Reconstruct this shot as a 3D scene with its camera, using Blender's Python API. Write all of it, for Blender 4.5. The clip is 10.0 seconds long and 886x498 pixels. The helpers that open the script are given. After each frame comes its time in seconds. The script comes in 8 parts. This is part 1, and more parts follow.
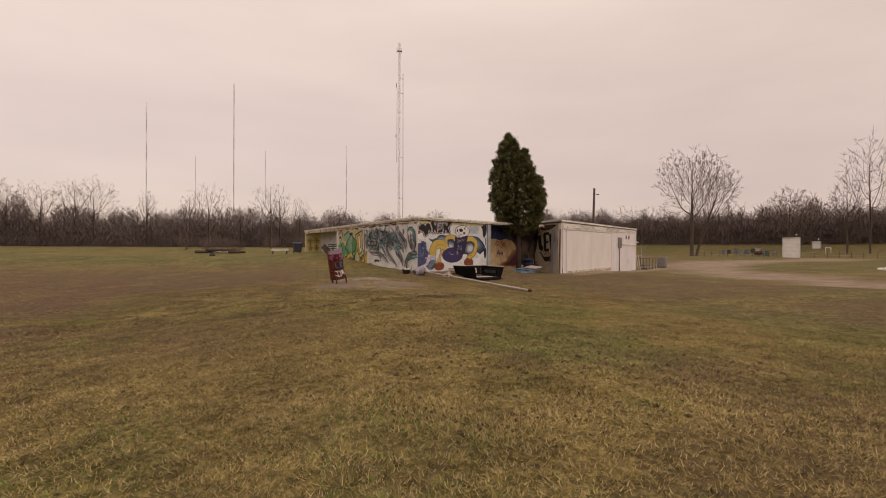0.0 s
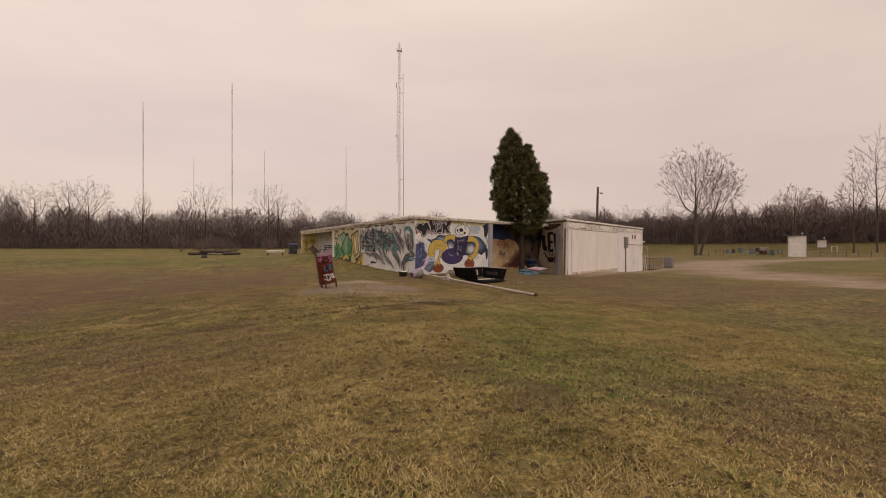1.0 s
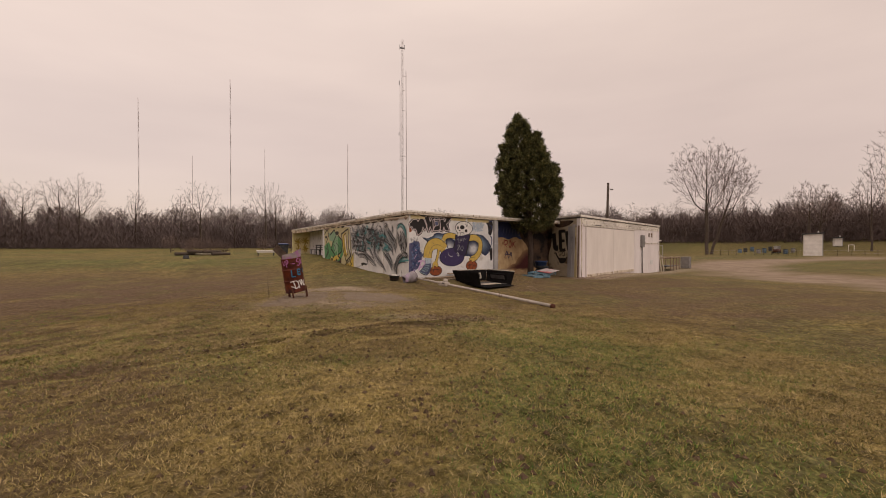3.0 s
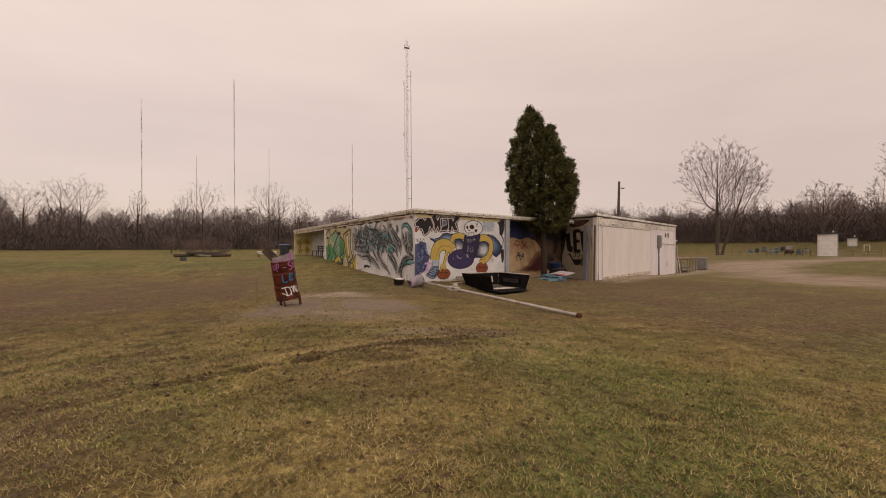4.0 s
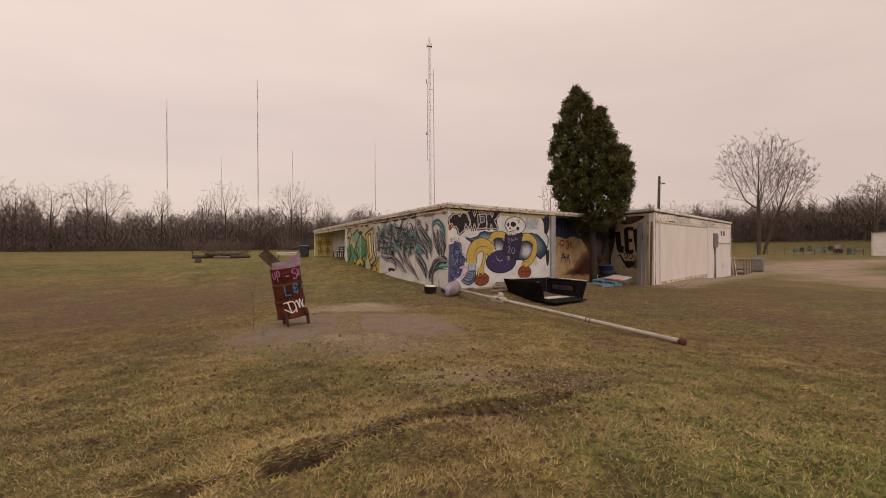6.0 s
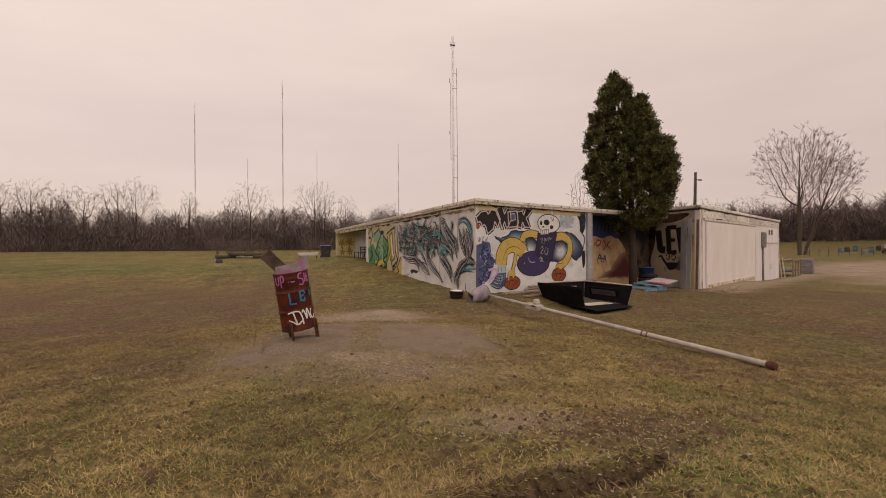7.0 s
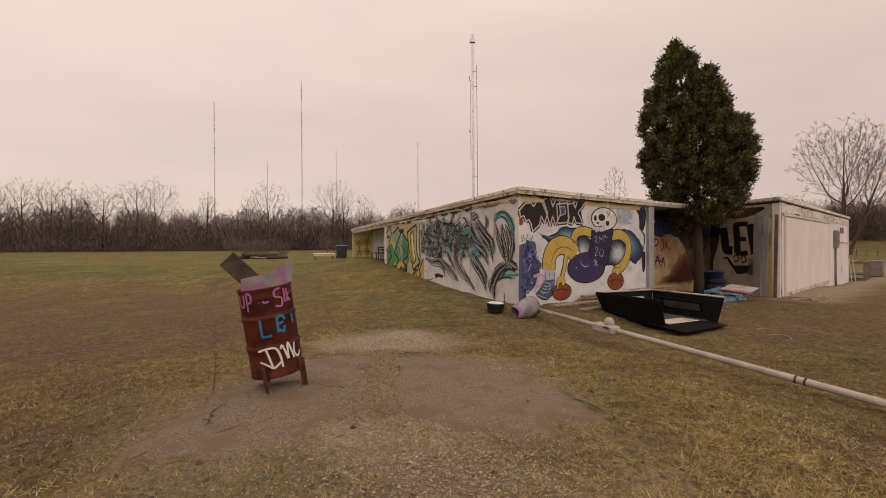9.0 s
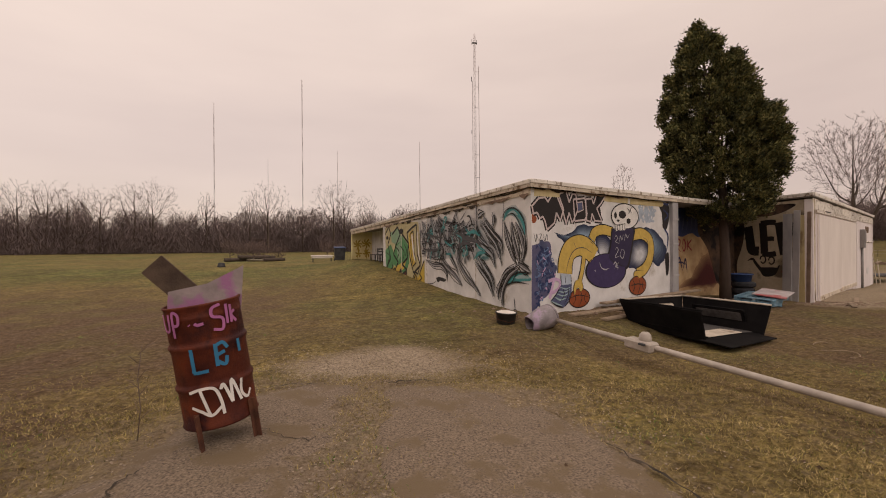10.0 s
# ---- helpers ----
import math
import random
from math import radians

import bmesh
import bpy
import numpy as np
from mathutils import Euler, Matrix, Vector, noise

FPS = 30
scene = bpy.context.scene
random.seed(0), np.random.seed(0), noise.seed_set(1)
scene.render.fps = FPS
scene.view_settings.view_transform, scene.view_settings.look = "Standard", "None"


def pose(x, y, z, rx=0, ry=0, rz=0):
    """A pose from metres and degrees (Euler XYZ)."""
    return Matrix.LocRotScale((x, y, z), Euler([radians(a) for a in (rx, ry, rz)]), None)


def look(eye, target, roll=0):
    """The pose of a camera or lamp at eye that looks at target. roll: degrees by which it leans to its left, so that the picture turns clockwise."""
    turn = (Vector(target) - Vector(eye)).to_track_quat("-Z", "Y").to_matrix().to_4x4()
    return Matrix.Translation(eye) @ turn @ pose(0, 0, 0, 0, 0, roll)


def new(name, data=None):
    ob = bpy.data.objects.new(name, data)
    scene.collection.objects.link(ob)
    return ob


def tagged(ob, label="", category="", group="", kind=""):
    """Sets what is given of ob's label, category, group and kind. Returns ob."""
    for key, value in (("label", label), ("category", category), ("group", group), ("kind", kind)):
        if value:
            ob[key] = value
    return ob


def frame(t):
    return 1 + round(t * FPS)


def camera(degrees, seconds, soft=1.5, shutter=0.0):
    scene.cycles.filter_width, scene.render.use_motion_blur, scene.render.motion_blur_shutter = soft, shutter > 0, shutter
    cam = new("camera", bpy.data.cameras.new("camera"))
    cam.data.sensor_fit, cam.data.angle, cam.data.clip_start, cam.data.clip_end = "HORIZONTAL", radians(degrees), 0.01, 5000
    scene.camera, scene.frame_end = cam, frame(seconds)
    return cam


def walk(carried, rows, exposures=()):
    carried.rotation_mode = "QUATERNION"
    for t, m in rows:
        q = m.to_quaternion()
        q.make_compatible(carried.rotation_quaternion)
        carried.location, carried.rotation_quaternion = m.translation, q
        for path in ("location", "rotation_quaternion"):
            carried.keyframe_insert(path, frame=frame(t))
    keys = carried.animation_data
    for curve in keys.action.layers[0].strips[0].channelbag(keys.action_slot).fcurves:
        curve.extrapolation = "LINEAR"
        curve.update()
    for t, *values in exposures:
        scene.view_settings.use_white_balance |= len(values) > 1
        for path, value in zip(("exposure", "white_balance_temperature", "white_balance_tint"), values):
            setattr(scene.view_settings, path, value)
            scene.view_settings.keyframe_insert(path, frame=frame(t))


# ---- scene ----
cam = camera(89.75, 10.0, soft=1.0)
PATH = [
    (0, (2.307, 2.893, 1.638), (2.897, 4.804, 1.629), 0.29),
    (0.5, (2.535, 3.512, 1.640), (3.124, 5.423, 1.633), 0.08),
    (1, (2.795, 4.133, 1.653), (3.380, 6.045, 1.646), 0.05),
    (1.5, (3.094, 4.758, 1.674), (3.676, 6.672, 1.664), 0.09),
    (2, (3.369, 5.431, 1.661), (3.945, 7.346, 1.652), -0.03),
    (2.5, (3.649, 6.114, 1.663), (4.223, 8.030, 1.652), -0.06),
    (4, (4.176, 8.277, 1.693), (4.722, 10.201, 1.686), -0.14),
    (4.5, (4.210, 8.960, 1.699), (4.748, 10.886, 1.692), -0.34),
    (5, (4.356, 9.672, 1.722), (4.872, 11.604, 1.715), -0.30),
    (5.5, (4.331, 10.360, 1.722), (4.819, 12.300, 1.715), -0.28),
    (7, (4.564, 12.316, 1.749), (4.911, 14.286, 1.742), -0.33),
    (7.5, (4.540, 12.962, 1.748), (4.843, 14.939, 1.741), -0.26),
    (8, (4.605, 13.646, 1.735), (4.894, 15.625, 1.730), -0.27),
    (8.5, (4.693, 14.352, 1.766), (4.965, 16.333, 1.762), -0.34),
    (9, (4.650, 14.952, 1.771), (4.912, 16.935, 1.764), -0.34),
    (9.5, (4.741, 15.598, 1.797), (4.998, 17.582, 1.794), -0.48),
    (10, (4.820, 16.246, 1.761), (5.072, 18.230, 1.761), -0.51),
]
walk(cam, [(t, look(eye, target, roll)) for t, eye, target, roll in PATH])

# ---- world, sun, exposure ----
world = bpy.data.worlds.new("overcast")
scene.world = world
world.use_nodes = True
wn, wl = world.node_tree.nodes, world.node_tree.links
wn.clear()
w_out = wn.new("ShaderNodeOutputWorld")
w_bg = wn.new("ShaderNodeBackground")
w_sky = wn.new("ShaderNodeTexSky")
w_sky.sky_type, w_sky.sun_disc = "NISHITA", False
w_sky.sun_elevation, w_sky.sun_rotation = radians(38), radians(-40)
w_tc = wn.new("ShaderNodeTexCoord")
w_sep = wn.new("ShaderNodeSeparateXYZ")
w_ramp = wn.new("ShaderNodeValToRGB")
w_map = wn.new("ShaderNodeMapping")
w_map.inputs["Scale"].default_value = (1.2, 1.2, 5.0)
w_noise = wn.new("ShaderNodeTexNoise")
w_noise.inputs["Scale"].default_value = 1.6
w_noise.inputs["Detail"].default_value = 5
w_mul = wn.new("ShaderNodeMixRGB")
w_mul.blend_type = "MULTIPLY"
w_mul.inputs["Fac"].default_value = 1.0
w_nr = wn.new("ShaderNodeValToRGB")
w_mix = wn.new("ShaderNodeMixRGB")
w_mix.inputs["Fac"].default_value = 0.012
cr = w_ramp.color_ramp
cr.elements[0].position, cr.elements[0].color = 0.0, (0.625, 0.480, 0.415, 1)
cr.elements[1].position, cr.elements[1].color = 1.0, (1.21, 0.99, 0.86, 1)
e = cr.elements.new(0.16)
e.color = (0.67, 0.514, 0.445, 1)
e = cr.elements.new(0.38)
e.color = (0.77, 0.604, 0.515, 1)
e = cr.elements.new(0.6)
e.color = (0.885, 0.712, 0.61, 1)
w_nr.color_ramp.elements[0].position, w_nr.color_ramp.elements[0].color = 0.3, (0.93, 0.925, 0.93, 1)
w_nr.color_ramp.elements[1].position, w_nr.color_ramp.elements[1].color = 0.7, (1.05, 1.05, 1.045, 1)
wl.new(w_tc.outputs["Generated"], w_sep.inputs[0])
wl.new(w_sep.outputs["Z"], w_ramp.inputs["Fac"])
wl.new(w_tc.outputs["Generated"], w_map.inputs["Vector"])
wl.new(w_map.outputs[0], w_noise.inputs["Vector"])
wl.new(w_noise.outputs["Fac"], w_nr.inputs["Fac"])
wl.new(w_ramp.outputs["Color"], w_mul.inputs["Color1"])
wl.new(w_nr.outputs["Color"], w_mul.inputs["Color2"])
wl.new(w_mul.outputs["Color"], w_mix.inputs["Color1"])
wl.new(w_sky.outputs["Color"], w_mix.inputs["Color2"])
wl.new(w_mix.outputs["Color"], w_bg.inputs["Color"])
w_bg.inputs["Strength"].default_value = 1.0
wl.new(w_bg.outputs[0], w_out.inputs["Surface"])

sun = new("sun", bpy.data.lights.new("sun", "SUN"))
sun.data.energy, sun.data.angle, sun.data.color = 0.6, radians(30), (1.0, 0.93, 0.86)
sun.matrix_world = look((16, -14, 30), (6, 22, 0))
scene.view_settings.exposure = 0.0


# ---- materials ----
def material(name, c1, c2, scale=5.0, rough=0.85, metal=0.0, bump=0.3, bscale=60.0, c3=None, s3=0.9, cut3=0.55, vary=0.0, stretch=(1, 1, 1), spec=0.3, island=0.0, dist=0.01):
    m = bpy.data.materials.new(name)
    m.use_nodes = True
    n, l = m.node_tree.nodes, m.node_tree.links
    b = n["Principled BSDF"]
    b.inputs["Roughness"].default_value, b.inputs["Metallic"].default_value = rough, metal
    b.inputs["Specular IOR Level"].default_value = spec
    geo = n.new("ShaderNodeNewGeometry")
    mp = n.new("ShaderNodeMapping")
    mp.inputs["Scale"].default_value = stretch
    l.new(geo.outputs["Position"], mp.inputs["Vector"])

    def noise_node(s, detail=6):
        t = n.new("ShaderNodeTexNoise")
        t.inputs["Scale"].default_value, t.inputs["Detail"].default_value = s, detail
        t.inputs["Roughness"].default_value = 0.62
        l.new(mp.outputs[0], t.inputs["Vector"])
        return t.outputs["Fac"]

    r = n.new("ShaderNodeValToRGB")
    r.color_ramp.elements[0].position, r.color_ramp.elements[0].color = 0.34, (*c1, 1)
    r.color_ramp.elements[1].position, r.color_ramp.elements[1].color = 0.66, (*c2, 1)
    l.new(noise_node(scale), r.inputs["Fac"])
    colour = r.outputs["Color"]
    if c3:
        r3 = n.new("ShaderNodeValToRGB")
        r3.color_ramp.elements[0].position, r3.color_ramp.elements[0].color = cut3, (0, 0, 0, 1)
        r3.color_ramp.elements[1].position, r3.color_ramp.elements[1].color = cut3 + 0.09, (1, 1, 1, 1)
        l.new(noise_node(s3, 8), r3.inputs["Fac"])
        mx = n.new("ShaderNodeMixRGB")
        mx.inputs["Color2"].default_value = (*c3, 1)
        l.new(r3.outputs["Color"], mx.inputs["Fac"])
        l.new(colour, mx.inputs["Color1"])
        colour = mx.outputs["Color"]
    if vary or island:
        hs = n.new("ShaderNodeHueSaturation")
        mr = n.new("ShaderNodeMapRange")
        v = vary or island
        mr.inputs["To Min"].default_value, mr.inputs["To Max"].default_value = 1 - v, 1 + v
        if vary:
            src = n.new("ShaderNodeObjectInfo").outputs["Random"]
        else:
            src = geo.outputs["Random Per Island"]
        l.new(src, mr.inputs["Value"])
        l.new(mr.outputs[0], hs.inputs["Value"])
        l.new(colour, hs.inputs["Color"])
        colour = hs.outputs["Color"]
    l.new(colour, b.inputs["Base Color"])
    if bump:
        bp = n.new("ShaderNodeBump")
        bp.inputs["Strength"].default_value, bp.inputs["Distance"].default_value = bump, dist
        l.new(noise_node(bscale, 4), bp.inputs["Height"])
        l.new(bp.outputs[0], b.inputs["Normal"])
    return m


def leaf_material(name, a, b_, c, rough=0.75, scale=0.9, low=0.75, high=1.25):
    """Foliage whose colour runs from piece to piece through three tones."""
    m = bpy.data.materials.new(name)
    m.use_nodes = True
    n, l = m.node_tree.nodes, m.node_tree.links
    b = n["Principled BSDF"]
    b.inputs["Roughness"].default_value, b.inputs["Specular IOR Level"].default_value = rough, 0.2
    geo = n.new("ShaderNodeNewGeometry")
    r = n.new("ShaderNodeValToRGB")
    r.color_ramp.elements[0].position, r.color_ramp.elements[0].color = 0.0, (*a, 1)
    r.color_ramp.elements[1].position, r.color_ramp.elements[1].color = 1.0, (*c, 1)
    e = r.color_ramp.elements.new(0.5)
    e.color = (*b_, 1)
    l.new(geo.outputs["Random Per Island"], r.inputs["Fac"])
    t = n.new("ShaderNodeTexNoise")
    t.inputs["Scale"].default_value, t.inputs["Detail"].default_value = scale, 4
    l.new(geo.outputs["Position"], t.inputs["Vector"])
    hs = n.new("ShaderNodeHueSaturation")
    mr = n.new("ShaderNodeMapRange")
    mr.inputs["From Min"].default_value, mr.inputs["From Max"].default_value = 0.3, 0.7
    mr.inputs["To Min"].default_value, mr.inputs["To Max"].default_value = low, high
    l.new(t.outputs["Fac"], mr.inputs["Value"])
    l.new(mr.outputs[0], hs.inputs["Value"])
    l.new(r.outputs["Color"], hs.inputs["Color"])
    l.new(hs.outputs["Color"], b.inputs["Base Color"])
    return m


M_white_wall = material("white_painted_block", (0.58, 0.56, 0.545), (0.76, 0.735, 0.72), 1.6, 0.85, bump=0.4, bscale=35, c3=(0.42, 0.37, 0.31), s3=1.1, cut3=0.60)
M_annex_wall = material("white_painted_boards", (0.70, 0.635, 0.625), (0.82, 0.755, 0.745), 1.6, 0.8, bump=0.25, bscale=30, c3=(0.36, 0.27, 0.21), s3=2.2, cut3=0.62, stretch=(1, 1, 0.28))
M_door_panel = material("white_door_paint", (0.74, 0.67, 0.62), (0.84, 0.77, 0.72), 1.1, 0.7, bump=0.15, bscale=25, c3=(0.55, 0.46, 0.39), s3=2.3, cut3=0.70, stretch=(1, 1, 0.3))
M_fascia = material("peeling_fascia", (0.66, 0.60, 0.53), (0.78, 0.73, 0.66), 3.0, 0.85, bump=0.5, bscale=40, c3=(0.24, 0.18, 0.125), s3=6.5, cut3=0.54, vary=0.15)
M_bare_wood = material("weathered_wood", (0.22, 0.16, 0.11), (0.36, 0.28, 0.20), 6.0, 0.9, bump=0.5, bscale=50, vary=0.18, stretch=(1, 1, 3))
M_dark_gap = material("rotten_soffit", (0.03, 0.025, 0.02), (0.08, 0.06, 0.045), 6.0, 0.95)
M_roof = material("roof_felt", (0.20, 0.18, 0.17), (0.32, 0.29, 0.27), 2.0, 0.95, bump=0.4)
M_yellow_wall = material("yellow_painted_block", (0.78, 0.66, 0.30), (0.86, 0.77, 0.44), 2.0, 0.85, c3=(0.84, 0.78, 0.58), s3=0.9, cut3=0.6)
M_yellow_blot = material("ochre_spray", (0.36, 0.24, 0.04), (0.55, 0.38, 0.07), 4.0, 0.8)
M_porch_wall = material("stained_porch_wall", (0.36, 0.22, 0.11), (0.56, 0.40, 0.22), 1.8, 0.85, c3=(0.22, 0.10, 0.05), s3=1.2, cut3=0.56, bump=0.3)
# dark blotches put tree shade, besides dirt, into the cream paint
M_annex_side = material("cream_side_wall", (0.44, 0.365, 0.255), (0.62, 0.54, 0.41), 2.0, 0.85, c3=(0.14, 0.105, 0.075), s3=1.0, cut3=0.52)
M_grey_metal = material("grey_sheet_metal", (0.34, 0.33, 0.34), (0.48, 0.46, 0.46), 2.5, 0.6, 0.25, bump=0.1, c3=(0.26, 0.18, 0.12), s3=1.6, cut3=0.66, vary=0.12, stretch=(1, 1, 0.4))
M_yellow_board = material("yellow_stained_board", (0.48, 0.38, 0.18), (0.62, 0.52, 0.30), 3.0, 0.85, c3=(0.3, 0.22, 0.12), s3=2.0, cut3=0.6, stretch=(1, 1, 0.3))
M_brown_board = material("brown_board", (0.19, 0.13, 0.095), (0.28, 0.20, 0.15), 4.0, 0.9)
M_rust = material("rusted_drum_steel", (0.050, 0.009, 0.006), (0.150, 0.031, 0.010), 4.0, 0.62, 0.15, bump=0.5, bscale=70, c3=(0.04, 0.009, 0.009), s3=2.4, cut3=0.54)
M_rust_dark = material("dark_rusted_iron", (0.07, 0.03, 0.02), (0.15, 0.06, 0.035), 8.0, 0.85, 0.2, bump=0.5)
M_black_plastic = material("black_fibreglass", (0.006, 0.0055, 0.006), (0.014, 0.0125, 0.0125), 3.0, 0.8, bump=0.1, spec=0.06)
M_liner = material("grey_carpet_liner", (0.045, 0.04, 0.038), (0.085, 0.078, 0.075), 8.0, 0.95)
M_cream_trim = material("cream_trim", (0.45, 0.38, 0.30), (0.62, 0.54, 0.45), 5.0, 0.8, c3=(0.25, 0.19, 0.14), s3=3.0)
M_pole = material("galvanised_pole", (0.34, 0.295, 0.255), (0.50, 0.44, 0.385), 3.5, 0.6, 0.15, bump=0.2, c3=(0.36, 0.27, 0.20), s3=2.2, cut3=0.62)
M_lamp_glass = material("clouded_lamp_bowl", (0.19, 0.165, 0.175), (0.31, 0.275, 0.285), 6.0, 0.45, bump=0.2, bscale=25, c3=(0.35, 0.26, 0.36), s3=3.0)
M_bucket = material("black_bucket", (0.02, 0.02, 0.02), (0.05, 0.045, 0.04), 6.0, 0.6)
M_bucket_top = material("white_crust", (0.62, 0.58, 0.52), (0.78, 0.74, 0.68), 8.0, 0.85)
M_tyre = material("tyre_rubber", (0.018, 0.018, 0.022), (0.035, 0.035, 0.04), 8.0, 0.85)
M_blue_lid = material("blue_plastic", (0.02, 0.045, 0.13), (0.04, 0.07, 0.19), 5.0, 0.5)
M_pallet = material("blue_pallet_wood", (0.10, 0.20, 0.27), (0.20, 0.30, 0.36), 6.0, 0.85, c3=(0.26, 0.20, 0.15), s3=2.5, vary=0.2)
M_panel_white = material("scuffed_white_panel", (0.36, 0.31, 0.31), (0.52, 0.46, 0.46), 3.0, 0.7, c3=(0.40, 0.12, 0.12), s3=1.6, cut3=0.48)
M_asphalt = material("old_asphalt", (0.085, 0.062, 0.044), (0.29, 0.222, 0.158), 55.0, 0.95, bump=1.0, bscale=80, c3=(0.165, 0.120, 0.072), s3=2.6, cut3=0.50)
M_crack = material("crack_soil", (0.035, 0.028, 0.02), (0.07, 0.055, 0.04), 9.0, 1.0)
M_stone = material("pale_gravel", (0.20, 0.155, 0.112), (0.40, 0.32, 0.235), 20.0, 0.95, island=0.3)
M_clod = material("turned_soil", (0.07, 0.045, 0.028), (0.13, 0.085, 0.052), 14.0, 1.0, island=0.25)
M_bark = material("grey_bark", (0.060, 0.045, 0.037), (0.11, 0.084, 0.068), 3.0, 0.95, bump=0.5, bscale=14)
M_dark_bark = material("dark_cedar_bark", (0.045, 0.03, 0.024), (0.085, 0.06, 0.046), 3.0, 0.95, bump=0.6, bscale=16, stretch=(1, 1, 0.3))
M_twig = material("bare_twigs", (0.13, 0.092, 0.08), (0.20, 0.145, 0.125), 0.4, 0.95, bump=0, island=0.25)
M_woods = material("far_woods", (0.105, 0.080, 0.076), (0.150, 0.116, 0.108), 0.6, 1.0, bump=0, c3=(0.19, 0.150, 0.138), s3=0.5, cut3=0.56)
M_brush = material("winter_brush", (0.100, 0.074, 0.071), (0.175, 0.132, 0.124), 0.3, 1.0, bump=0, island=0.3)
M_leaf = leaf_material("cedar_sprays", (0.020, 0.026, 0.012), (0.064, 0.068, 0.025), (0.21, 0.18, 0.068), 0.75, 2.6, 0.35, 2.0)
M_grass = leaf_material("winter_grass_blades", (0.38, 0.30, 0.10), (0.23, 0.18, 0.055), (0.085, 0.08, 0.022), 0.85)
M_dead = leaf_material("matted_dead_blades", (0.46, 0.345, 0.165), (0.30, 0.215, 0.095), (0.13, 0.088, 0.038), 0.85)
M_straw = leaf_material("straw_blades", (0.51, 0.395, 0.185), (0.35, 0.262, 0.112), (0.16, 0.114, 0.046), 0.85)
M_green = leaf_material("green_blades", (0.065, 0.135, 0.022), (0.145, 0.215, 0.044), (0.30, 0.28, 0.085), 0.85)
M_steel = material("mast_steel", (0.26, 0.215, 0.205), (0.36, 0.30, 0.285), 0.3, 0.6, 0.3, bump=0)
M_shed = material("white_siding", (0.66, 0.61, 0.57), (0.78, 0.73, 0.69), 1.0, 0.75, bump=0.1, vary=0.05)
M_dark = material("dark_painted_metal", (0.03, 0.03, 0.033), (0.06, 0.058, 0.06), 4.0, 0.6)
M_grey_box = material("grey_meter_box", (0.20, 0.185, 0.18), (0.28, 0.26, 0.25), 5.0, 0.55, 0.3)
M_blue_bin = material("faded_blue_plastic", (0.06, 0.10, 0.15), (0.12, 0.16, 0.20), 4.0, 0.7, vary=0.3)


def paint(name, rgb, rough=0.6):
    """Spray paint with a little mottling."""
    k = 0.78
    return material(name, tuple(c * k for c in rgb), rgb, 7.0, rough, bump=0.12, bscale=45)


P_black = paint("black_spray", (0.022, 0.018, 0.018))
P_grey = paint("grey_spray", (0.20, 0.195, 0.205))
P_dgrey = paint("dark_grey_spray", (0.085, 0.082, 0.09))
P_lgrey = paint("pale_grey_spray", (0.46, 0.45, 0.46))
P_teal = paint("teal_spray", (0.07, 0.30, 0.31))
P_lteal = paint("pale_teal_spray", (0.36, 0.48, 0.49))
P_green = paint("green_spray", (0.11, 0.32, 0.13))
P_yellow = paint("yellow_spray", (0.66, 0.47, 0.07))
P_lyellow = paint("ochre_yellow_spray", (0.62, 0.43, 0.10))
P_purple = paint("purple_spray", (0.055, 0.038, 0.115))
P_dpurple = paint("deep_purple_spray", (0.035, 0.026, 0.07))
P_navy = paint("navy_spray", (0.035, 0.05, 0.14))
P_blue = paint("blue_spray", (0.16, 0.24, 0.42))
P_lblue = paint("pale_blue_spray", (0.46, 0.52, 0.60))
P_white = paint("white_spray", (0.82, 0.78, 0.74))
P_orange = paint("burnt_orange_spray", (0.30, 0.075, 0.025))
P_red = paint("red_spray", (0.26, 0.03, 0.03))
P_pink = paint("pink_spray", (0.44, 0.15, 0.34))
P_lilac = paint("lilac_spray", (0.62, 0.42, 0.62))
P_lslate = paint("pale_slate_spray", (0.115, 0.11, 0.20))
P_bluegrey = paint("blue_grey_spray", (0.31, 0.345, 0.37))
P_slate = paint("slate_blue_spray", (0.10, 0.115, 0.21))
P_pinkwhite = paint("pink_white_spray", (0.60, 0.50, 0.49))
P_oxblood = paint("oxblood_spray", (0.09, 0.022, 0.025))
P_cream = paint("cream_spray", (0.56, 0.49, 0.27))
P_lgreen = paint("pale_green_spray", (0.27, 0.42, 0.27))
P_cyan = paint("cyan_spray", (0.04, 0.20, 0.36))


# ---- builders ----
def mesh_object(name, bm, mat, parent=None, label=""):
    me = bpy.data.meshes.new(name)
    bm.normal_update()
    bm.to_mesh(me)
    bm.free()
    me.materials.append(mat)
    ob = new(name, me)
    if parent:
        ob.parent = parent
    if label:
        ob["label"] = label
    return ob


def part(name, bm, mat, parent, label=""):
    return mesh_object(name, bm, mat, parent, label)


def thing(name, m, label, category, group="", kind=""):
    ob = new(name)
    ob.matrix_world = m
    ob.empty_display_size = 0.2
    return tagged(ob, label, category, group, kind)


def raw_mesh(name, verts, faces, mat, parent=None, label="", smooth=False):
    me = bpy.data.meshes.new(name)
    me.from_pydata([tuple(v) for v in verts], [], [tuple(f) for f in faces])
    me.materials.append(mat)
    if smooth:
        me.shade_smooth()
    ob = new(name, me)
    if parent:
        ob.parent = parent
    if label:
        ob["label"] = label
    return ob


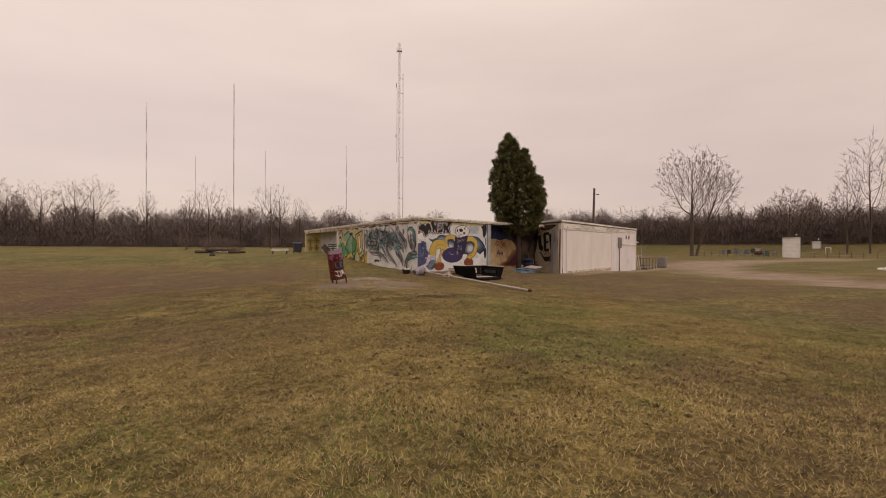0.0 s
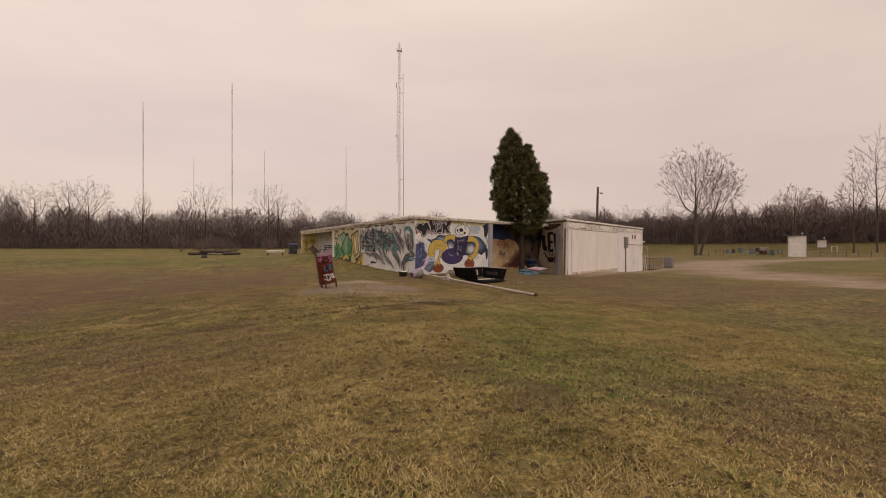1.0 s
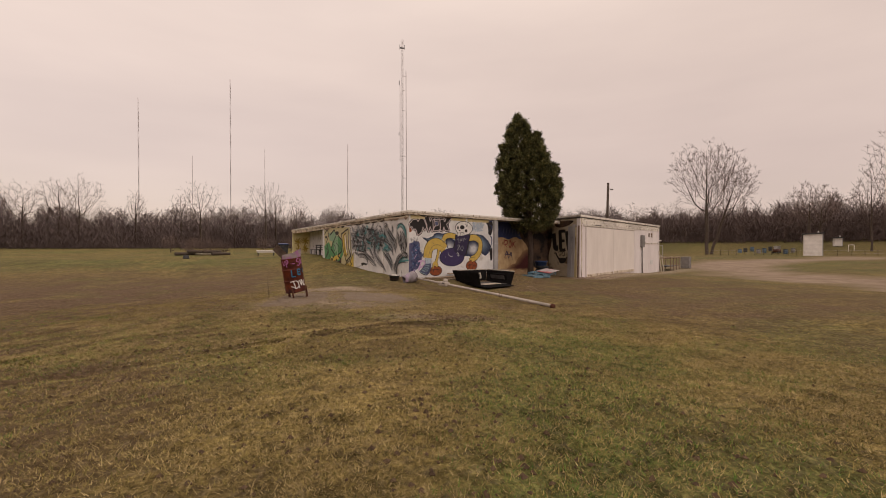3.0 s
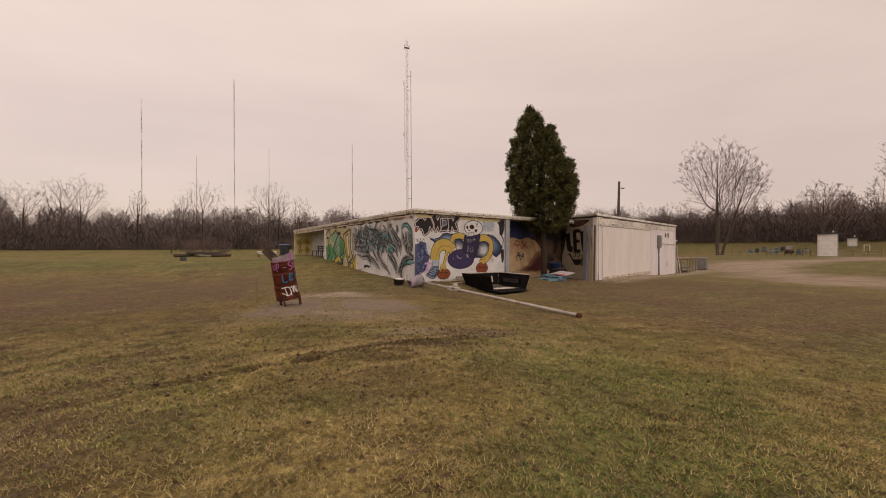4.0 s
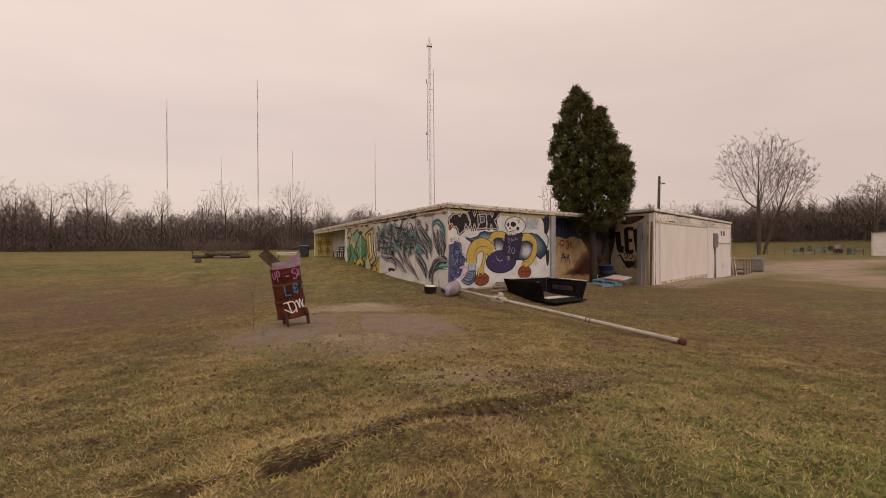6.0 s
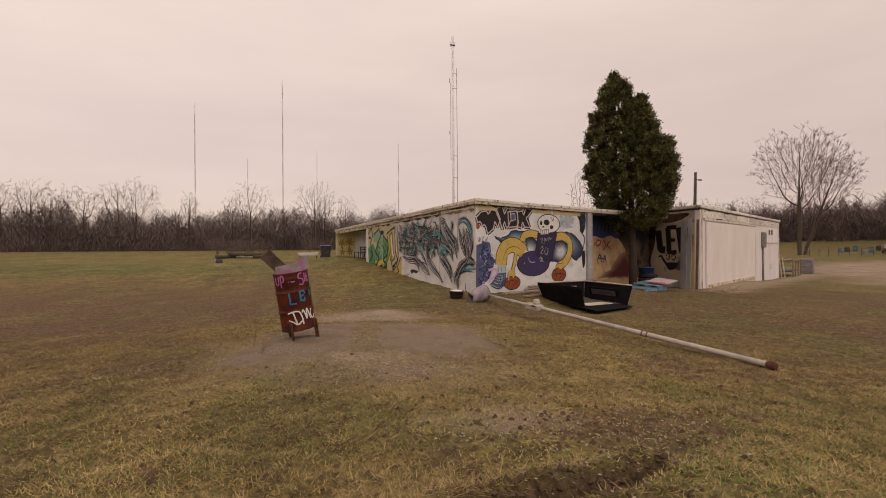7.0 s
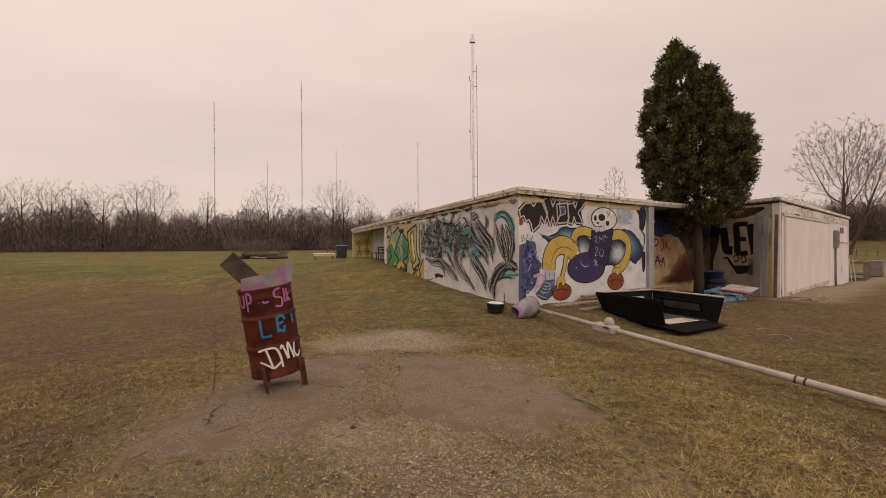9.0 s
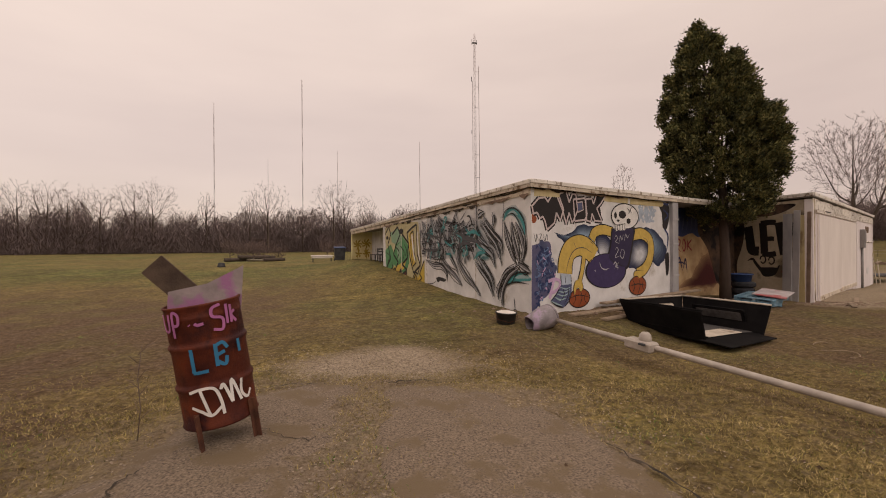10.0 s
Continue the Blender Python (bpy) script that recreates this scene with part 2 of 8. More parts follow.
def soup(name, tri, mat, parent=None, label="", n=3):
    """A mesh of loose triangles (or quads) from an array of corners."""
    tri = np.asarray(tri, dtype=np.float32).reshape(-1, 3)
    count = len(tri) // n
    me = bpy.data.meshes.new(name)
    me.vertices.add(len(tri))
    me.vertices.foreach_set("co", tri.ravel())
    me.loops.add(len(tri))
    me.loops.foreach_set("vertex_index", np.arange(len(tri), dtype=np.int32))
    me.polygons.add(count)
    me.polygons.foreach_set("loop_start", np.arange(0, len(tri), n, dtype=np.int32))
    me.update(calc_edges=True)
    me.materials.append(mat)
    ob = new(name, me)
    if parent:
        ob.parent = parent
    if label:
        ob["label"] = label
    return ob


def box(bm, size, at, rot=(0, 0, 0), bevel=0.0, jitter=0.0):
    """A box with bevelled edges, added to bm."""
    m = pose(*at, *rot) @ Matrix.Diagonal((*size, 1))
    made = bmesh.ops.create_cube(bm, size=1.0, matrix=m)["verts"]
    if jitter:
        for v in made:
            v.co += Vector([random.uniform(-jitter, jitter) for _ in range(3)])
    if bevel:
        edges = list({e for v in made for e in v.link_edges})
        bmesh.ops.bevel(bm, geom=edges, offset=bevel, segments=1, affect="EDGES")
    return bm


def boxed(size, at, rot=(0, 0, 0), bevel=0.0, jitter=0.0):
    return box(bmesh.new(), size, at, rot, bevel, jitter)


def lathe(profile, segments=32, m=None, bm=None, caps=True):
    """A solid of revolution about z from (radius, z) pairs."""
    bm = bm or bmesh.new()
    rings = []
    for r, z in profile:
        rings.append([bm.verts.new((r * math.cos(2 * math.pi * k / segments), r * math.sin(2 * math.pi * k / segments), z)) for k in range(segments)])
    for a, b in zip(rings, rings[1:]):
        for k in range(segments):
            f = bm.faces.new((a[k], a[(k + 1) % segments], b[(k + 1) % segments], b[k]))
            f.smooth = True
    if caps:
        bm.faces.new(list(reversed(rings[0])))
        bm.faces.new(rings[-1])
    if m is not None:
        bmesh.ops.transform(bm, matrix=m, verts=[v for r in rings for v in r])
    return bm


def tube(points, radii, segments=8, bm=None):
    """A round bar along a line of points."""
    bm = bm or bmesh.new()
    pts = [Vector(p) for p in points]
    if not isinstance(radii, (list, tuple)):
        radii = [radii] * len(pts)
    rings = []
    for k, p in enumerate(pts):
        d = (pts[min(k + 1, len(pts) - 1)] - pts[max(k - 1, 0)]).normalized()
        q = d.to_track_quat("Z", "Y")
        rings.append([bm.verts.new(p + q @ Vector((radii[k] * math.cos(2 * math.pi * j / segments), radii[k] * math.sin(2 * math.pi * j / segments), 0))) for j in range(segments)])
    for a, b in zip(rings, rings[1:]):
        for j in range(segments):
            f = bm.faces.new((a[j], a[(j + 1) % segments], b[(j + 1) % segments], b[j]))
            f.smooth = True
    bm.faces.new(list(reversed(rings[0])))
    bm.faces.new(rings[-1])
    return bm


def smoothed(points, steps=8):
    """A Catmull-Rom line through the points."""
    p = [np.array(q, float) for q in points]
    p = [2 * p[0] - p[1]] + p + [2 * p[-1] - p[-2]]
    out = []
    for a, b, c, d in zip(p, p[1:], p[2:], p[3:]):
        for k in range(steps):
            t = k / steps
            out.append(0.5 * (2 * b + (c - a) * t + (2 * a - 5 * b + 4 * c - d) * t * t + (3 * b - a - 3 * c + d) * t ** 3))
    out.append(p[-2])
    return out


def ribbon(points, width, steps=8, taper=True):
    """The outline of a painted stroke in wall metres (u, v): widest in the middle, pointed at the ends when tapered."""
    line = smoothed(points, steps)
    left, right = [], []
    for k, q in enumerate(line):
        d = line[min(k + 1, len(line) - 1)] - line[max(k - 1, 0)]
        d = d / (np.linalg.norm(d) + 1e-9)
        s = k / (len(line) - 1)
        w = 0.5 * width * ((0.12 + 0.88 * math.sin(math.pi * s) ** 0.7) if taper else 1.0)
        nrm = np.array((-d[1], d[0])) * w
        left.append(q + nrm)
        right.append(q - nrm)
    return left, right


def strokes_bm(strokes, off, closed=False):
    """Painted strokes as strips of quads lying on a wall, off metres proud (wall axes: u, out, v)."""
    made = []
    for n, (points, width, taper) in enumerate(strokes):
        bm = bmesh.new()
        left, right = ribbon(points, width, 6, taper)
        d = off + 0.00005 * n
        a = [bm.verts.new((p[0], d, p[1])) for p in left]
        b = [bm.verts.new((p[0], d, p[1])) for p in right]
        for k in range(len(a) - 1):
            bm.faces.new((a[k], a[k + 1], b[k + 1], b[k]))
        made.append(bm)
    return made


def shape_bm(outlines, off, smooth=True):
    """Filled painted shapes lying on a wall."""
    made = []
    for n, o in enumerate(outlines):
        bm = bmesh.new()
        pts = smoothed(list(o) + [o[0]], 5)[:-1] if smooth else o
        f = bm.faces.new([bm.verts.new((p[0], off + 0.0002 * n, p[1])) for p in pts])
        bmesh.ops.triangulate(bm, faces=[f])
        made.append(bm)
    return made


def oval(cu, cv, ru, rv, turn=0.0, n=28):
    c, s = math.cos(radians(turn)), math.sin(radians(turn))
    return [(cu + ru * math.cos(a) * c - rv * math.sin(a) * s, cv + ru * math.cos(a) * s + rv * math.sin(a) * c) for a in (2 * math.pi * k / n for k in range(n))]


# ---- plan ----
C0, FRONT, LEFT = Vector((7.88, 25.40, 0)), Vector((5.23, 2.80, 0)).normalized(), Vector((-5.59, 23.99, 0)).normalized()
A0, ANNEX = Vector((18.88, 29.39, 0)), Vector((14.62, 9.91, 0)).normalized()
UP = Vector((0, 0, 1))
ROOF, ANNEX_ROOF = 3.22, 3.53
FRONT_LEN, LEFT_LEN, ANNEX_LEN = 5.93, 24.63, 17.7


def wall_frame(origin, along, out):
    """Axes of a wall: x along it, y out of it, z up."""
    m = Matrix.Identity(4)
    for k, v in enumerate((along, out, UP, origin)):
        for j in range(3):
            m[j][k] = v[j]
    return m


FRONT_OUT = Vector((FRONT.y, -FRONT.x, 0))
LEFT_OUT = Vector((-LEFT.y, LEFT.x, 0))
ANNEX_OUT = Vector((ANNEX.y, -ANNEX.x, 0))
F_FRONT = wall_frame(C0, FRONT, FRONT_OUT)
F_LEFT = wall_frame(C0, LEFT, LEFT_OUT)
F_ANNEX = wall_frame(A0, ANNEX, ANNEX_OUT)


def smooth(a, b, v):
    t = np.clip((v - a) / (b - a), 0, 1)
    return t * t * (3 - 2 * t)


def line_gap(x, y, pts):
    """Distance of places to a line of points."""
    best = np.full(np.shape(x), 1e9)
    for (ax, ay), (bx, by) in zip(pts, pts[1:]):
        dx, dy = bx - ax, by - ay
        t = np.clip(((x - ax) * dx + (y - ay) * dy) / (dx * dx + dy * dy), 0, 1)
        best = np.minimum(best, np.hypot(x - ax - t * dx, y - ay - t * dy))
    return best


WALL_LINE = [(2.2, 49.4), (C0.x, C0.y), (13.04, 28.16)]
RUT = [(-2.5, 12.4), (0.0, 13.05), (1.7, 13.45), (2.4, 13.72), (3.0, 13.9), (3.6, 14.03), (4.2, 14.28), (4.8, 14.68), (5.7, 14.93), (6.6, 15.15), (7.1, 15.38), (8.4, 16.1), (9.3, 16.6)]
GREEN_RUN = [(5.9, 8.6), (6.8, 10.6), (7.4, 12.4), (7.6, 13.9)]
ROAD = [(30, -30), (33, 5), (35, 20), (38, 33), (44, 43), (62, 52), (110, 66)]


def ground_z(x, y):
    x, y = np.asarray(x, float), np.asarray(y, float)
    r = np.hypot(x - 4, y - 10)
    z = 0.06 + 0.17 * np.exp(-((x - 4.4) / 3.0) ** 2) * smooth(60, 20, r)
    z = z + 0.24 * smooth(2.6, 0.2, line_gap(x, y, WALL_LINE))
    z = z - 0.18 * smooth(1.5, -4, x) * smooth(40, 18, r)
    z = z - (0.20 * smooth(15, 19, x) * smooth(14, 22, y) + 0.42 * smooth(22, 33, x)) * smooth(90, 50, r)
    z = z + 0.72 * smooth(28, 46, y) * smooth(14, 4, x)
    z = z - 0.08 * smooth(7, 9.5, x) * smooth(27, 22, y) * smooth(8, 14, y) * smooth(20, 14, x)
    east = smooth(38, 66, x) * smooth(10, 30, y)
    z = z + (1.45 - 0.66 * smooth(14, 4, x)) * smooth(42, 105, r) * (1 - east)
    z = z + east * (6.0 * smooth(136, 182, r) - 0.5 * smooth(60, 100, r))
    return z


def gz(x, y):
    return float(ground_z(x, y))


# ---- ground: one sheet to the horizon ----
def axis(lo, hi, fine, reach):
    a = list(np.arange(lo, hi, fine))
    step, v = fine, hi
    right = []
    while v < reach:
        right.append(v)
        step *= 1.16
        v += step
    step, v = fine, lo
    left = []
    while v > -reach:
        step *= 1.16
        v -= step
        left.append(v)
    return np.array(left[::-1] + a + right)


gx, gy = axis(-7, 14, 0.06, 2600), axis(3.5, 26, 0.06, 2600)
X, Y = np.meshgrid(gx, gy)
Z = ground_z(X, Y)


def lattice_noise(x, y, cell, seed):
    """Smooth value noise on a lattice."""
    table = np.random.default_rng(seed).random((256, 256))
    u, v = x / cell, y / cell
    i, j = np.floor(u).astype(int), np.floor(v).astype(int)
    fu, fv = u - i, v - j
    fu, fv = fu * fu * (3 - 2 * fu), fv * fv * (3 - 2 * fv)
    i, j = i % 256, j % 256
    i1, j1 = (i + 1) % 256, (j + 1) % 256
    return (table[i, j] * (1 - fu) + table[i1, j] * fu) * (1 - fv) + (table[i, j1] * (1 - fu) + table[i1, j1] * fu) * fv


GASHES = ([(2.45, 13.72), (2.99, 13.88), (3.5, 14.01)], [(3.98, 14.15), (4.2, 14.26), (4.42, 14.40)], [(4.64, 14.56), (4.86, 14.72)], [(5.12, 14.8), (5.7, 14.94), (6.2, 15.06), (6.62, 15.18)])


def rut_fields(x, y):
    """How far places lie from the wheel rut, and how open the rut is there."""
    wob = lattice_noise(x, y, 0.3, 3) - 0.5
    gap = line_gap(x, y, RUT) + 0.16 * wob
    gash = np.minimum.reduce([line_gap(x, y, g) for g in GASHES]) + 0.10 * wob
    faint = smooth(-2.2, 0.5, x) * smooth(9.3, 7.0, x)
    return gap, gash, faint


def relief(x, y):
    """Small bumps of the lawn and the broken wheel rut."""
    near = smooth(45, 12, np.hypot(x - 4, y - 12))
    z = near * (0.05 * (lattice_noise(x, y, 1.3, 1) - 0.5) + 0.045 * (lattice_noise(x, y, 0.37, 2) - 0.5))
    gap, gash, faint = rut_fields(x, y)
    z = z - 0.035 * smooth(0.2, 0.05, gap) * faint - 0.26 * smooth(0.075, 0.035, gash) * (1 - 0.62 * smooth(4.95, 5.3, x)) + near * 0.030 * (lattice_noise(x, y, 0.15, 44) - 0.5)
    return z + 0.045 * smooth(0.36, 0.16, gash) * smooth(0.08, 0.13, gash)


def dull_at(x, y):
    """The browner, thinner flanks of the lawn."""
    return np.clip(smooth(4.2, 1.0, x) * smooth(8, 11.5, y) * smooth(42, 27, y) + 0.45 * smooth(7.0, 10.5, x) * smooth(13, 15.5, y) * smooth(30, 20, x) + 0.3 * smooth(9, 12, x) * smooth(8, 10, y), 0, 1)


Z += relief(X, Y)
rut_gap, gash_gap, rut_here = rut_fields(X, Y)
# an older pair of wheel ruts across the field
old = np.minimum(line_gap(X, Y, [(-9, 16.2), (-2.4, 14.9), (1.5, 14.6)]), line_gap(X, Y, [(3.0, 7.2), (3.7, 6.0), (4.8, 6.6)]))
Z -= 0.035 * smooth(0.35, 0.1, old + 0.3 * (lattice_noise(X, Y, 0.5, 5) - 0.5))

road_gap = line_gap(X, Y, ROAD) + 3.0 * (lattice_noise(X, Y, 4.0, 6) - 0.5)
road = smooth(4.8, 3.4, road_gap) * (1 - 0.55 * smooth(1.2, 0.4, np.abs(road_gap - 2.4)) * smooth(0.45, 0.6, lattice_noise(X, Y, 2.0, 16)))
Z -= 0.06 * road
dirt = np.clip(0.5 * smooth(0.26, 0.06, rut_gap) * rut_here * (0.3 + 0.9 * lattice_noise(X, Y, 0.4, 8)) + 0.7 * smooth(0.13, 0.06, gash_gap) + 0.55 * smooth(0.55, 0.1, old) * lattice_noise(X, Y, 0.6, 7) * 1.4, 0, 1)
wall_worn = smooth(2.2, 0.5, line_gap(X, Y, [(C0.x, C0.y), (13.04, 28.16), (18.6, 29.2), (34, 39)])) * (0.4 + 0.6 * lattice_noise(X, Y, 0.9, 11))
dirt = np.maximum(dirt, 0.9 * wall_worn)
apron = smooth(1.5, 0.7, line_gap(X, Y, [(19.4, 29.0), (34.2, 38.9), (38, 42)]) + 0.6 * (lattice_noise(X, Y, 0.8, 64) - 0.5))
pole_worn = smooth(1.0, 0.2, line_gap(X, Y, [(7.9, 25.0), (10.2, 17.9), (10.4, 17.2)]) + 0.5 * (lattice_noise(X, Y, 0.7, 12) - 0.5))
dirt = np.maximum(dirt, 0.75 * pole_worn)
dirt = np.maximum(dirt, 0.60 * smooth(13.5, 18.0, Y) * smooth(32, 26, Y) * (0.2 + 0.9 * lattice_noise(X, Y, 1.0, 17)))
dirt = np.maximum(dirt, 0.5 * np.exp(-((X + 2.5) / 3.2) ** 2 - ((Y - 12) / 5.0) ** 2) * (0.4 + 0.9 * lattice_noise(X, Y, 1.1, 18)))
pads_near = smooth(2.9, 1.6, np.hypot((X - 4.6) / 1.05, (Y - 19.6) / 1.0) + 0.8 * (lattice_noise(X, Y, 0.7, 53) - 0.5))
dirt = np.maximum(dirt, 0.95 * dull_at(X, Y) * (0.50 + 0.9 * lattice_noise(X, Y, 0.8, 51)))
dirt = np.maximum(dirt, pads_near * (0.62 + 0.5 * lattice_noise(X, Y, 0.6, 19)))
dirt = np.maximum(dirt, 0.95 * smooth(1.1, 0.3, np.hypot((X - 10.9) / 1.2, (Y - 18.1) / 0.7) + 0.9 * (lattice_noise(X, Y, 0.4, 52) - 0.5)))
dirt = np.maximum(dirt, 0.65 * smooth(0.60, 0.82, lattice_noise(X, Y, 2.3, 13)) * smooth(3, 6, X) * smooth(22, 14, Y))
# bare soil by the rut, along the pole and where wheels have turned
for cx_, cy_, rx_, ry_, much in ((6.6, 15.9, 1.3, 0.45, 0.9), (5.9, 14.6, 0.9, 0.35, 0.7), (8.9, 18.4, 0.6, 1.0, 0.85), (10.6, 19.6, 0.8, 0.5, 0.8), (4.9, 8.0, 0.35, 0.5, 0.9), (4.6, 9.1, 0.5, 0.25, 0.7), (5.9, 7.5, 0.3, 0.25, 0.7), (-2.4, 13.7, 0.7, 0.25, 0.9), (0.2, 13.2, 1.8, 0.25, 0.75), (1.8, 16.5, 1.3, 0.7, 0.6), (8.4, 16.4, 0.9, 0.35, 0.8)):
    dirt = np.maximum(dirt, much * smooth(1.25, 0.45, np.hypot((X - cx_) / rx_, (Y - cy_) / ry_) + 0.9 * (lattice_noise(X, Y, 0.35, 61) - 0.5)))
gravel = smooth(1.5, 0.5, np.hypot((X - 4.8) / 1.25, (Y - 22.4) / 0.75) + 0.5 * (lattice_noise(X, Y, 0.5, 14) - 0.5))
gravel = np.maximum(np.maximum(gravel, 0.42 * pads_near), 0.75 * apron)
gravel = np.maximum(gravel, 0.7 * smooth(1.3, 0.5, np.hypot((X - 4.85) / 0.8, (Y - 18.6) / 0.55) + 0.8 * (lattice_noise(X, Y, 0.3, 62) - 0.5)))
gravel = np.maximum(gravel, 0.6 * smooth(1.3, 0.4, np.hypot((X - 5.8) / 0.7, (Y - 16.3) / 0.35) + 0.9 * (lattice_noise(X, Y, 0.25, 63) - 0.5)))
gravel = np.maximum(gravel, 0.3 * smooth(1.5, 0.3, np.hypot((X - 5.6) / 1.3, (Y - 17.4) / 0.55) + 1.6 * (lattice_noise(X, Y, 0.3, 15) - 0.5)))
green = smooth(0.40, 0.72, 0.6 * lattice_noise(X, Y, 3.1, 21) + 0.4 * lattice_noise(X, Y, 0.9, 22))
green = np.clip(green * 0.6 + 0.9 * smooth(1.9, 0.5, line_gap(X, Y, GREEN_RUN)) * (0.55 + lattice_noise(X, Y, 0.7, 23)), 0, 1)
green = np.clip(green + 0.34 * smooth(24, 40, Y) * (0.35 + 0.9 * lattice_noise(X, Y, 5.0, 24)) + 0.3 * smooth(9, 14, X) * lattice_noise(X, Y, 2.6, 25), 0, 1)
green = green * (1 - 0.8 * np.exp(-((X + 2.0) / 3.5) ** 2 - ((Y - 7) / 4.5) ** 2))

me = bpy.data.meshes.new("ground")
nx, ny = len(gx), len(gy)
verts = np.stack([X, Y, Z], -1).reshape(-1, 3)
idx = np.arange(nx * ny).reshape(ny, nx)
quads = np.stack([idx[:-1, :-1], idx[:-1, 1:], idx[1:, 1:], idx[1:, :-1]], -1).reshape(-1, 4)
me.vertices.add(len(verts))
me.vertices.foreach_set("co", verts.astype(np.float32).ravel())
me.loops.add(quads.size)
me.loops.foreach_set("vertex_index", quads.astype(np.int32).ravel())
me.polygons.add(len(quads))
me.polygons.foreach_set("loop_start", np.arange(0, quads.size, 4, dtype=np.int32))
me.update(calc_edges=True)
me.shade_smooth()
# the last mask paints shade into the rut's open gashes
for key, values in (("soil", dirt), ("lush", green), ("stony", gravel), ("drive", road), ("gash_shade", 1.2 * smooth(0.085, 0.045, gash_gap) * (1 - 0.60 * smooth(4.95, 5.3, X)))):
    at = me.attributes.new(key, "FLOAT", "POINT")
    at.data.foreach_set("value", values.astype(np.float32).ravel())


def ground_material():
    m = bpy.data.materials.new("mown_winter_lawn")
    m.use_nodes = True
    n, l = m.node_tree.nodes, m.node_tree.links
    b = n["Principled BSDF"]
    b.inputs["Roughness"].default_value, b.inputs["Specular IOR Level"].default_value = 0.95, 0.1
    geo = n.new("ShaderNodeNewGeometry")

    def noise_node(s, detail=6, rough=0.65):
        t = n.new("ShaderNodeTexNoise")
        t.inputs["Scale"].default_value, t.inputs["Detail"].default_value, t.inputs["Roughness"].default_value = s, detail, rough
        l.new(geo.outputs["Position"], t.inputs["Vector"])
        return t.outputs["Fac"]

    def ramp(fac, *stops):
        r = n.new("ShaderNodeValToRGB")
        el = r.color_ramp.elements
        el[0].position, el[0].color = stops[0][0], (*stops[0][1], 1)
        el[1].position, el[1].color = stops[-1][0], (*stops[-1][1], 1)
        for p, c in stops[1:-1]:
            el.new(p).color = (*c, 1)
        l.new(fac, r.inputs["Fac"])
        return r.outputs["Color"]

    def mix(fac, a, c):
        x = n.new("ShaderNodeMixRGB")
        l.new(fac, x.inputs["Fac"])
        l.new(a, x.inputs["Color1"])
        l.new(c, x.inputs["Color2"])
        return x.outputs["Color"]

    def mask(key, soft, gain=1.0):
        a = n.new("ShaderNodeAttribute")
        a.attribute_name = key
        ad = n.new("ShaderNodeMath")
        ad.operation = "MULTIPLY_ADD"
        ad.inputs[1].default_value, ad.inputs[2].default_value = soft, -0.5 * soft
        l.new(noise_node(9, 5), ad.inputs[0])
        sm = n.new("ShaderNodeMath")
        sm.operation = "ADD"
        sm.use_clamp = True
        l.new(a.outputs["Fac"], sm.inputs[0])
        l.new(ad.outputs[0], sm.inputs[1])
        g = n.new("ShaderNodeMath")
        g.operation = "MULTIPLY"
        g.use_clamp = True
        g.inputs[1].default_value = gain
        l.new(sm.outputs[0], g.inputs[0])
        return g.outputs[0]

    straw = ramp(noise_node(15, 10, 0.82), (0.36, (0.062, 0.043, 0.014)), (0.5, (0.198, 0.152, 0.049)), (0.64, (0.44, 0.34, 0.128)))
    turf = ramp(noise_node(14, 10, 0.82), (0.36, (0.034, 0.040, 0.012)), (0.5, (0.110, 0.125, 0.035)), (0.64, (0.28, 0.27, 0.088)))
    soil = ramp(noise_node(13, 10, 0.8), (0.35, (0.045, 0.027, 0.015)), (0.5, (0.118, 0.077, 0.045)), (0.65, (0.23, 0.16, 0.098)))
    stone = ramp(noise_node(30, 8, 0.8), (0.36, (0.15, 0.11, 0.07)), (0.64, (0.56, 0.46, 0.34)))
    drive = ramp(noise_node(0.7, 9, 0.7), (0.3, (0.185, 0.135, 0.095)), (0.7, (0.35, 0.27, 0.20)))
    colour = mix(mask("lush", 0.9), straw, turf)
    patch = ramp(noise_node(0.55, 7, 0.7), (0.40, (0, 0, 0)), (0.64, (0.46, 0.46, 0.46)))
    colour = mix(patch, colour, ramp(noise_node(17, 7), (0.3, (0.10, 0.068, 0.032)), (0.7, (0.20, 0.14, 0.07))))
    for s, lo, hi in ((2.6, 0.72, 1.22), (0.32, 0.84, 1.13), (6.5, 0.62, 1.32), (0.9, 0.82, 1.14), (22.0, 0.66, 1.34)):
        mul = n.new("ShaderNodeMixRGB")
        mul.blend_type = "MULTIPLY"
        mul.inputs["Fac"].default_value = 1.0
        l.new(colour, mul.inputs["Color1"])
        l.new(ramp(noise_node(s, 6), (0.36, (lo, lo, lo)), (0.64, (hi, hi, hi))), mul.inputs["Color2"])
        colour = mul.outputs["Color"]
    colour = mix(mask("soil", 0.7), colour, soil)
    colour = mix(mask("stony", 0.9), colour, stone)
    # near-black soil tone stands in for the shade inside the gashes
    colour = mix(mask("gash_shade", 0.5), colour, ramp(noise_node(20, 7), (0.3, (0.010, 0.006, 0.004)), (0.7, (0.045, 0.026, 0.016))))
    colour = mix(mask("drive", 0.35), colour, drive)
    l.new(colour, b.inputs["Base Color"])
    bp = n.new("ShaderNodeBump")
    bp.inputs["Strength"].default_value, bp.inputs["Distance"].default_value = 0.8, 0.035
    l.new(noise_node(24, 8, 0.8), bp.inputs["Height"])
    l.new(bp.outputs[0], b.inputs["Normal"])
    return m


me.materials.append(ground_material())
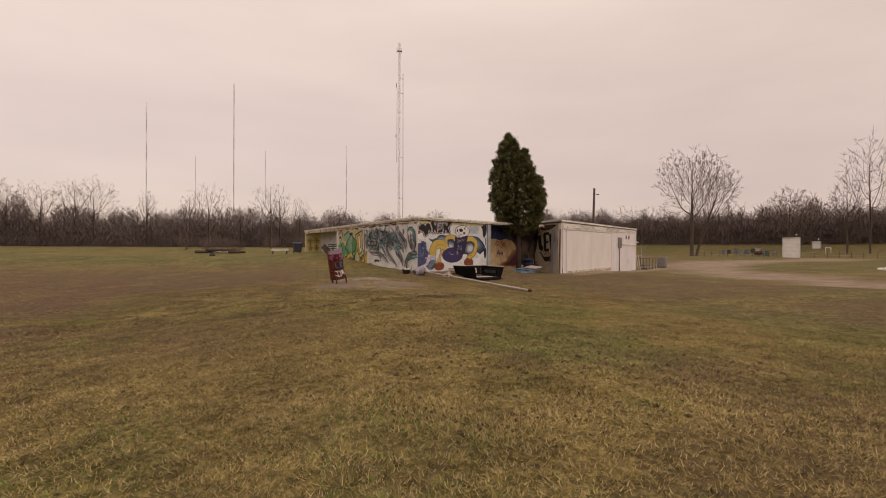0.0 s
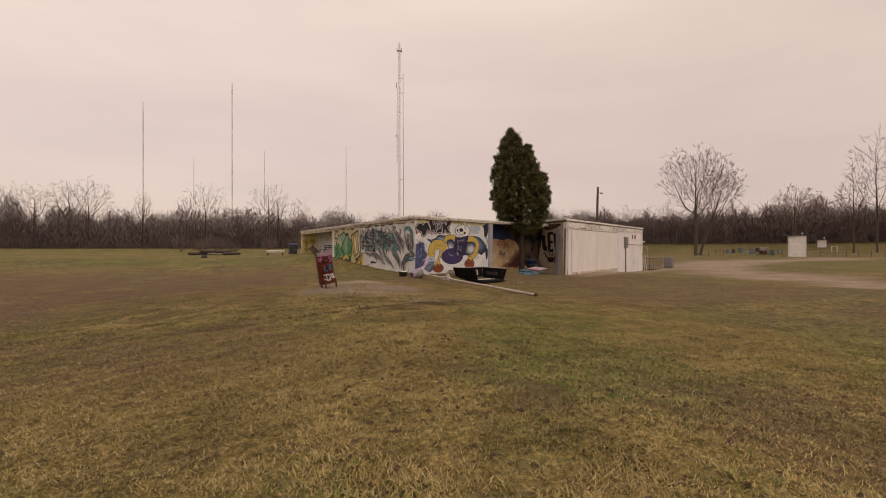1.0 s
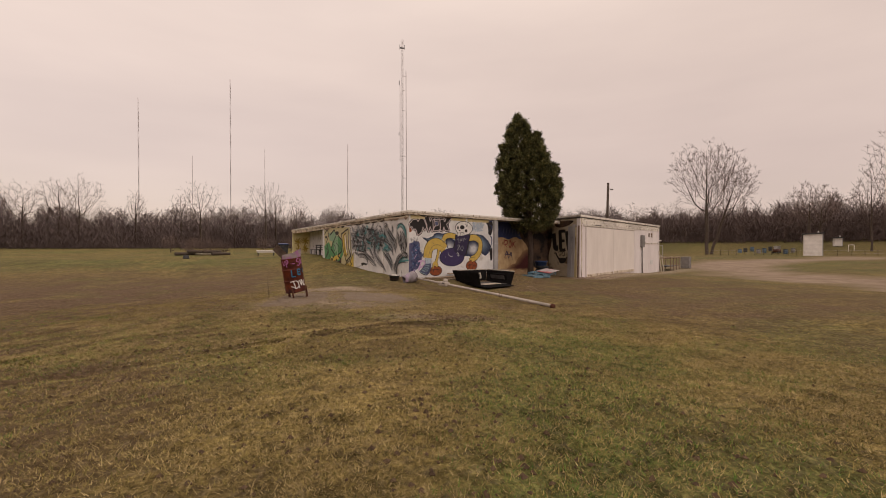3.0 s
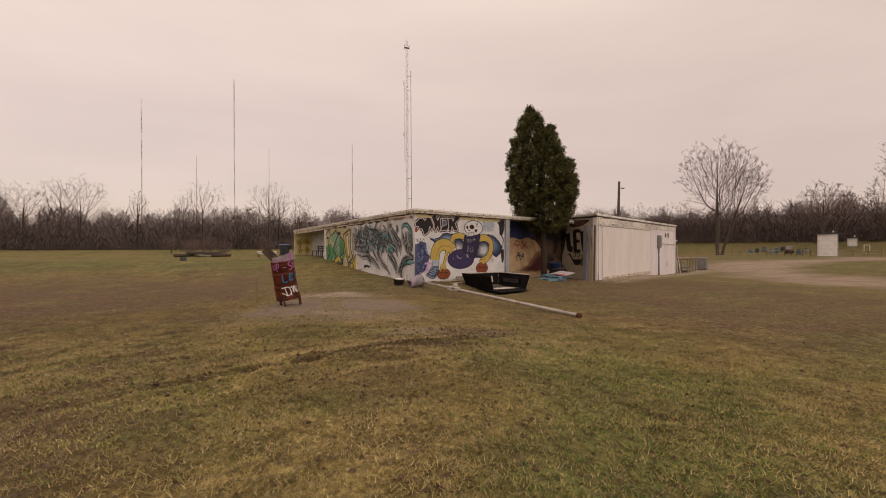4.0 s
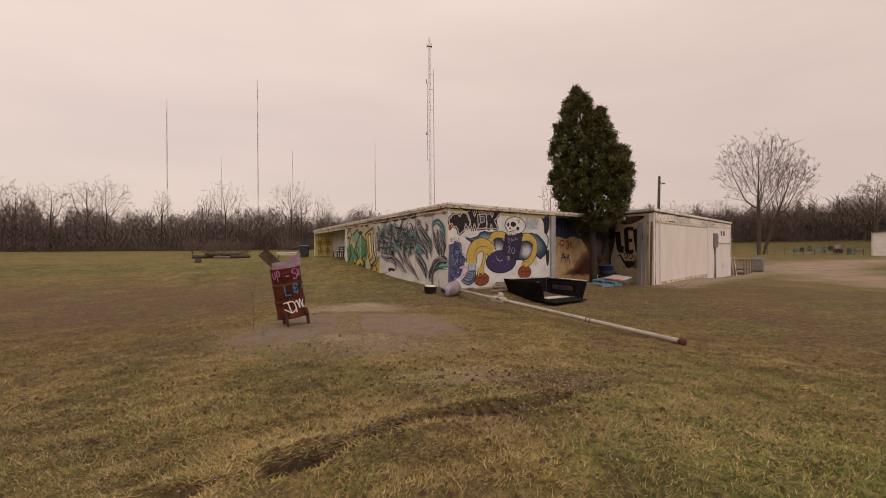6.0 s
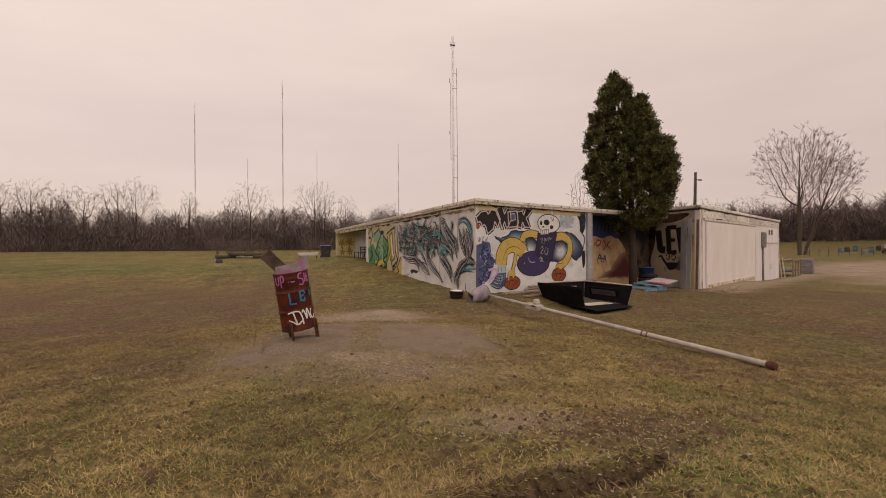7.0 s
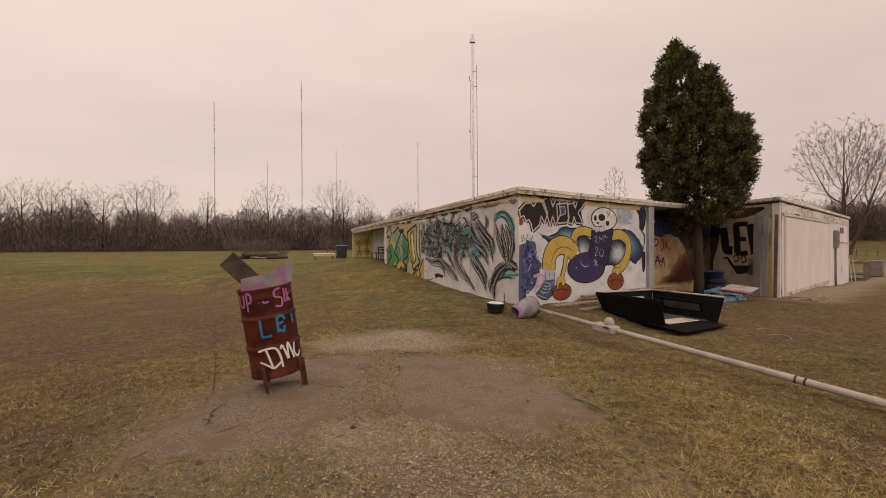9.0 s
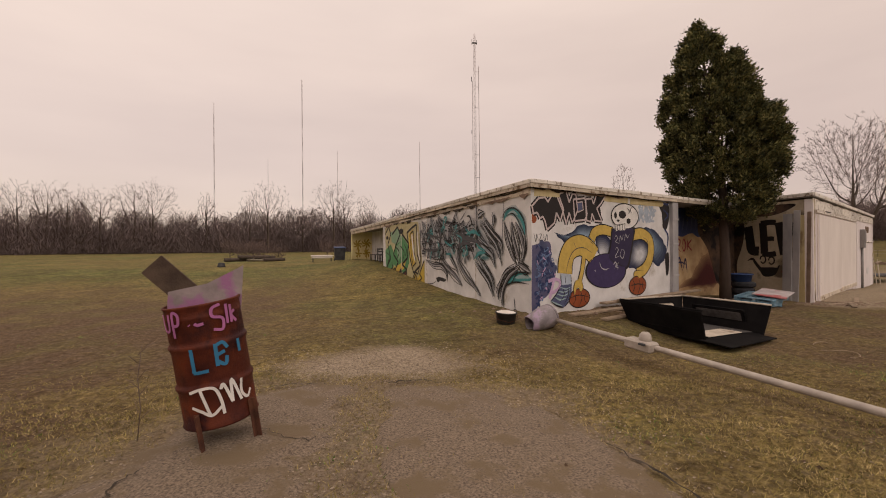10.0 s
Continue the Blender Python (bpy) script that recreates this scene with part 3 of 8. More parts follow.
ground = tagged(new("ground", me), "patchy brown and green winter lawn with worn soil", "lawn", kind="structure")


def grass_blades(name, count, lo, hi, mat, keep, label, size=(0.04, 0.10), lift=(0.05, 0.5), tuft=0):
    """Loose blades of grass over a stretch of the lawn, single or in tufts, as one object."""
    r = np.random.default_rng(hash_seed(name))
    x, y = r.uniform(lo[0], hi[0], count), r.uniform(lo[1], hi[1], count)
    ok = r.random(count) < keep(x, y)
    x, y = x[ok], y[ok]
    if tuft:
        s = np.repeat(r.uniform(0.02, 0.06, len(x)), tuft)
        x, y = np.repeat(x, tuft) + r.normal(0, 1, len(s)) * s, np.repeat(y, tuft) + r.normal(0, 1, len(s)) * s
    k = len(x)
    z = ground_z(x, y) + relief(x, y) - 0.012
    h, w = r.uniform(size[0], size[1], k), r.uniform(0.003, 0.0064, k)
    a = r.uniform(0, 2 * np.pi, k)
    up = h * r.uniform(lift[0], lift[1], k) ** 1.2 + 0.012
    flat = np.sqrt(np.maximum(h * h - up * up, 1e-5))
    b = a + np.pi / 2 + r.normal(0, 0.5, k)
    p0 = np.stack([x - w * np.cos(b), y - w * np.sin(b), z], -1)
    p1 = np.stack([x + w * np.cos(b), y + w * np.sin(b), z], -1)
    p2 = np.stack([x + np.cos(a) * flat, y + np.sin(a) * flat, z + up], -1)
    ob = soup(name, np.stack([p0, p1, p2], 1), mat)
    return tagged(ob, label, "grass", kind="stuff")


def hash_seed(text):
    return sum((k + 1) * ord(c) for k, c in enumerate(text)) % 100000


# ---- the building ----
def prism(outline, z0, z1, bm=None):
    bm = bm or bmesh.new()
    a = [bm.verts.new((p[0], p[1], z0)) for p in outline]
    b = [bm.verts.new((p[0], p[1], z1)) for p in outline]
    n = len(outline)
    for k in range(n):
        bm.faces.new((a[k], a[(k + 1) % n], b[(k + 1) % n], b[k]))
    bm.faces.new(list(reversed(a)))
    bm.faces.new(b)
    bmesh.ops.recalc_face_normals(bm, faces=bm.faces[:])
    return bm


def wall(name, frame_m, u0, u1, z0, z1, mat, label, thick=0.2, mitre=0.0):
    """A wall from u0 to u1 along its frame; its outer face lies on the frame's plane. mitre: how far the inner face starts behind the outer one."""
    bm = boxed((u1 - u0, thick, z1 - z0), ((u0 + u1) / 2, -thick / 2, (z0 + z1) / 2), bevel=0.006)
    for v in bm.verts:
        if v.co.x < u0 + 0.05:
            v.co.x -= mitre * v.co.y / thick
    ob = mesh_object(name, bm, mat)
    ob.matrix_world = frame_m
    return tagged(ob, label, "wall", kind="structure")


P_END = C0 + FRONT * FRONT_LEN
Q_IN = P_END - FRONT_OUT * 0.92
PORCH_L = 2.7
J_IN = A0 + LEFT * PORCH_L
L_END = C0 + LEFT * LEFT_LEN
A_END = A0 + ANNEX * ANNEX_LEN
B_END = L_END + FRONT * 11.5
F_PORCH = wall_frame(Q_IN, (J_IN - Q_IN).normalized(), Vector(((J_IN - Q_IN).normalized().y, -(J_IN - Q_IN).normalized().x, 0)))
F_SIDE = wall_frame(A0, LEFT, LEFT_OUT)
F_RETURN = wall_frame(P_END, -FRONT_OUT, FRONT)
L_REC = C0 + LEFT * 14.2
F_REC = wall_frame(L_REC - LEFT_OUT * 1.5, LEFT, LEFT_OUT)
F_RECEND = wall_frame(L_END, -LEFT_OUT, -LEFT)
WALL_TOP = ROOF - 0.17

wall_west = wall("wall_west", F_LEFT, 0, 14.2, -0.3, WALL_TOP, M_white_wall, "white painted block wall covered in graffiti", mitre=0.16)
wall_south = wall("wall_south", F_FRONT, 0.0, FRONT_LEN, -0.3, WALL_TOP, M_white_wall, "white painted wall with a large spray-painted mural", mitre=0.16)
wall("wall_return", F_RETURN, 0.0, 0.92, -0.3, WALL_TOP, M_white_wall, "short white return wall beside the porch")
wall_porch = wall("wall_porch", F_PORCH, 0.0, (J_IN - Q_IN).length, -0.3, WALL_TOP, M_porch_wall, "stained orange and red wall at the back of the porch")
wall_side = wall("wall_side", F_SIDE, 0.012, 9.0, -0.8, ANNEX_ROOF - 0.2, M_annex_side, "cream side wall with black graffiti letters")
wall_recess = wall("wall_recess", F_REC, 0.0, 10.43, -0.3, WALL_TOP, M_white_wall, "pale wall at the back of the open porch")
wall("wall_recess_return", wall_frame(L_REC, -LEFT_OUT, LEFT), 0.0, 1.5, -0.3, WALL_TOP, M_white_wall, "white wall end beside the open porch")
wall_recend = wall("wall_recess_end", F_RECEND, 0.0, 1.7, -0.3, WALL_TOP, M_yellow_wall, "yellow painted wall closing the open porch")
wall("wall_north", wall_frame(B_END, (L_END - B_END).normalized(), (LEFT)), 0, 9.8, -0.3, WALL_TOP, M_white_wall, "plain white back wall")
wall("wall_east", wall_frame(J_IN, (B_END - J_IN).normalized(), FRONT), 0.3, (B_END - J_IN).length, -0.3, WALL_TOP, M_white_wall, "plain white back wall of the main block")
wall_annex = wall("wall_annex", F_ANNEX, 0.0, ANNEX_LEN, -1.2, ANNEX_ROOF - 0.2, M_annex_wall, "white weathered front wall of the garage wing")
wall("wall_annex_east", wall_frame(A_END, LEFT, ANNEX), 0.21, 9.0, -1.2, ANNEX_ROOF - 0.2, M_annex_wall, "white end wall of the garage wing")
wall("wall_annex_north", wall_frame(A_END + LEFT * 9.0, -ANNEX, -ANNEX_OUT), 0, ANNEX_LEN, -1.2, ANNEX_ROOF - 0.2, M_annex_wall, "plain back wall of the garage wing")


def roof_part(name, outline, z1, over, mat, label):
    """A flat roof that overhangs the outline's walls."""
    c = sum((Vector(p[:2]).to_3d() for p in outline), Vector()) / len(outline)
    pts = []
    n = len(outline)
    for k in range(n):
        a, b, d = Vector(outline[k - 1][:2]), Vector(outline[k][:2]), Vector(outline[(k + 1) % n][:2])
        e1, e2 = (b - a).normalized(), (d - b).normalized()
        n1, n2 = Vector((e1.y, -e1.x)), Vector((e2.y, -e2.x))
        s = n1 + n2
        pts.append(b + s * (over / max(0.3, s.dot(n1))))
    ob = mesh_object(name, prism([(p.x, p.y) for p in pts], z1 - 0.15, z1 - 0.02), mat)
    return tagged(ob, label, "roof", kind="structure"), pts


roof_main, edge_main = roof_part("roof_main", [C0, A0 + LEFT * 1.73 - FRONT * 0.12, J_IN - FRONT * 0.2, B_END, L_END], ROOF, 0.10, M_roof, "flat grey felt roof of the main block")
roof_annex, edge_annex = roof_part("roof_annex", [A0, A_END, A_END + LEFT * 9, A0 + LEFT * 9], ANNEX_ROOF, 0.08, M_roof, "flat felt roof of the garage wing")


def edging(parent, a, b, z0, z1, out, thick, mat, name, step=2.4, ragged=0.0):
    """Boards nailed end to end along a roof edge from a to b."""
    a, b = Vector((*a[:2], 0)), Vector((*b[:2], 0))
    d = (b - a).normalized()
    length, u = (b - a).length, 0.0
    k = 0
    while u < length - 0.05:
        w = min(step * random.uniform(0.85, 1.15), length - u)
        if length - u - w < 0.5:
            w = length - u
        bm = boxed((w - 0.006, thick, z1 - z0), (0, 0, 0), bevel=0.006)
        for v in bm.verts:
            v.co.z += random.uniform(-ragged, ragged) * (1 if v.co.z < 0 else 0.15)
            v.co.y += random.uniform(-0.004, 0.004)
        ob = part(name, bm, mat, parent)
        m = wall_frame(a + d * (u + w / 2) + out * (thick / 2) + UP * ((z0 + z1) / 2), d, out)
        ob.matrix_world = m @ pose(0, 0, 0, random.uniform(-1.2, 1.2), random.uniform(-0.25, 0.25), 0)
        u += w
        k += 1


# thin drip edge, stained fascia and the rotten boards under it along the roof
M_stained = material("stained_fascia", (0.50, 0.42, 0.33), (0.66, 0.58, 0.47), 2.4, 0.9, bump=0.5, bscale=30, c3=(0.20, 0.13, 0.075), s3=3.2, cut3=0.53, vary=0.2)
for a, b, out in ((edge_main[0], edge_main[1], FRONT_OUT), (edge_main[4], edge_main[0], LEFT_OUT)):
    edging(roof_main, a, b, ROOF - 0.085, ROOF, out, 0.022, M_fascia, "drip_edge", 3.0, 0.006)
    edging(roof_main, a, b, ROOF - 0.165, ROOF - 0.088, out, 0.010, M_stained, "fascia_board", 2.2, 0.012)
edging(roof_main, C0 + LEFT * 14.2, C0, ROOF - 0.30, ROOF - 0.17, LEFT_OUT, 0.03, M_stained, "soffit_board", 1.6, 0.035)
edging(roof_main, L_END, L_REC, ROOF - 0.34, ROOF - 0.17, LEFT_OUT, 0.05, M_stained, "soffit_board", 2.8, 0.01)
edging(roof_annex, edge_annex[0], edge_annex[1], ANNEX_ROOF - 0.12, ANNEX_ROOF, ANNEX_OUT, 0.025, M_fascia, "drip_edge", 3.4, 0.006)
edging(roof_annex, edge_annex[3], edge_annex[0], ANNEX_ROOF - 0.12, ANNEX_ROOF, LEFT_OUT, 0.025, M_fascia, "drip_edge", 3.0, 0.004)
edging(roof_annex, A0, A_END, ANNEX_ROOF - 0.52, ANNEX_ROOF - 0.165, ANNEX_OUT, 0.03, M_fascia, "fascia_board", 2.9, 0.025)


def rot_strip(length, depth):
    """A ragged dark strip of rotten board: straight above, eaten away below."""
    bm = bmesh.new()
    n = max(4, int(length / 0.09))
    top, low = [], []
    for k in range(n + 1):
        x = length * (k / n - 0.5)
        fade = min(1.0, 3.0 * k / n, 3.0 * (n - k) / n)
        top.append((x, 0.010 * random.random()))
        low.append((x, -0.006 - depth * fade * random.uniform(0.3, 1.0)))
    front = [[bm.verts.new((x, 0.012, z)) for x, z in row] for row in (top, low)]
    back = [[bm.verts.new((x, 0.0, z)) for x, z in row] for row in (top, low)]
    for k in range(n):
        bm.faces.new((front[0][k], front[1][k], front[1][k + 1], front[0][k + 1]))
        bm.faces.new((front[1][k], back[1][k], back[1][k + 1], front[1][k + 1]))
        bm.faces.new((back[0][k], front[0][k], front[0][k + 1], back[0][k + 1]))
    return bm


# rotten gaps where the boards have come away
def rotten(parent, u0, u1, z, depth, out, gap, mats):
    u = u0
    while u < u1:
        w = min(random.uniform(0.35, 1.6), u1 - u)
        if w > 0.15:
            ob = part("rotten_gap", rot_strip(w, depth * random.uniform(0.5, 1.3)), random.choice(mats), parent)
            ob.matrix_basis = pose(u + w / 2, out, z + random.uniform(-0.012, 0.012), 0, random.uniform(-0.8, 0.8), 0)
        u += w + random.uniform(0.0, gap)


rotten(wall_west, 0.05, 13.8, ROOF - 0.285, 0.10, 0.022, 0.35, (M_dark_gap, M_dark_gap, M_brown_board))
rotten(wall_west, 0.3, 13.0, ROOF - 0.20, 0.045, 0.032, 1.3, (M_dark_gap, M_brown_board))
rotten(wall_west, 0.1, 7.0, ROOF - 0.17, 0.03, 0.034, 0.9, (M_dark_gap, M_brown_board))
for u, w in ((0.5, 0.8), (2.9, 1.3), (4.5, 1.6)):
    part("stained_strip", boxed((w, 0.010, 0.14), (u, 0.006, 2.96), bevel=0.003, jitter=0.014), M_yellow_board, wall_south)
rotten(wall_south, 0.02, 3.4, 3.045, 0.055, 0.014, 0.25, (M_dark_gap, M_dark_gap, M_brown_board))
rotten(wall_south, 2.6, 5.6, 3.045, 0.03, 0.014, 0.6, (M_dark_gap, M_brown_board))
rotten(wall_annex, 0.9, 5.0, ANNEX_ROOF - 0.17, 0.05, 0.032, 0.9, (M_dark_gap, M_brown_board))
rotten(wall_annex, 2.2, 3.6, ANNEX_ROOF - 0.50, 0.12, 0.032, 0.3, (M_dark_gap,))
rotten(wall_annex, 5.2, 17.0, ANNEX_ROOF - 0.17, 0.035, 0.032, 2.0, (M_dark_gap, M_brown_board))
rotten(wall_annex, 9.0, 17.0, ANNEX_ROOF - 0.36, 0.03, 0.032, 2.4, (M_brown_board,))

# corner post of grey metal at the porch
post = thing("corner_post", F_FRONT @ pose(FRONT_LEN - 0.13, 0.02, 0), "grey sheet-metal post at the porch corner", "post")
part("post_body", boxed((0.30, 0.10, 2.75), (0, 0.035, 1.65), bevel=0.008), M_grey_metal, post)
for z in (0.95, 1.85, 2.55):
    part("post_band", boxed((0.31, 0.016, 0.05), (0, 0.094, z), bevel=0.003), M_grey_metal, post)

# joints and conduit on the graffiti wall
for u in (2.85, 7.1, 10.6):
    part("wall_joint", boxed((0.035, 0.014, 2.6), (u, 0.007, 1.48), bevel=0.003), M_fascia, wall_west)
conduit = thing("wall_conduit", F_LEFT @ pose(2.75, 0.035, 0), "thin grey conduit running up the graffiti wall", "pipe")
part("conduit_pipe", tube([(0, 0, 2.0), (0, 0, 2.9)], 0.018), M_grey_metal, conduit)
part("conduit_clip", boxed((0.07, 0.02, 0.03), (0, -0.01, 2.4)), M_grey_metal, conduit)

# garage wing: the big door, battens, meter, conduit, vents
for k, (u0, u1) in enumerate(((0.80, 5.6), (5.61, 10.25))):
    door = thing("door_%d" % (k + 1), F_ANNEX @ pose((u0 + u1) / 2, 0.03, 0), "wide white painted sheet door, closed and stained", "door", kind="structure")
    part("door_leaf", boxed((u1 - u0, 0.045, 3.02), (0, 0.0, 1.32), bevel=0.008), M_door_panel, door)
    part("door_stile", boxed((0.05, 0.02, 3.02), ((u1 - u0) / 2 - 0.03, 0.034, 1.32) if k else (-(u1 - u0) / 2 + 0.03, 0.034, 1.32), bevel=0.004), M_annex_wall, door)
    part("kick_board", boxed((u1 - u0 - 0.2, 0.02, 0.16), (0, 0.034, -0.08), (0, 0.4, 0), bevel=0.004, jitter=0.006), M_stained, door)
    if not k:
        for z in (0.45, 2.2):
            part("hinge", boxed((0.16, 0.02, 0.05), (-(u1 - u0) / 2 + 0.08, 0.052, z), bevel=0.004), M_fascia, door)
part("door_batten", boxed((9.9, 0.06, 0.09), (5.45, 0.03, 2.93), bevel=0.008), M_fascia, wall_annex)
part("corner_board", boxed((0.16, 0.03, 3.5), (0.08, 0.016, 1.45), bevel=0.006), M_annex_wall, wall_annex)
part("corner_board", boxed((0.14, 0.03, 4.0), (ANNEX_LEN - 0.07, 0.016, 1.2), bevel=0.006), M_annex_wall, wall_annex)
meter = thing("meter_box", F_ANNEX @ pose(12.35, 0.0, 0), "grey electric meter box with its conduit on the white wall", "meter box")
part("meter_case", boxed((0.62, 0.18, 0.95), (0, 0.09, 2.1), bevel=0.02), M_grey_box, meter)
part("meter_cover", boxed((0.52, 0.03, 0.55), (0, 0.19, 2.22), bevel=0.012), M_grey_box, meter)
part("conduit_pipe", tube([(0.02, 0.06, 1.65), (0.02, 0.06, -0.6)], 0.05), M_grey_box, meter, "grey conduit pipe")
wall_pipe = thing("wall_pipe", F_ANNEX @ pose(12.7, 0.05, 1.95), "thin horizontal pipe along the white wall", "pipe")
part("pipe_run", tube([(0, 0, 0), (4.9, 0, 0)], 0.03), M_fascia, wall_pipe)
for x in (0.6, 2.4, 4.4):
    part("pipe_clip", boxed((0.04, 0.06, 0.09), (x, -0.01, 0)), M_grey_box, wall_pipe)
for u in (14.45, 15.25):
    vent = thing("wall_vent", F_ANNEX @ pose(u, 0, 2.62), "small brown vent cap in the white wall", "vent", "vents on the garage wall")
    part("vent_frame", boxed((0.24, 0.05, 0.34), (0, 0.025, 0), bevel=0.008), M_brown_board, vent)
    part("vent_slat", boxed((0.18, 0.02, 0.03), (0, 0.055, 0.05)), M_dark_gap, vent)
    part("vent_slat", boxed((0.18, 0.02, 0.03), (0, 0.055, -0.05)), M_dark_gap, vent)
part("patch_panel", boxed((0.8, 0.02, 0.35), (15.2, 0.011, 0.35), bevel=0.004), M_white_wall, wall_annex)

# sheets and boards leaning at the corner of the garage wing
for k, (u, w, h, mat, lean, label) in enumerate((
        (0.70, 0.30, 3.02, M_grey_metal, 2.5, "long grey sheet-metal strip leaning on the wall"),
        (0.46, 0.22, 3.12, M_grey_metal, 1.8, "narrow grey sheet-metal strip leaning on the wall"),
        (0.26, 0.17, 2.95, M_yellow_board, 1.2, "tall yellow stained board leaning on the wall"),
        (0.09, 0.12, 3.05, M_brown_board, 0.9, "narrow brown board leaning at the wall corner"))):
    z0 = gz(*(A0 + LEFT * u + LEFT_OUT * 0.25).xy)
    bm = boxed((w, 0.03, h), (0, 0, h / 2), bevel=0.006)
    ob = mesh_object("leaning_board", bm, mat)
    ob.matrix_world = F_SIDE @ pose(u, 0.03 + h * math.sin(radians(lean)), z0 - 0.01, lean, 0.6 * (-1) ** k, 0)
    tagged(ob, label, "board", "boards leaning at the corner")

# ---- murals and graffiti ----
def mural(name, frame_m, label, parts_list):
    ob = thing(name, frame_m, label, "graffiti")
    for pname, pieces, mat in parts_list:
        for bm in pieces:
            part(pname, bm, mat, ob)
    return ob


# dark mottle that puts roof and tree shade into the porch walls' colour
P_shade = material("porch_shade_mottle", (0.03, 0.02, 0.016), (0.15, 0.085, 0.05), 2.2, 0.95, bump=0.2, c3=(0.012, 0.010, 0.010), s3=1.1, cut3=0.5)
L1, L2, L3, L4, L5 = 0.003, 0.005, 0.007, 0.009, 0.011
# front wall: a round purple body with bent yellow limbs, drawn as plain shapes
# airbrushed clouds: bands of spray from dark rim to pale heart
def tones(a, b, n=9, power=1.0):
    return [paint("cloud_spray", tuple(p + (q - p) * (k / (n - 1)) ** power for p, q in zip(a, b))) for k in range(n)]


DARK_TO_PALE = tones((0.016, 0.022, 0.07), (0.60, 0.60, 0.62), 9, 1.7)
DARK_TO_BLUE = tones((0.018, 0.028, 0.07), (0.30, 0.40, 0.50), 9, 1.4)


def airbrush(outline, shades, seed, pull=(0.0, 0.0), shrink=0.085, rough=0.2):
    """Nested soft-edged bands; pull moves the heart off the middle."""
    pts0 = smoothed(list(outline) + [outline[0]], 4)[:-1]
    cu = sum(p[0] for p in pts0) / len(pts0)
    cv = sum(p[1] for p in pts0) / len(pts0)
    out = []
    for k, mat in enumerate(shades):
        f = 1.0 - shrink * k
        pts = []
        for p in pts0:
            g = f * (1 + rough * (1 - 0.06 * k) * noise.noise(Vector((p[0] * 4.5, p[1] * 4.5, seed * 3.7 + 0.16 * k))))
            pts.append((cu + pull[0] * k + (p[0] - cu) * g, cv + pull[1] * k + (p[1] - cv) * g))
        out.append(("cloud", shape_bm([pts], 0.0012 + 0.0003 * k, False), mat))
    return out


def scribble(seed, n, outline, size, width):
    """Short looping marks that fill an outline."""
    r = np.random.default_rng(seed)
    u0, u1 = min(p[0] for p in outline), max(p[0] for p in outline)
    v0, v1 = min(p[1] for p in outline), max(p[1] for p in outline)
    out = []
    while len(out) < n:
        u, v = r.uniform(u0, u1), r.uniform(v0, v1)
        inside = False
        for (a, b), (c, d) in zip(outline, outline[1:] + outline[:1]):
            if (b > v) != (d > v) and u < a + (c - a) * (v - b) / (d - b):
                inside = not inside
        if inside:
            q = [(u + size * r.uniform(-1, 1), v + size * r.uniform(-1, 1)) for _ in range(4)]
            out.append((q, width * r.uniform(0.6, 1.4), True))
    return out


limb_leg = [(1.07, 1.18), (1.11, 1.49), (1.28, 1.73), (1.62, 1.82), (1.95, 1.71), (2.15, 1.55)]
limb_arm = [(2.06, 1.96), (2.18, 2.13), (2.50, 2.20), (2.90, 2.14)]
limb_fore = [(1.76, 1.55), (1.70, 1.28), (1.59, 0.98)]
limb_right = [(3.82, 2.09), (4.22, 2.12), (4.56, 1.98), (4.66, 1.73), (4.57, 1.42), (4.32, 1.18), (3.99, 1.06)]
tag_block = [(0.14, 1.82), (0.52, 1.88), (0.61, 1.52), (0.74, 1.27), (0.69, 1.02), (0.49, 0.73), (0.28, 0.62), (0.12, 0.45)]
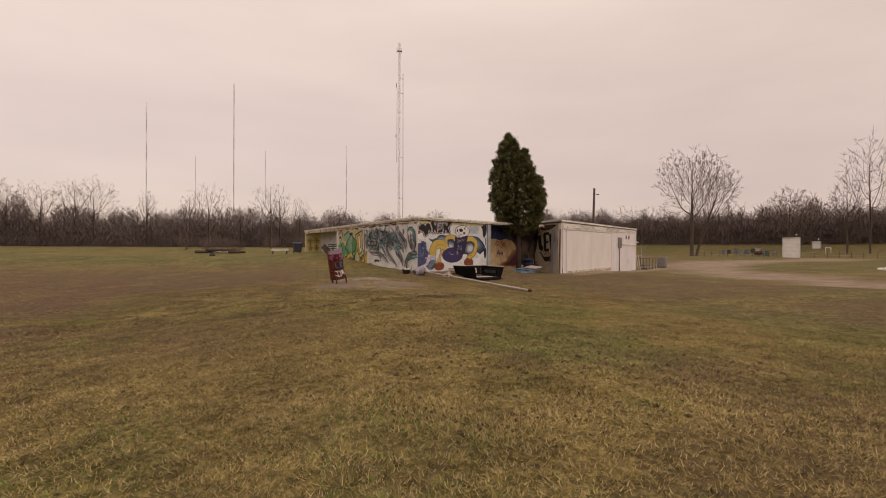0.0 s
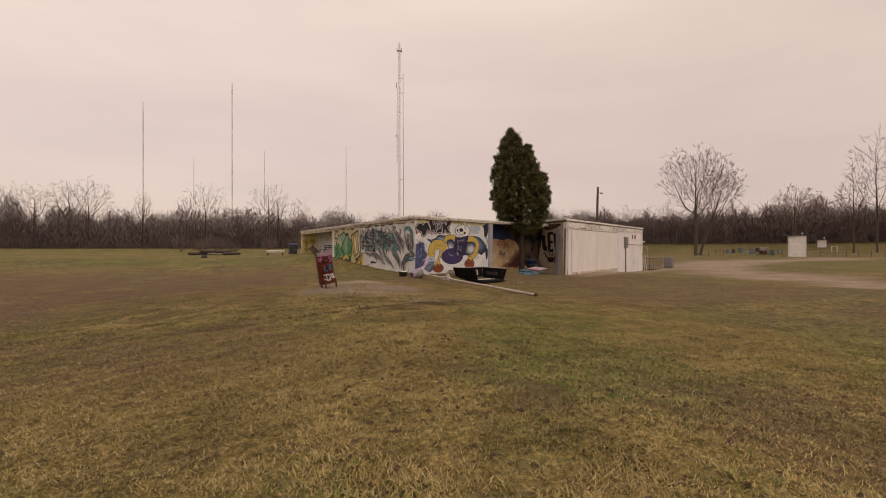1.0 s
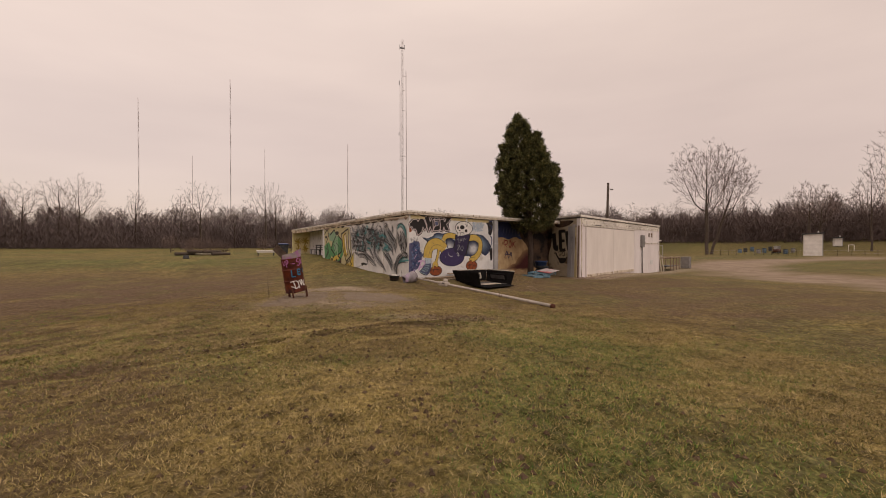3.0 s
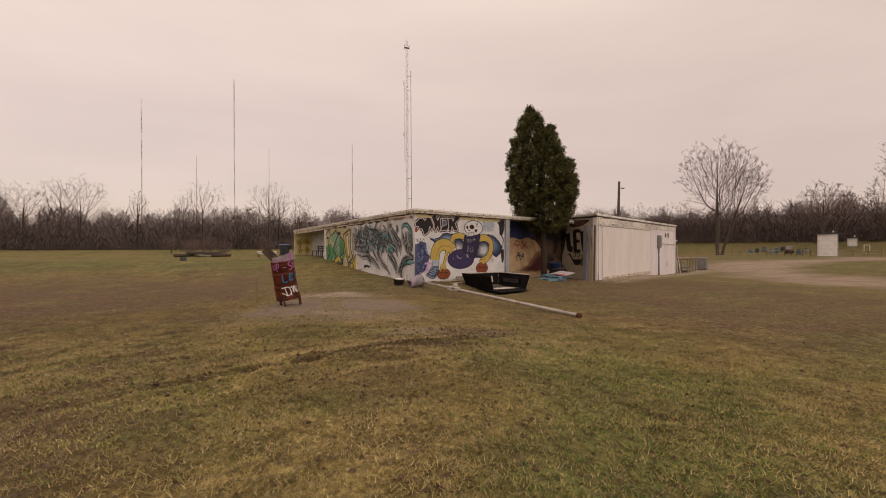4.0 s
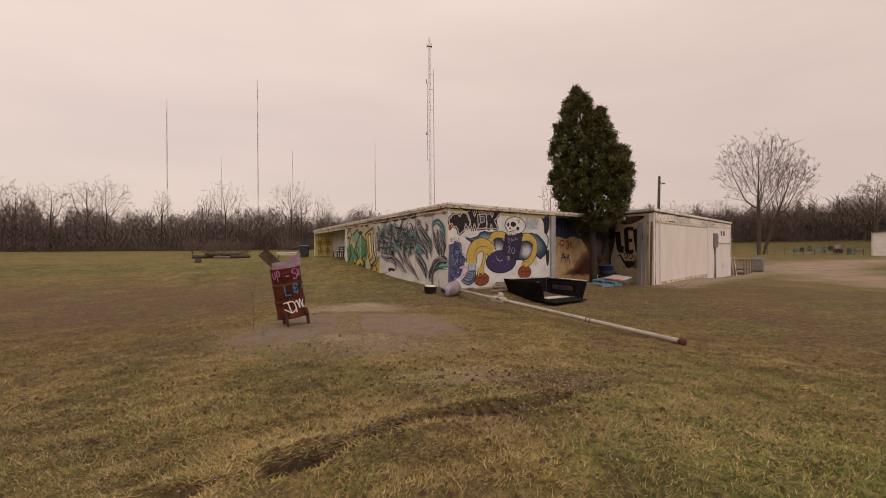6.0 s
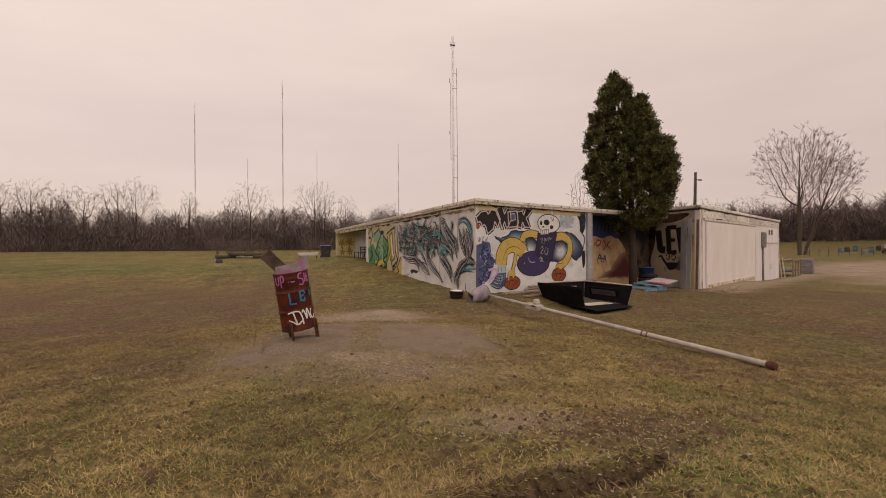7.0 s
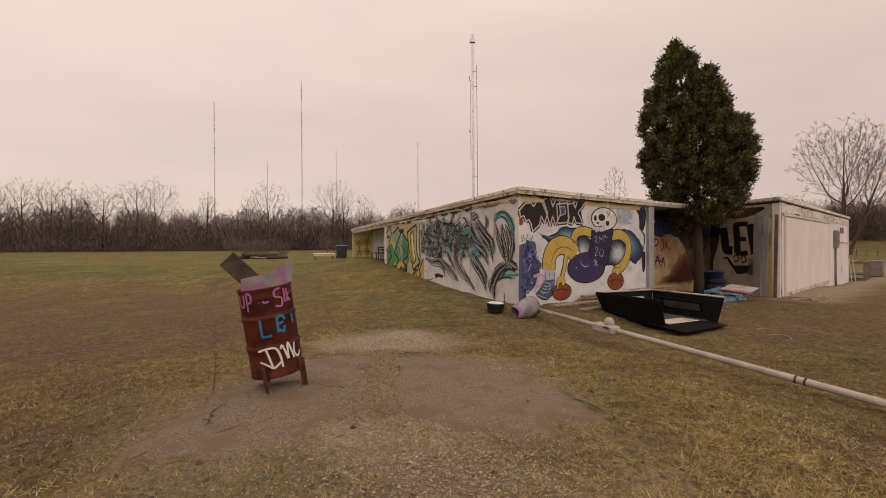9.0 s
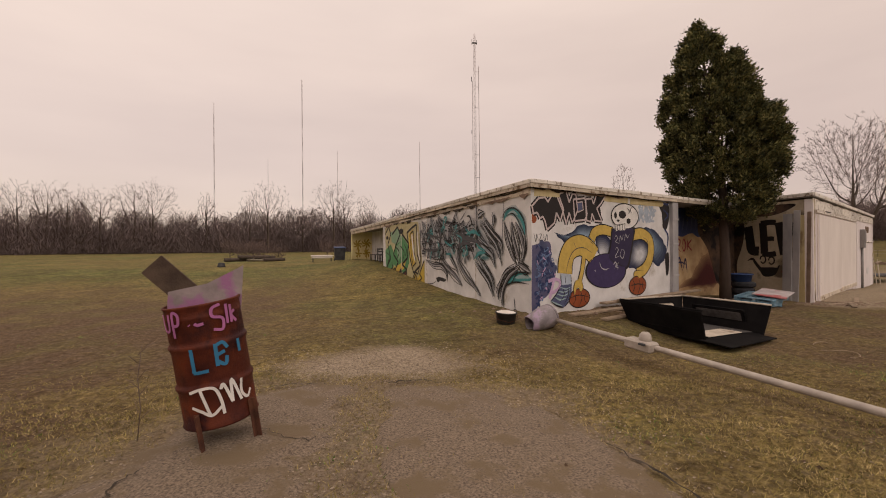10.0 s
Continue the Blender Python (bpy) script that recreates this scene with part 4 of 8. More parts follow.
mural("painted_mural", F_FRONT, "spray-painted mural of a round purple figure with yellow limbs", [
    *airbrush([(0.61, 2.12), (1.01, 2.04), (1.38, 2.16), (1.60, 2.31), (2.02, 2.30), (2.54, 2.29), (2.31, 2.18), (2.01, 2.03), (1.69, 2.00), (1.31, 1.96), (1.05, 1.89), (0.87, 2.00)], DARK_TO_BLUE, 1, (0.01, -0.012)),
    *airbrush([(2.20, 1.95), (2.39, 2.07), (2.70, 2.02), (2.89, 1.86), (2.89, 1.53), (2.57, 1.48), (2.31, 1.63)], DARK_TO_PALE, 4, (-0.01, -0.02)),
    *airbrush([(3.68, 1.86), (4.13, 1.99), (4.54, 1.86), (4.70, 1.55), (4.53, 1.29), (4.12, 1.15), (3.67, 1.24), (3.57, 1.51)], DARK_TO_PALE, 2, (0.0, 0.0)),
    *airbrush([(4.22, 2.21), (4.60, 2.29), (5.03, 2.10), (5.40, 1.80), (5.43, 1.52), (5.17, 1.28), (4.79, 1.31), (4.70, 1.60), (4.71, 1.86), (4.55, 2.06)], DARK_TO_BLUE[:8], 3, (-0.045, 0.02)),
    ("tag_ground", shape_bm([[(0.02, 1.82), (0.56, 1.90), (0.62, 1.52), (0.75, 1.27), (0.70, 1.02), (0.50, 0.73), (0.25, 0.61), (0.00, 0.38)]], 0.002), P_lslate),
    ("tag_ground", strokes_bm(scribble(7, 34, tag_block, 0.07, 0.10), L1), P_slate),
    ("tag_mark", strokes_bm(scribble(8, 70, tag_block, 0.07, 0.045), L2), P_navy),
    ("tag_mark", strokes_bm(scribble(9, 30, tag_block, 0.07, 0.026), L3), P_blue),
    ("tag_mark", strokes_bm(scribble(10, 8, tag_block, 0.06, 0.024), L4), P_lilac),
    ("small_tag", strokes_bm([([(0.07, 2.10), (0.13, 1.90), (0.16, 2.06), (0.21, 1.91)], 0.018, True), ([(0.22, 2.06), (0.31, 2.06), (0.25, 1.93), (0.34, 1.93)], 0.018, True), ([(0.37, 2.07), (0.41, 1.91), (0.48, 2.06), (0.51, 1.90)], 0.018, True)], L2), P_dgrey),
    ("limb_outline", strokes_bm([(limb_leg, 0.52, False), (limb_arm, 0.28, False), (limb_right, 0.34, False), (limb_fore, 0.17, False)], L3), P_black),
    ("yellow_limb", strokes_bm([(limb_leg, 0.47, False), (limb_arm, 0.23, False), (limb_right, 0.28, False), (limb_fore, 0.125, False)], L4), P_lyellow),
    ("limb_crease", strokes_bm([([(1.10, 1.18), (1.21, 1.49), (1.41, 1.71), (1.74, 1.76), (2.08, 1.63)], 0.022, True), ([(1.38, 1.90), (1.45, 1.77)], 0.015, True), ([(1.98, 1.93), (2.12, 1.84)], 0.015, True), ([(4.22, 2.04), (4.46, 1.94), (4.51, 1.73), (4.45, 1.47)], 0.018, True), ([(1.65, 1.50), (1.62, 1.24), (1.55, 1.02)], 0.012, True)], L5), P_dgrey),
    ("hand", shape_bm([[(1.45, 1.01), (1.66, 0.98), (1.70, 0.83), (1.62, 0.74), (1.54, 0.84), (1.45, 0.79), (1.40, 0.67), (1.35, 0.83)], [(3.85, 1.15), (4.21, 1.15), (4.26, 1.04), (4.11, 0.99), (3.88, 1.01), (3.80, 0.96)]], L5 + 0.001), P_lyellow),
    ("hand_line", strokes_bm([([(1.43, 1.01), (1.36, 0.83), (1.40, 0.67)], 0.02, True), ([(1.67, 0.98), (1.71, 0.82), (1.62, 0.73)], 0.02, True), ([(3.80, 0.96), (3.86, 1.13), (4.24, 1.15)], 0.02, True)], L5 + 0.002), P_black),
    ("sock", shape_bm([[(0.92, 1.18), (1.27, 1.15), (1.28, 0.93), (0.94, 0.92)]], L4, False), P_lblue),
    ("sock_line", strokes_bm([([(0.92, 1.18), (0.93, 1.04), (0.94, 0.92)], 0.022, True), ([(1.27, 1.15), (1.28, 1.03), (1.28, 0.92)], 0.022, True), ([(1.09, 1.13), (1.08, 0.94)], 0.014, True)], L5), P_black),
    ("shoe", shape_bm([[(0.57, 0.59), (0.74, 0.72), (0.91, 0.92), (1.30, 0.94), (1.29, 0.72), (1.13, 0.50), (1.00, 0.42), (0.77, 0.49)]], L4, False), P_slate),
    ("shoe_lace", strokes_bm([([(0.82, 0.80), (1.03, 0.76), (1.24, 0.81)], 0.03, True), ([(0.78, 0.74), (1.00, 0.68), (1.21, 0.73)], 0.03, True), ([(0.89, 0.88), (1.10, 0.83), (1.27, 0.87)], 0.03, True), ([(0.71, 0.68), (0.88, 0.60), (1.09, 0.62)], 0.04, True), ([(0.59, 0.59), (0.77, 0.52), (0.99, 0.45)], 0.03, True)], L5), P_lteal),
    ("shoe_line", strokes_bm([([(0.57, 0.59), (0.75, 0.72), (0.93, 0.93)], 0.03, True), ([(0.58, 0.58), (0.80, 0.47), (1.01, 0.41)], 0.035, True), ([(1.01, 0.41), (1.19, 0.55), (1.31, 0.73)], 0.03, True), ([(0.98, 0.87), (1.03, 0.70), (0.84, 0.50)], 0.022, True), ([(1.16, 0.91), (1.17, 0.69), (1.03, 0.48)], 0.022, True)], L5 + 0.002), P_black),
    ("ball", shape_bm([oval(1.58, 0.59, 0.38, 0.22), oval(4.00, 0.75, 0.40, 0.25)], L3), P_orange),
    ("ball_seam", strokes_bm([(oval(1.58, 0.59, 0.38, 0.22) + [oval(1.58, 0.59, 0.38, 0.22)[0]], 0.025, False), (oval(4.00, 0.75, 0.40, 0.25) + [oval(4.00, 0.75, 0.40, 0.25)[0]], 0.03, False), ([(1.21, 0.61), (1.57, 0.66), (1.96, 0.58)], 0.022, True), ([(1.58, 0.80), (1.67, 0.61), (1.56, 0.39)], 0.022, True), ([(1.33, 0.76), (1.44, 0.60), (1.35, 0.45)], 0.022, True), ([(1.84, 0.72), (1.75, 0.57), (1.86, 0.43)], 0.022, True), ([(3.61, 0.75), (4.00, 0.79), (4.40, 0.73)], 0.03, True), ([(4.02, 0.99), (4.11, 0.74), (3.98, 0.50)], 0.03, True), ([(3.74, 0.94), (3.86, 0.75), (3.75, 0.56)], 0.03, True), ([(4.28, 0.91), (4.22, 0.74), (4.31, 0.57)], 0.03, True)], L4), P_black),
    ("body_outline", shape_bm([oval(2.64, 1.19, 0.84, 0.43), [(2.84, 2.24), (3.35, 2.24), (3.87, 2.29), (3.82, 1.95), (3.73, 1.63), (3.54, 1.21), (3.00, 1.28), (2.67, 1.48), (2.79, 1.86)]], L4), P_black),
    ("round_body", shape_bm([oval(2.64, 1.19, 0.79, 0.41)], L5), P_purple),
    ("torso", shape_bm([[(2.90, 2.21), (3.35, 2.21), (3.79, 2.25), (3.75, 1.95), (3.66, 1.65), (3.48, 1.27), (3.02, 1.34), (2.74, 1.50), (2.84, 1.86)]], L5 + 0.002), P_dpurple),
    ("torso_edge", strokes_bm([([(2.77, 1.50), (3.00, 1.38), (3.33, 1.28)], 0.02, True)], L5 + 0.004), P_black),
    ("torso_scrawl", strokes_bm([([(2.97, 1.98), (3.03, 2.06), (3.10, 1.99), (3.01, 1.91), (3.16, 1.86)], 0.022, True), ([(3.18, 1.86), (3.21, 2.05), (3.29, 1.96), (3.35, 2.09)], 0.022, True), ([(3.38, 1.91), (3.45, 2.09), (3.53, 2.01), (3.62, 2.10)], 0.022, True), ([(2.98, 1.69), (3.06, 1.76), (3.12, 1.69), (2.99, 1.52), (3.17, 1.54)], 0.024, True), ([(3.27, 1.72), (3.20, 1.57), (3.32, 1.48), (3.39, 1.65), (3.29, 1.72)], 0.024, True), ([(2.91, 1.33), (3.00, 1.39), (3.10, 1.28)], 0.03, True), ([(2.97, 1.21), (3.02, 1.33), (3.08, 1.20)], 0.02, True), ([(3.13, 1.38), (3.02, 1.28), (3.15, 1.24)], 0.02, True)], L5 + 0.0045), P_lgrey),
    ("body_gleam", strokes_bm([([(2.35, 1.41), (2.41, 1.28), (2.57, 1.22), (2.72, 1.25)], 0.03, True), ([(2.14, 1.22), (2.19, 1.19)], 0.03, True)], L5 + 0.0045), P_lgrey),
    ("head_outline", shape_bm([oval(3.45, 2.56, 0.62, 0.34)], L4), P_black),
    ("round_head", shape_bm([oval(3.45, 2.56, 0.58, 0.31)], L5), P_white),
    ("head_base", shape_bm([[(2.95, 2.35), (3.45, 2.37), (3.45, 2.20), (3.00, 2.17)]], L5 + 0.002, False), P_white),
    ("head_mark", shape_bm([oval(3.32, 2.60, 0.16, 0.10), oval(3.02, 2.57, 0.06, 0.08), oval(3.13, 2.44, 0.06, 0.03), oval(3.59, 2.44, 0.09, 0.07)], L5 + 0.0035), P_black),
    ("head_mark", strokes_bm([([(2.99, 2.32), (3.02, 2.18)], 0.02, False), ([(3.08, 2.34), (3.11, 2.18)], 0.02, False), ([(3.19, 2.35), (3.21, 2.19)], 0.02, False), ([(3.31, 2.37), (3.32, 2.20)], 0.02, False), ([(3.42, 2.37), (3.42, 2.20)], 0.02, False), ([(2.95, 2.34), (3.18, 2.33), (3.45, 2.38)], 0.025, True), ([(3.53, 2.78), (3.63, 2.70), (3.59, 2.62)], 0.03, True), ([(3.75, 2.83), (3.68, 2.73), (3.74, 2.64)], 0.025, True), ([(3.50, 2.45), (3.69, 2.49)], 0.02, True)], L5 + 0.0045), P_black),
    ("mist", strokes_bm(scribble(14, 22, [(4.14, 2.77), (4.89, 2.75), (4.79, 2.49), (4.23, 2.52)], 0.16, 0.06), L1), P_lblue),
    ("corner_black", shape_bm([[(5.09, 2.89), (5.58, 2.99), (5.62, 2.57), (5.47, 2.26), (5.27, 2.34), (5.31, 2.61)], [(5.37, 1.54), (5.58, 1.59), (5.59, 1.10), (5.45, 0.97)]], L2), P_black),
    ("corner_black", strokes_bm([([(5.20, 3.03), (5.50, 2.97), (5.63, 3.03)], 0.06, True), ([(5.34, 2.29), (5.55, 2.08), (5.48, 1.64)], 0.07, True), ([(5.31, 2.82), (5.56, 2.67), (5.34, 2.50)], 0.05, True)], L3), P_navy),
    ("lilac_letter", strokes_bm([([(0.51, 1.03), (0.71, 1.07), (0.89, 1.01), (0.85, 0.86), (0.63, 0.77), (0.55, 0.79)], 0.075, False), ([(0.69, 1.04), (0.62, 0.85), (0.55, 0.65)], 0.075, False)], L5), P_lilac),
    ("rust_stain", shape_bm([[(0.02, 2.50), (0.16, 2.42), (0.13, 2.32), (0.03, 2.31)]], L1), P_orange),
])

# black block letters high on the front wall
lets = [
    [(0.02, 2.66), (0.23, 2.84), (0.43, 2.87), (0.52, 2.77), (0.64, 2.92), (0.88, 2.94), (1.04, 2.64), (0.93, 2.37), (0.80, 2.55), (0.73, 2.32), (0.49, 2.16), (0.42, 2.36), (0.35, 2.45), (0.26, 2.40), (0.18, 2.53), (0.06, 2.50)],
    [(0.81, 2.94), (1.13, 3.06), (1.24, 2.80), (1.35, 3.00), (1.48, 3.00), (1.54, 2.63), (1.34, 2.33), (1.23, 2.57), (1.13, 2.30), (1.02, 2.59)],
    [(1.39, 2.88), (1.81, 2.93), (1.89, 2.55), (1.80, 2.42), (1.43, 2.38)],
    [(1.84, 2.91), (2.07, 2.94), (2.14, 2.81), (2.31, 3.15), (2.71, 3.13), (2.41, 2.82), (2.26, 2.71), (2.47, 2.40), (2.18, 2.41), (2.08, 2.58), (2.03, 2.38), (1.86, 2.41)],
]
LETTER_RIM = [q + [q[0]] for q in lets]


def angular(points, width, off):
    """A stroke with sharp corners: each side a strip of its own."""
    return strokes_bm([([a, ((a[0] + b[0]) / 2, (a[1] + b[1]) / 2), b], width, False) for a, b in zip(points, points[1:])], off)


mural("painted_letters", F_FRONT, "black block letters with pale outlines sprayed on white", [
    *[("letter_outline", angular(q, 0.115, 0.004), P_black) for q in LETTER_RIM],
    *[("letter_halo", angular(q, 0.042, 0.0075), P_pinkwhite) for q in LETTER_RIM],
    *[("letter", shape_bm([q], 0.0065, False), P_black) for q in lets],
    ("letter_hole", angular([(1.51, 2.81), (1.71, 2.84), (1.74, 2.65), (1.54, 2.59), (1.51, 2.81)], 0.03, 0.011), P_pinkwhite),
    ("letter_hole", shape_bm([[(1.53, 2.80), (1.70, 2.83), (1.71, 2.66), (1.55, 2.61)]], 0.009, False), P_slate),
    ("red_scrawl", strokes_bm([([(0.64, 3.04), (0.74, 3.19), (0.80, 3.01)], 0.03, True), ([(0.58, 3.10), (0.88, 3.10)], 0.03, True), ([(0.92, 3.01), (1.33, 3.08), (1.46, 3.04)], 0.03, True), ([(2.21, 3.00), (2.18, 3.14), (2.33, 3.19), (2.71, 3.15)], 0.03, True)], 0.012), P_oxblood),
])


def blades(lines, width, off, fill):
    """Wildstyle blades: a tapered fill with two dark edges and a pale gleam."""
    body, edge, gleam = [], [], []
    for k, line in enumerate(lines):
        w = width * (0.75 + 0.5 * ((k * 7) % 5) / 4)
        body.append((line, w, True))
        p = [np.array(q) for q in line]
        side = []
        for j, q in enumerate(p):
            d = p[min(j + 1, len(p) - 1)] - p[max(j - 1, 0)]
            d = d / (np.linalg.norm(d) + 1e-9)
            side.append(np.array((-d[1], d[0])) * 0.5 * w * (0.35 if j in (0, len(p) - 1) else 1.0))
        edge.append(([tuple(q + s) for q, s in zip(p, side)], 0.028, True))
        edge.append(([tuple(q - s) for q, s in zip(p, side)], 0.04, True))
        edge.append(([tuple(q + 1.9 * s + 0.05 * np.array((math.sin(3 * j + k), math.cos(2 * j + k)))) for j, (q, s) in enumerate(zip(p, side))], 0.03, True))
        edge.append(([tuple(q - 2.1 * s + 0.06 * np.array((math.cos(2 * j + k), math.sin(3 * j + k)))) for j, (q, s) in enumerate(zip(p, side))], 0.035, True))
        gleam.append(([tuple(q + 0.3 * s) for q, s in zip(p, side)], 0.03, True))
    return [("blade_fill", strokes_bm(body, off), fill), ("blade_edge", strokes_bm(edge, off + 0.003), P_black), ("blade_gleam", strokes_bm(gleam, off + 0.006), P_lgrey)]


def haze(outline, tints, seed, off=0.0012):
    """Soft overspray: nested bands that fade into the wall."""
    return [("haze", bm, m) for _, bm, m in ((n, b, m) for n, b, m in airbrush(outline, tints, seed, (0, 0), 0.09, 0.25))]


WALL_TO_GREY = tones((0.56, 0.545, 0.54), (0.40, 0.42, 0.44), 5)
WALL_TO_TEAL = tones((0.52, 0.53, 0.52), (0.14, 0.33, 0.36), 6)
TANGLE = [(7.6, 2.45), (6.6, 2.62), (4.6, 2.5), (2.9, 2.45), (2.7, 1.7), (4.0, 1.55), (6.2, 1.45), (7.6, 1.6)]
mural("painted_wildstyle", F_LEFT, "grey and teal wildstyle lettering with black spikes on white", [
    *haze([(7.66, 2.76), (5.86, 2.82), (4.11, 2.55), (2.70, 2.60), (1.56, 2.11), (1.41, 1.62), (2.48, 1.46), (3.54, 1.44), (5.51, 1.46), (7.41, 1.50)], WALL_TO_GREY, 21),
    *haze([(3.52, 2.17), (3.10, 2.41), (2.46, 2.30), (2.28, 2.08), (2.72, 1.91), (3.31, 1.94)], WALL_TO_TEAL, 22),
    *haze([(2.99, 1.45), (2.66, 1.64), (2.12, 1.69), (1.84, 1.57), (2.24, 1.44)], WALL_TO_TEAL, 23),
    *haze([(4.53, 2.03), (4.12, 2.25), (3.52, 2.17), (3.53, 1.89), (4.13, 1.84)], WALL_TO_TEAL, 24),
    *blades([[(7.66, 2.80), (7.15, 2.44), (6.50, 2.14), (5.89, 1.85)], [(6.58, 2.94), (6.44, 2.62), (6.08, 2.26), (5.78, 2.05)], [(7.75, 2.32), (6.93, 2.22), (5.88, 2.05), (4.78, 1.94)], [(7.76, 1.98), (6.94, 1.86), (5.89, 1.82), (5.04, 1.91)], [(7.65, 1.68), (6.73, 1.58), (5.70, 1.62), (4.96, 1.78)]], 0.17, 0.005, P_bluegrey),
    *blades([[(7.18, 1.36), (6.31, 1.21), (5.52, 1.20), (5.05, 0.96), (5.02, 0.74)], [(5.86, 2.85), (5.30, 2.56), (4.27, 2.38), (3.38, 2.31)], [(5.86, 2.82), (5.58, 2.37), (5.69, 1.98), (5.90, 1.45)], [(5.63, 2.67), (4.77, 2.51), (3.81, 2.37), (2.97, 2.16)], [(5.41, 1.69), (5.37, 1.33), (4.80, 1.10), (4.28, 0.93), (3.77, 0.68)]], 0.12, 0.013, P_grey),
    *blades([[(4.10, 2.89), (4.30, 2.71), (4.60, 2.55)], [(4.78, 2.03), (4.12, 2.14), (3.52, 2.23), (2.84, 2.10)], [(5.51, 1.59), (5.13, 1.85), (4.45, 1.96), (3.67, 1.95)], [(4.79, 1.60), (4.46, 1.36), (4.05, 1.07)], [(4.12, 2.25), (4.03, 1.90), (4.11, 1.48), (3.55, 1.04), (2.93, 0.74), (2.50, 0.50)]], 0.10, 0.021, P_grey),
    *blades([[(3.98, 1.47), (3.82, 1.75), (3.39, 1.83), (2.98, 1.69), (2.91, 1.45)], [(3.52, 2.29), (2.97, 2.37), (2.71, 2.20), (2.85, 1.88), (3.25, 1.78)], [(2.83, 2.52), (2.71, 2.20), (2.47, 1.98), (2.00, 1.82)], [(2.85, 1.45), (2.48, 1.19), (2.02, 0.91), (1.74, 0.57)], [(2.70, 1.60), (2.22, 1.26), (1.88, 1.02), (1.69, 0.73)]], 0.10, 0.029, P_bluegrey),
    *blades([[(2.27, 2.62), (2.08, 2.38), (1.66, 2.11), (1.29, 1.88), (1.24, 1.61)], [(2.45, 2.50), (1.97, 2.12), (1.54, 1.82), (1.26, 1.35)], [(2.71, 1.99), (2.21, 1.77), (1.78, 1.57), (1.64, 1.30)], [(1.76, 2.67), (1.67, 2.46), (1.77, 2.25)], [(2.63, 2.60), (2.48, 2.65), (2.23, 2.71)]], 0.09, 0.037, P_bluegrey),
    ("tangle", strokes_bm(scribble(51, 46, TANGLE, 0.34, 0.05), 0.0435), P_black),
    ("tangle", strokes_bm(scribble(52, 34, TANGLE, 0.30, 0.05), 0.0442), P_lgrey),
    ("tangle", strokes_bm(scribble(53, 18, TANGLE, 0.26, 0.06), 0.0448), P_teal),
    ("tangle", strokes_bm(scribble(54, 26, TANGLE, 0.30, 0.045), 0.0454), P_dgrey),
    ("dark_knot", strokes_bm([([(4.28, 2.02), (3.52, 2.06), (2.84, 1.99), (2.35, 1.87)], 0.13, True), ([(4.13, 1.84), (3.53, 1.92), (2.85, 1.88)], 0.10, True), ([(4.52, 2.21), (3.81, 2.18), (3.24, 2.05)], 0.10, True), ([(7.40, 2.09), (6.50, 1.96), (5.50, 1.98)], 0.06, True), ([(7.52, 1.78), (6.61, 1.72), (5.50, 1.73)], 0.08, True), ([(6.93, 2.29), (6.08, 2.18), (5.13, 2.11)], 0.07, True)], 0.046), P_dgrey),
    ("teal_stroke", strokes_bm([([(3.38, 2.17), (2.84, 2.23), (2.46, 2.09)], 0.10, True), ([(2.85, 1.48), (2.53, 1.64), (2.12, 1.66)], 0.10, True), ([(2.72, 1.91), (2.47, 1.77), (2.11, 1.72)], 0.07, True), ([(4.12, 2.19), (3.74, 2.07), (3.82, 1.92)], 0.06, True)], 0.050), P_teal),
    ("pale_knot", strokes_bm([([(3.54, 1.46), (3.46, 1.63), (3.32, 1.73)], 0.07, True), ([(2.48, 1.48), (2.29, 1.59), (2.09, 1.56)], 0.05, True), ([(4.12, 2.11), (3.94, 2.01), (4.05, 1.90)], 0.04, True), ([(2.85, 1.77), (2.66, 1.69), (2.85, 1.61)], 0.04, True)], 0.052), P_lteal),
    ("stray_mark", shape_bm([[(6.12, 0.77), (5.76, 0.83), (5.16, 0.78), (5.34, 0.69), (5.68, 0.71), (5.92, 0.64)]], 0.004), P_black),
    ("stray_mark", strokes_bm([([(7.09, 0.53), (6.54, 0.55), (6.08, 0.67)], 0.03, True)], 0.004), P_black),
    ("grey_drip", strokes_bm([([(1.21, 2.94), (1.26, 2.48), (1.31, 2.00), (1.42, 1.62)], 0.035, True), ([(2.82, 2.96), (2.80, 2.74), (2.83, 2.52)], 0.12, True), ([(6.47, 3.03), (6.56, 2.90), (6.52, 2.69)], 0.05, True), ([(3.51, 2.83), (3.77, 2.67), (3.96, 2.60)], 0.06, True)], 0.004), P_grey),
    ("corner_spray", strokes_bm([([(0.76, 0.64), (0.73, 0.50), (0.71, 0.32)], 0.05, True), ([(0.58, 0.34), (0.71, 0.35), (0.84, 0.31)], 0.06, True)], 0.004), P_dgrey),
])
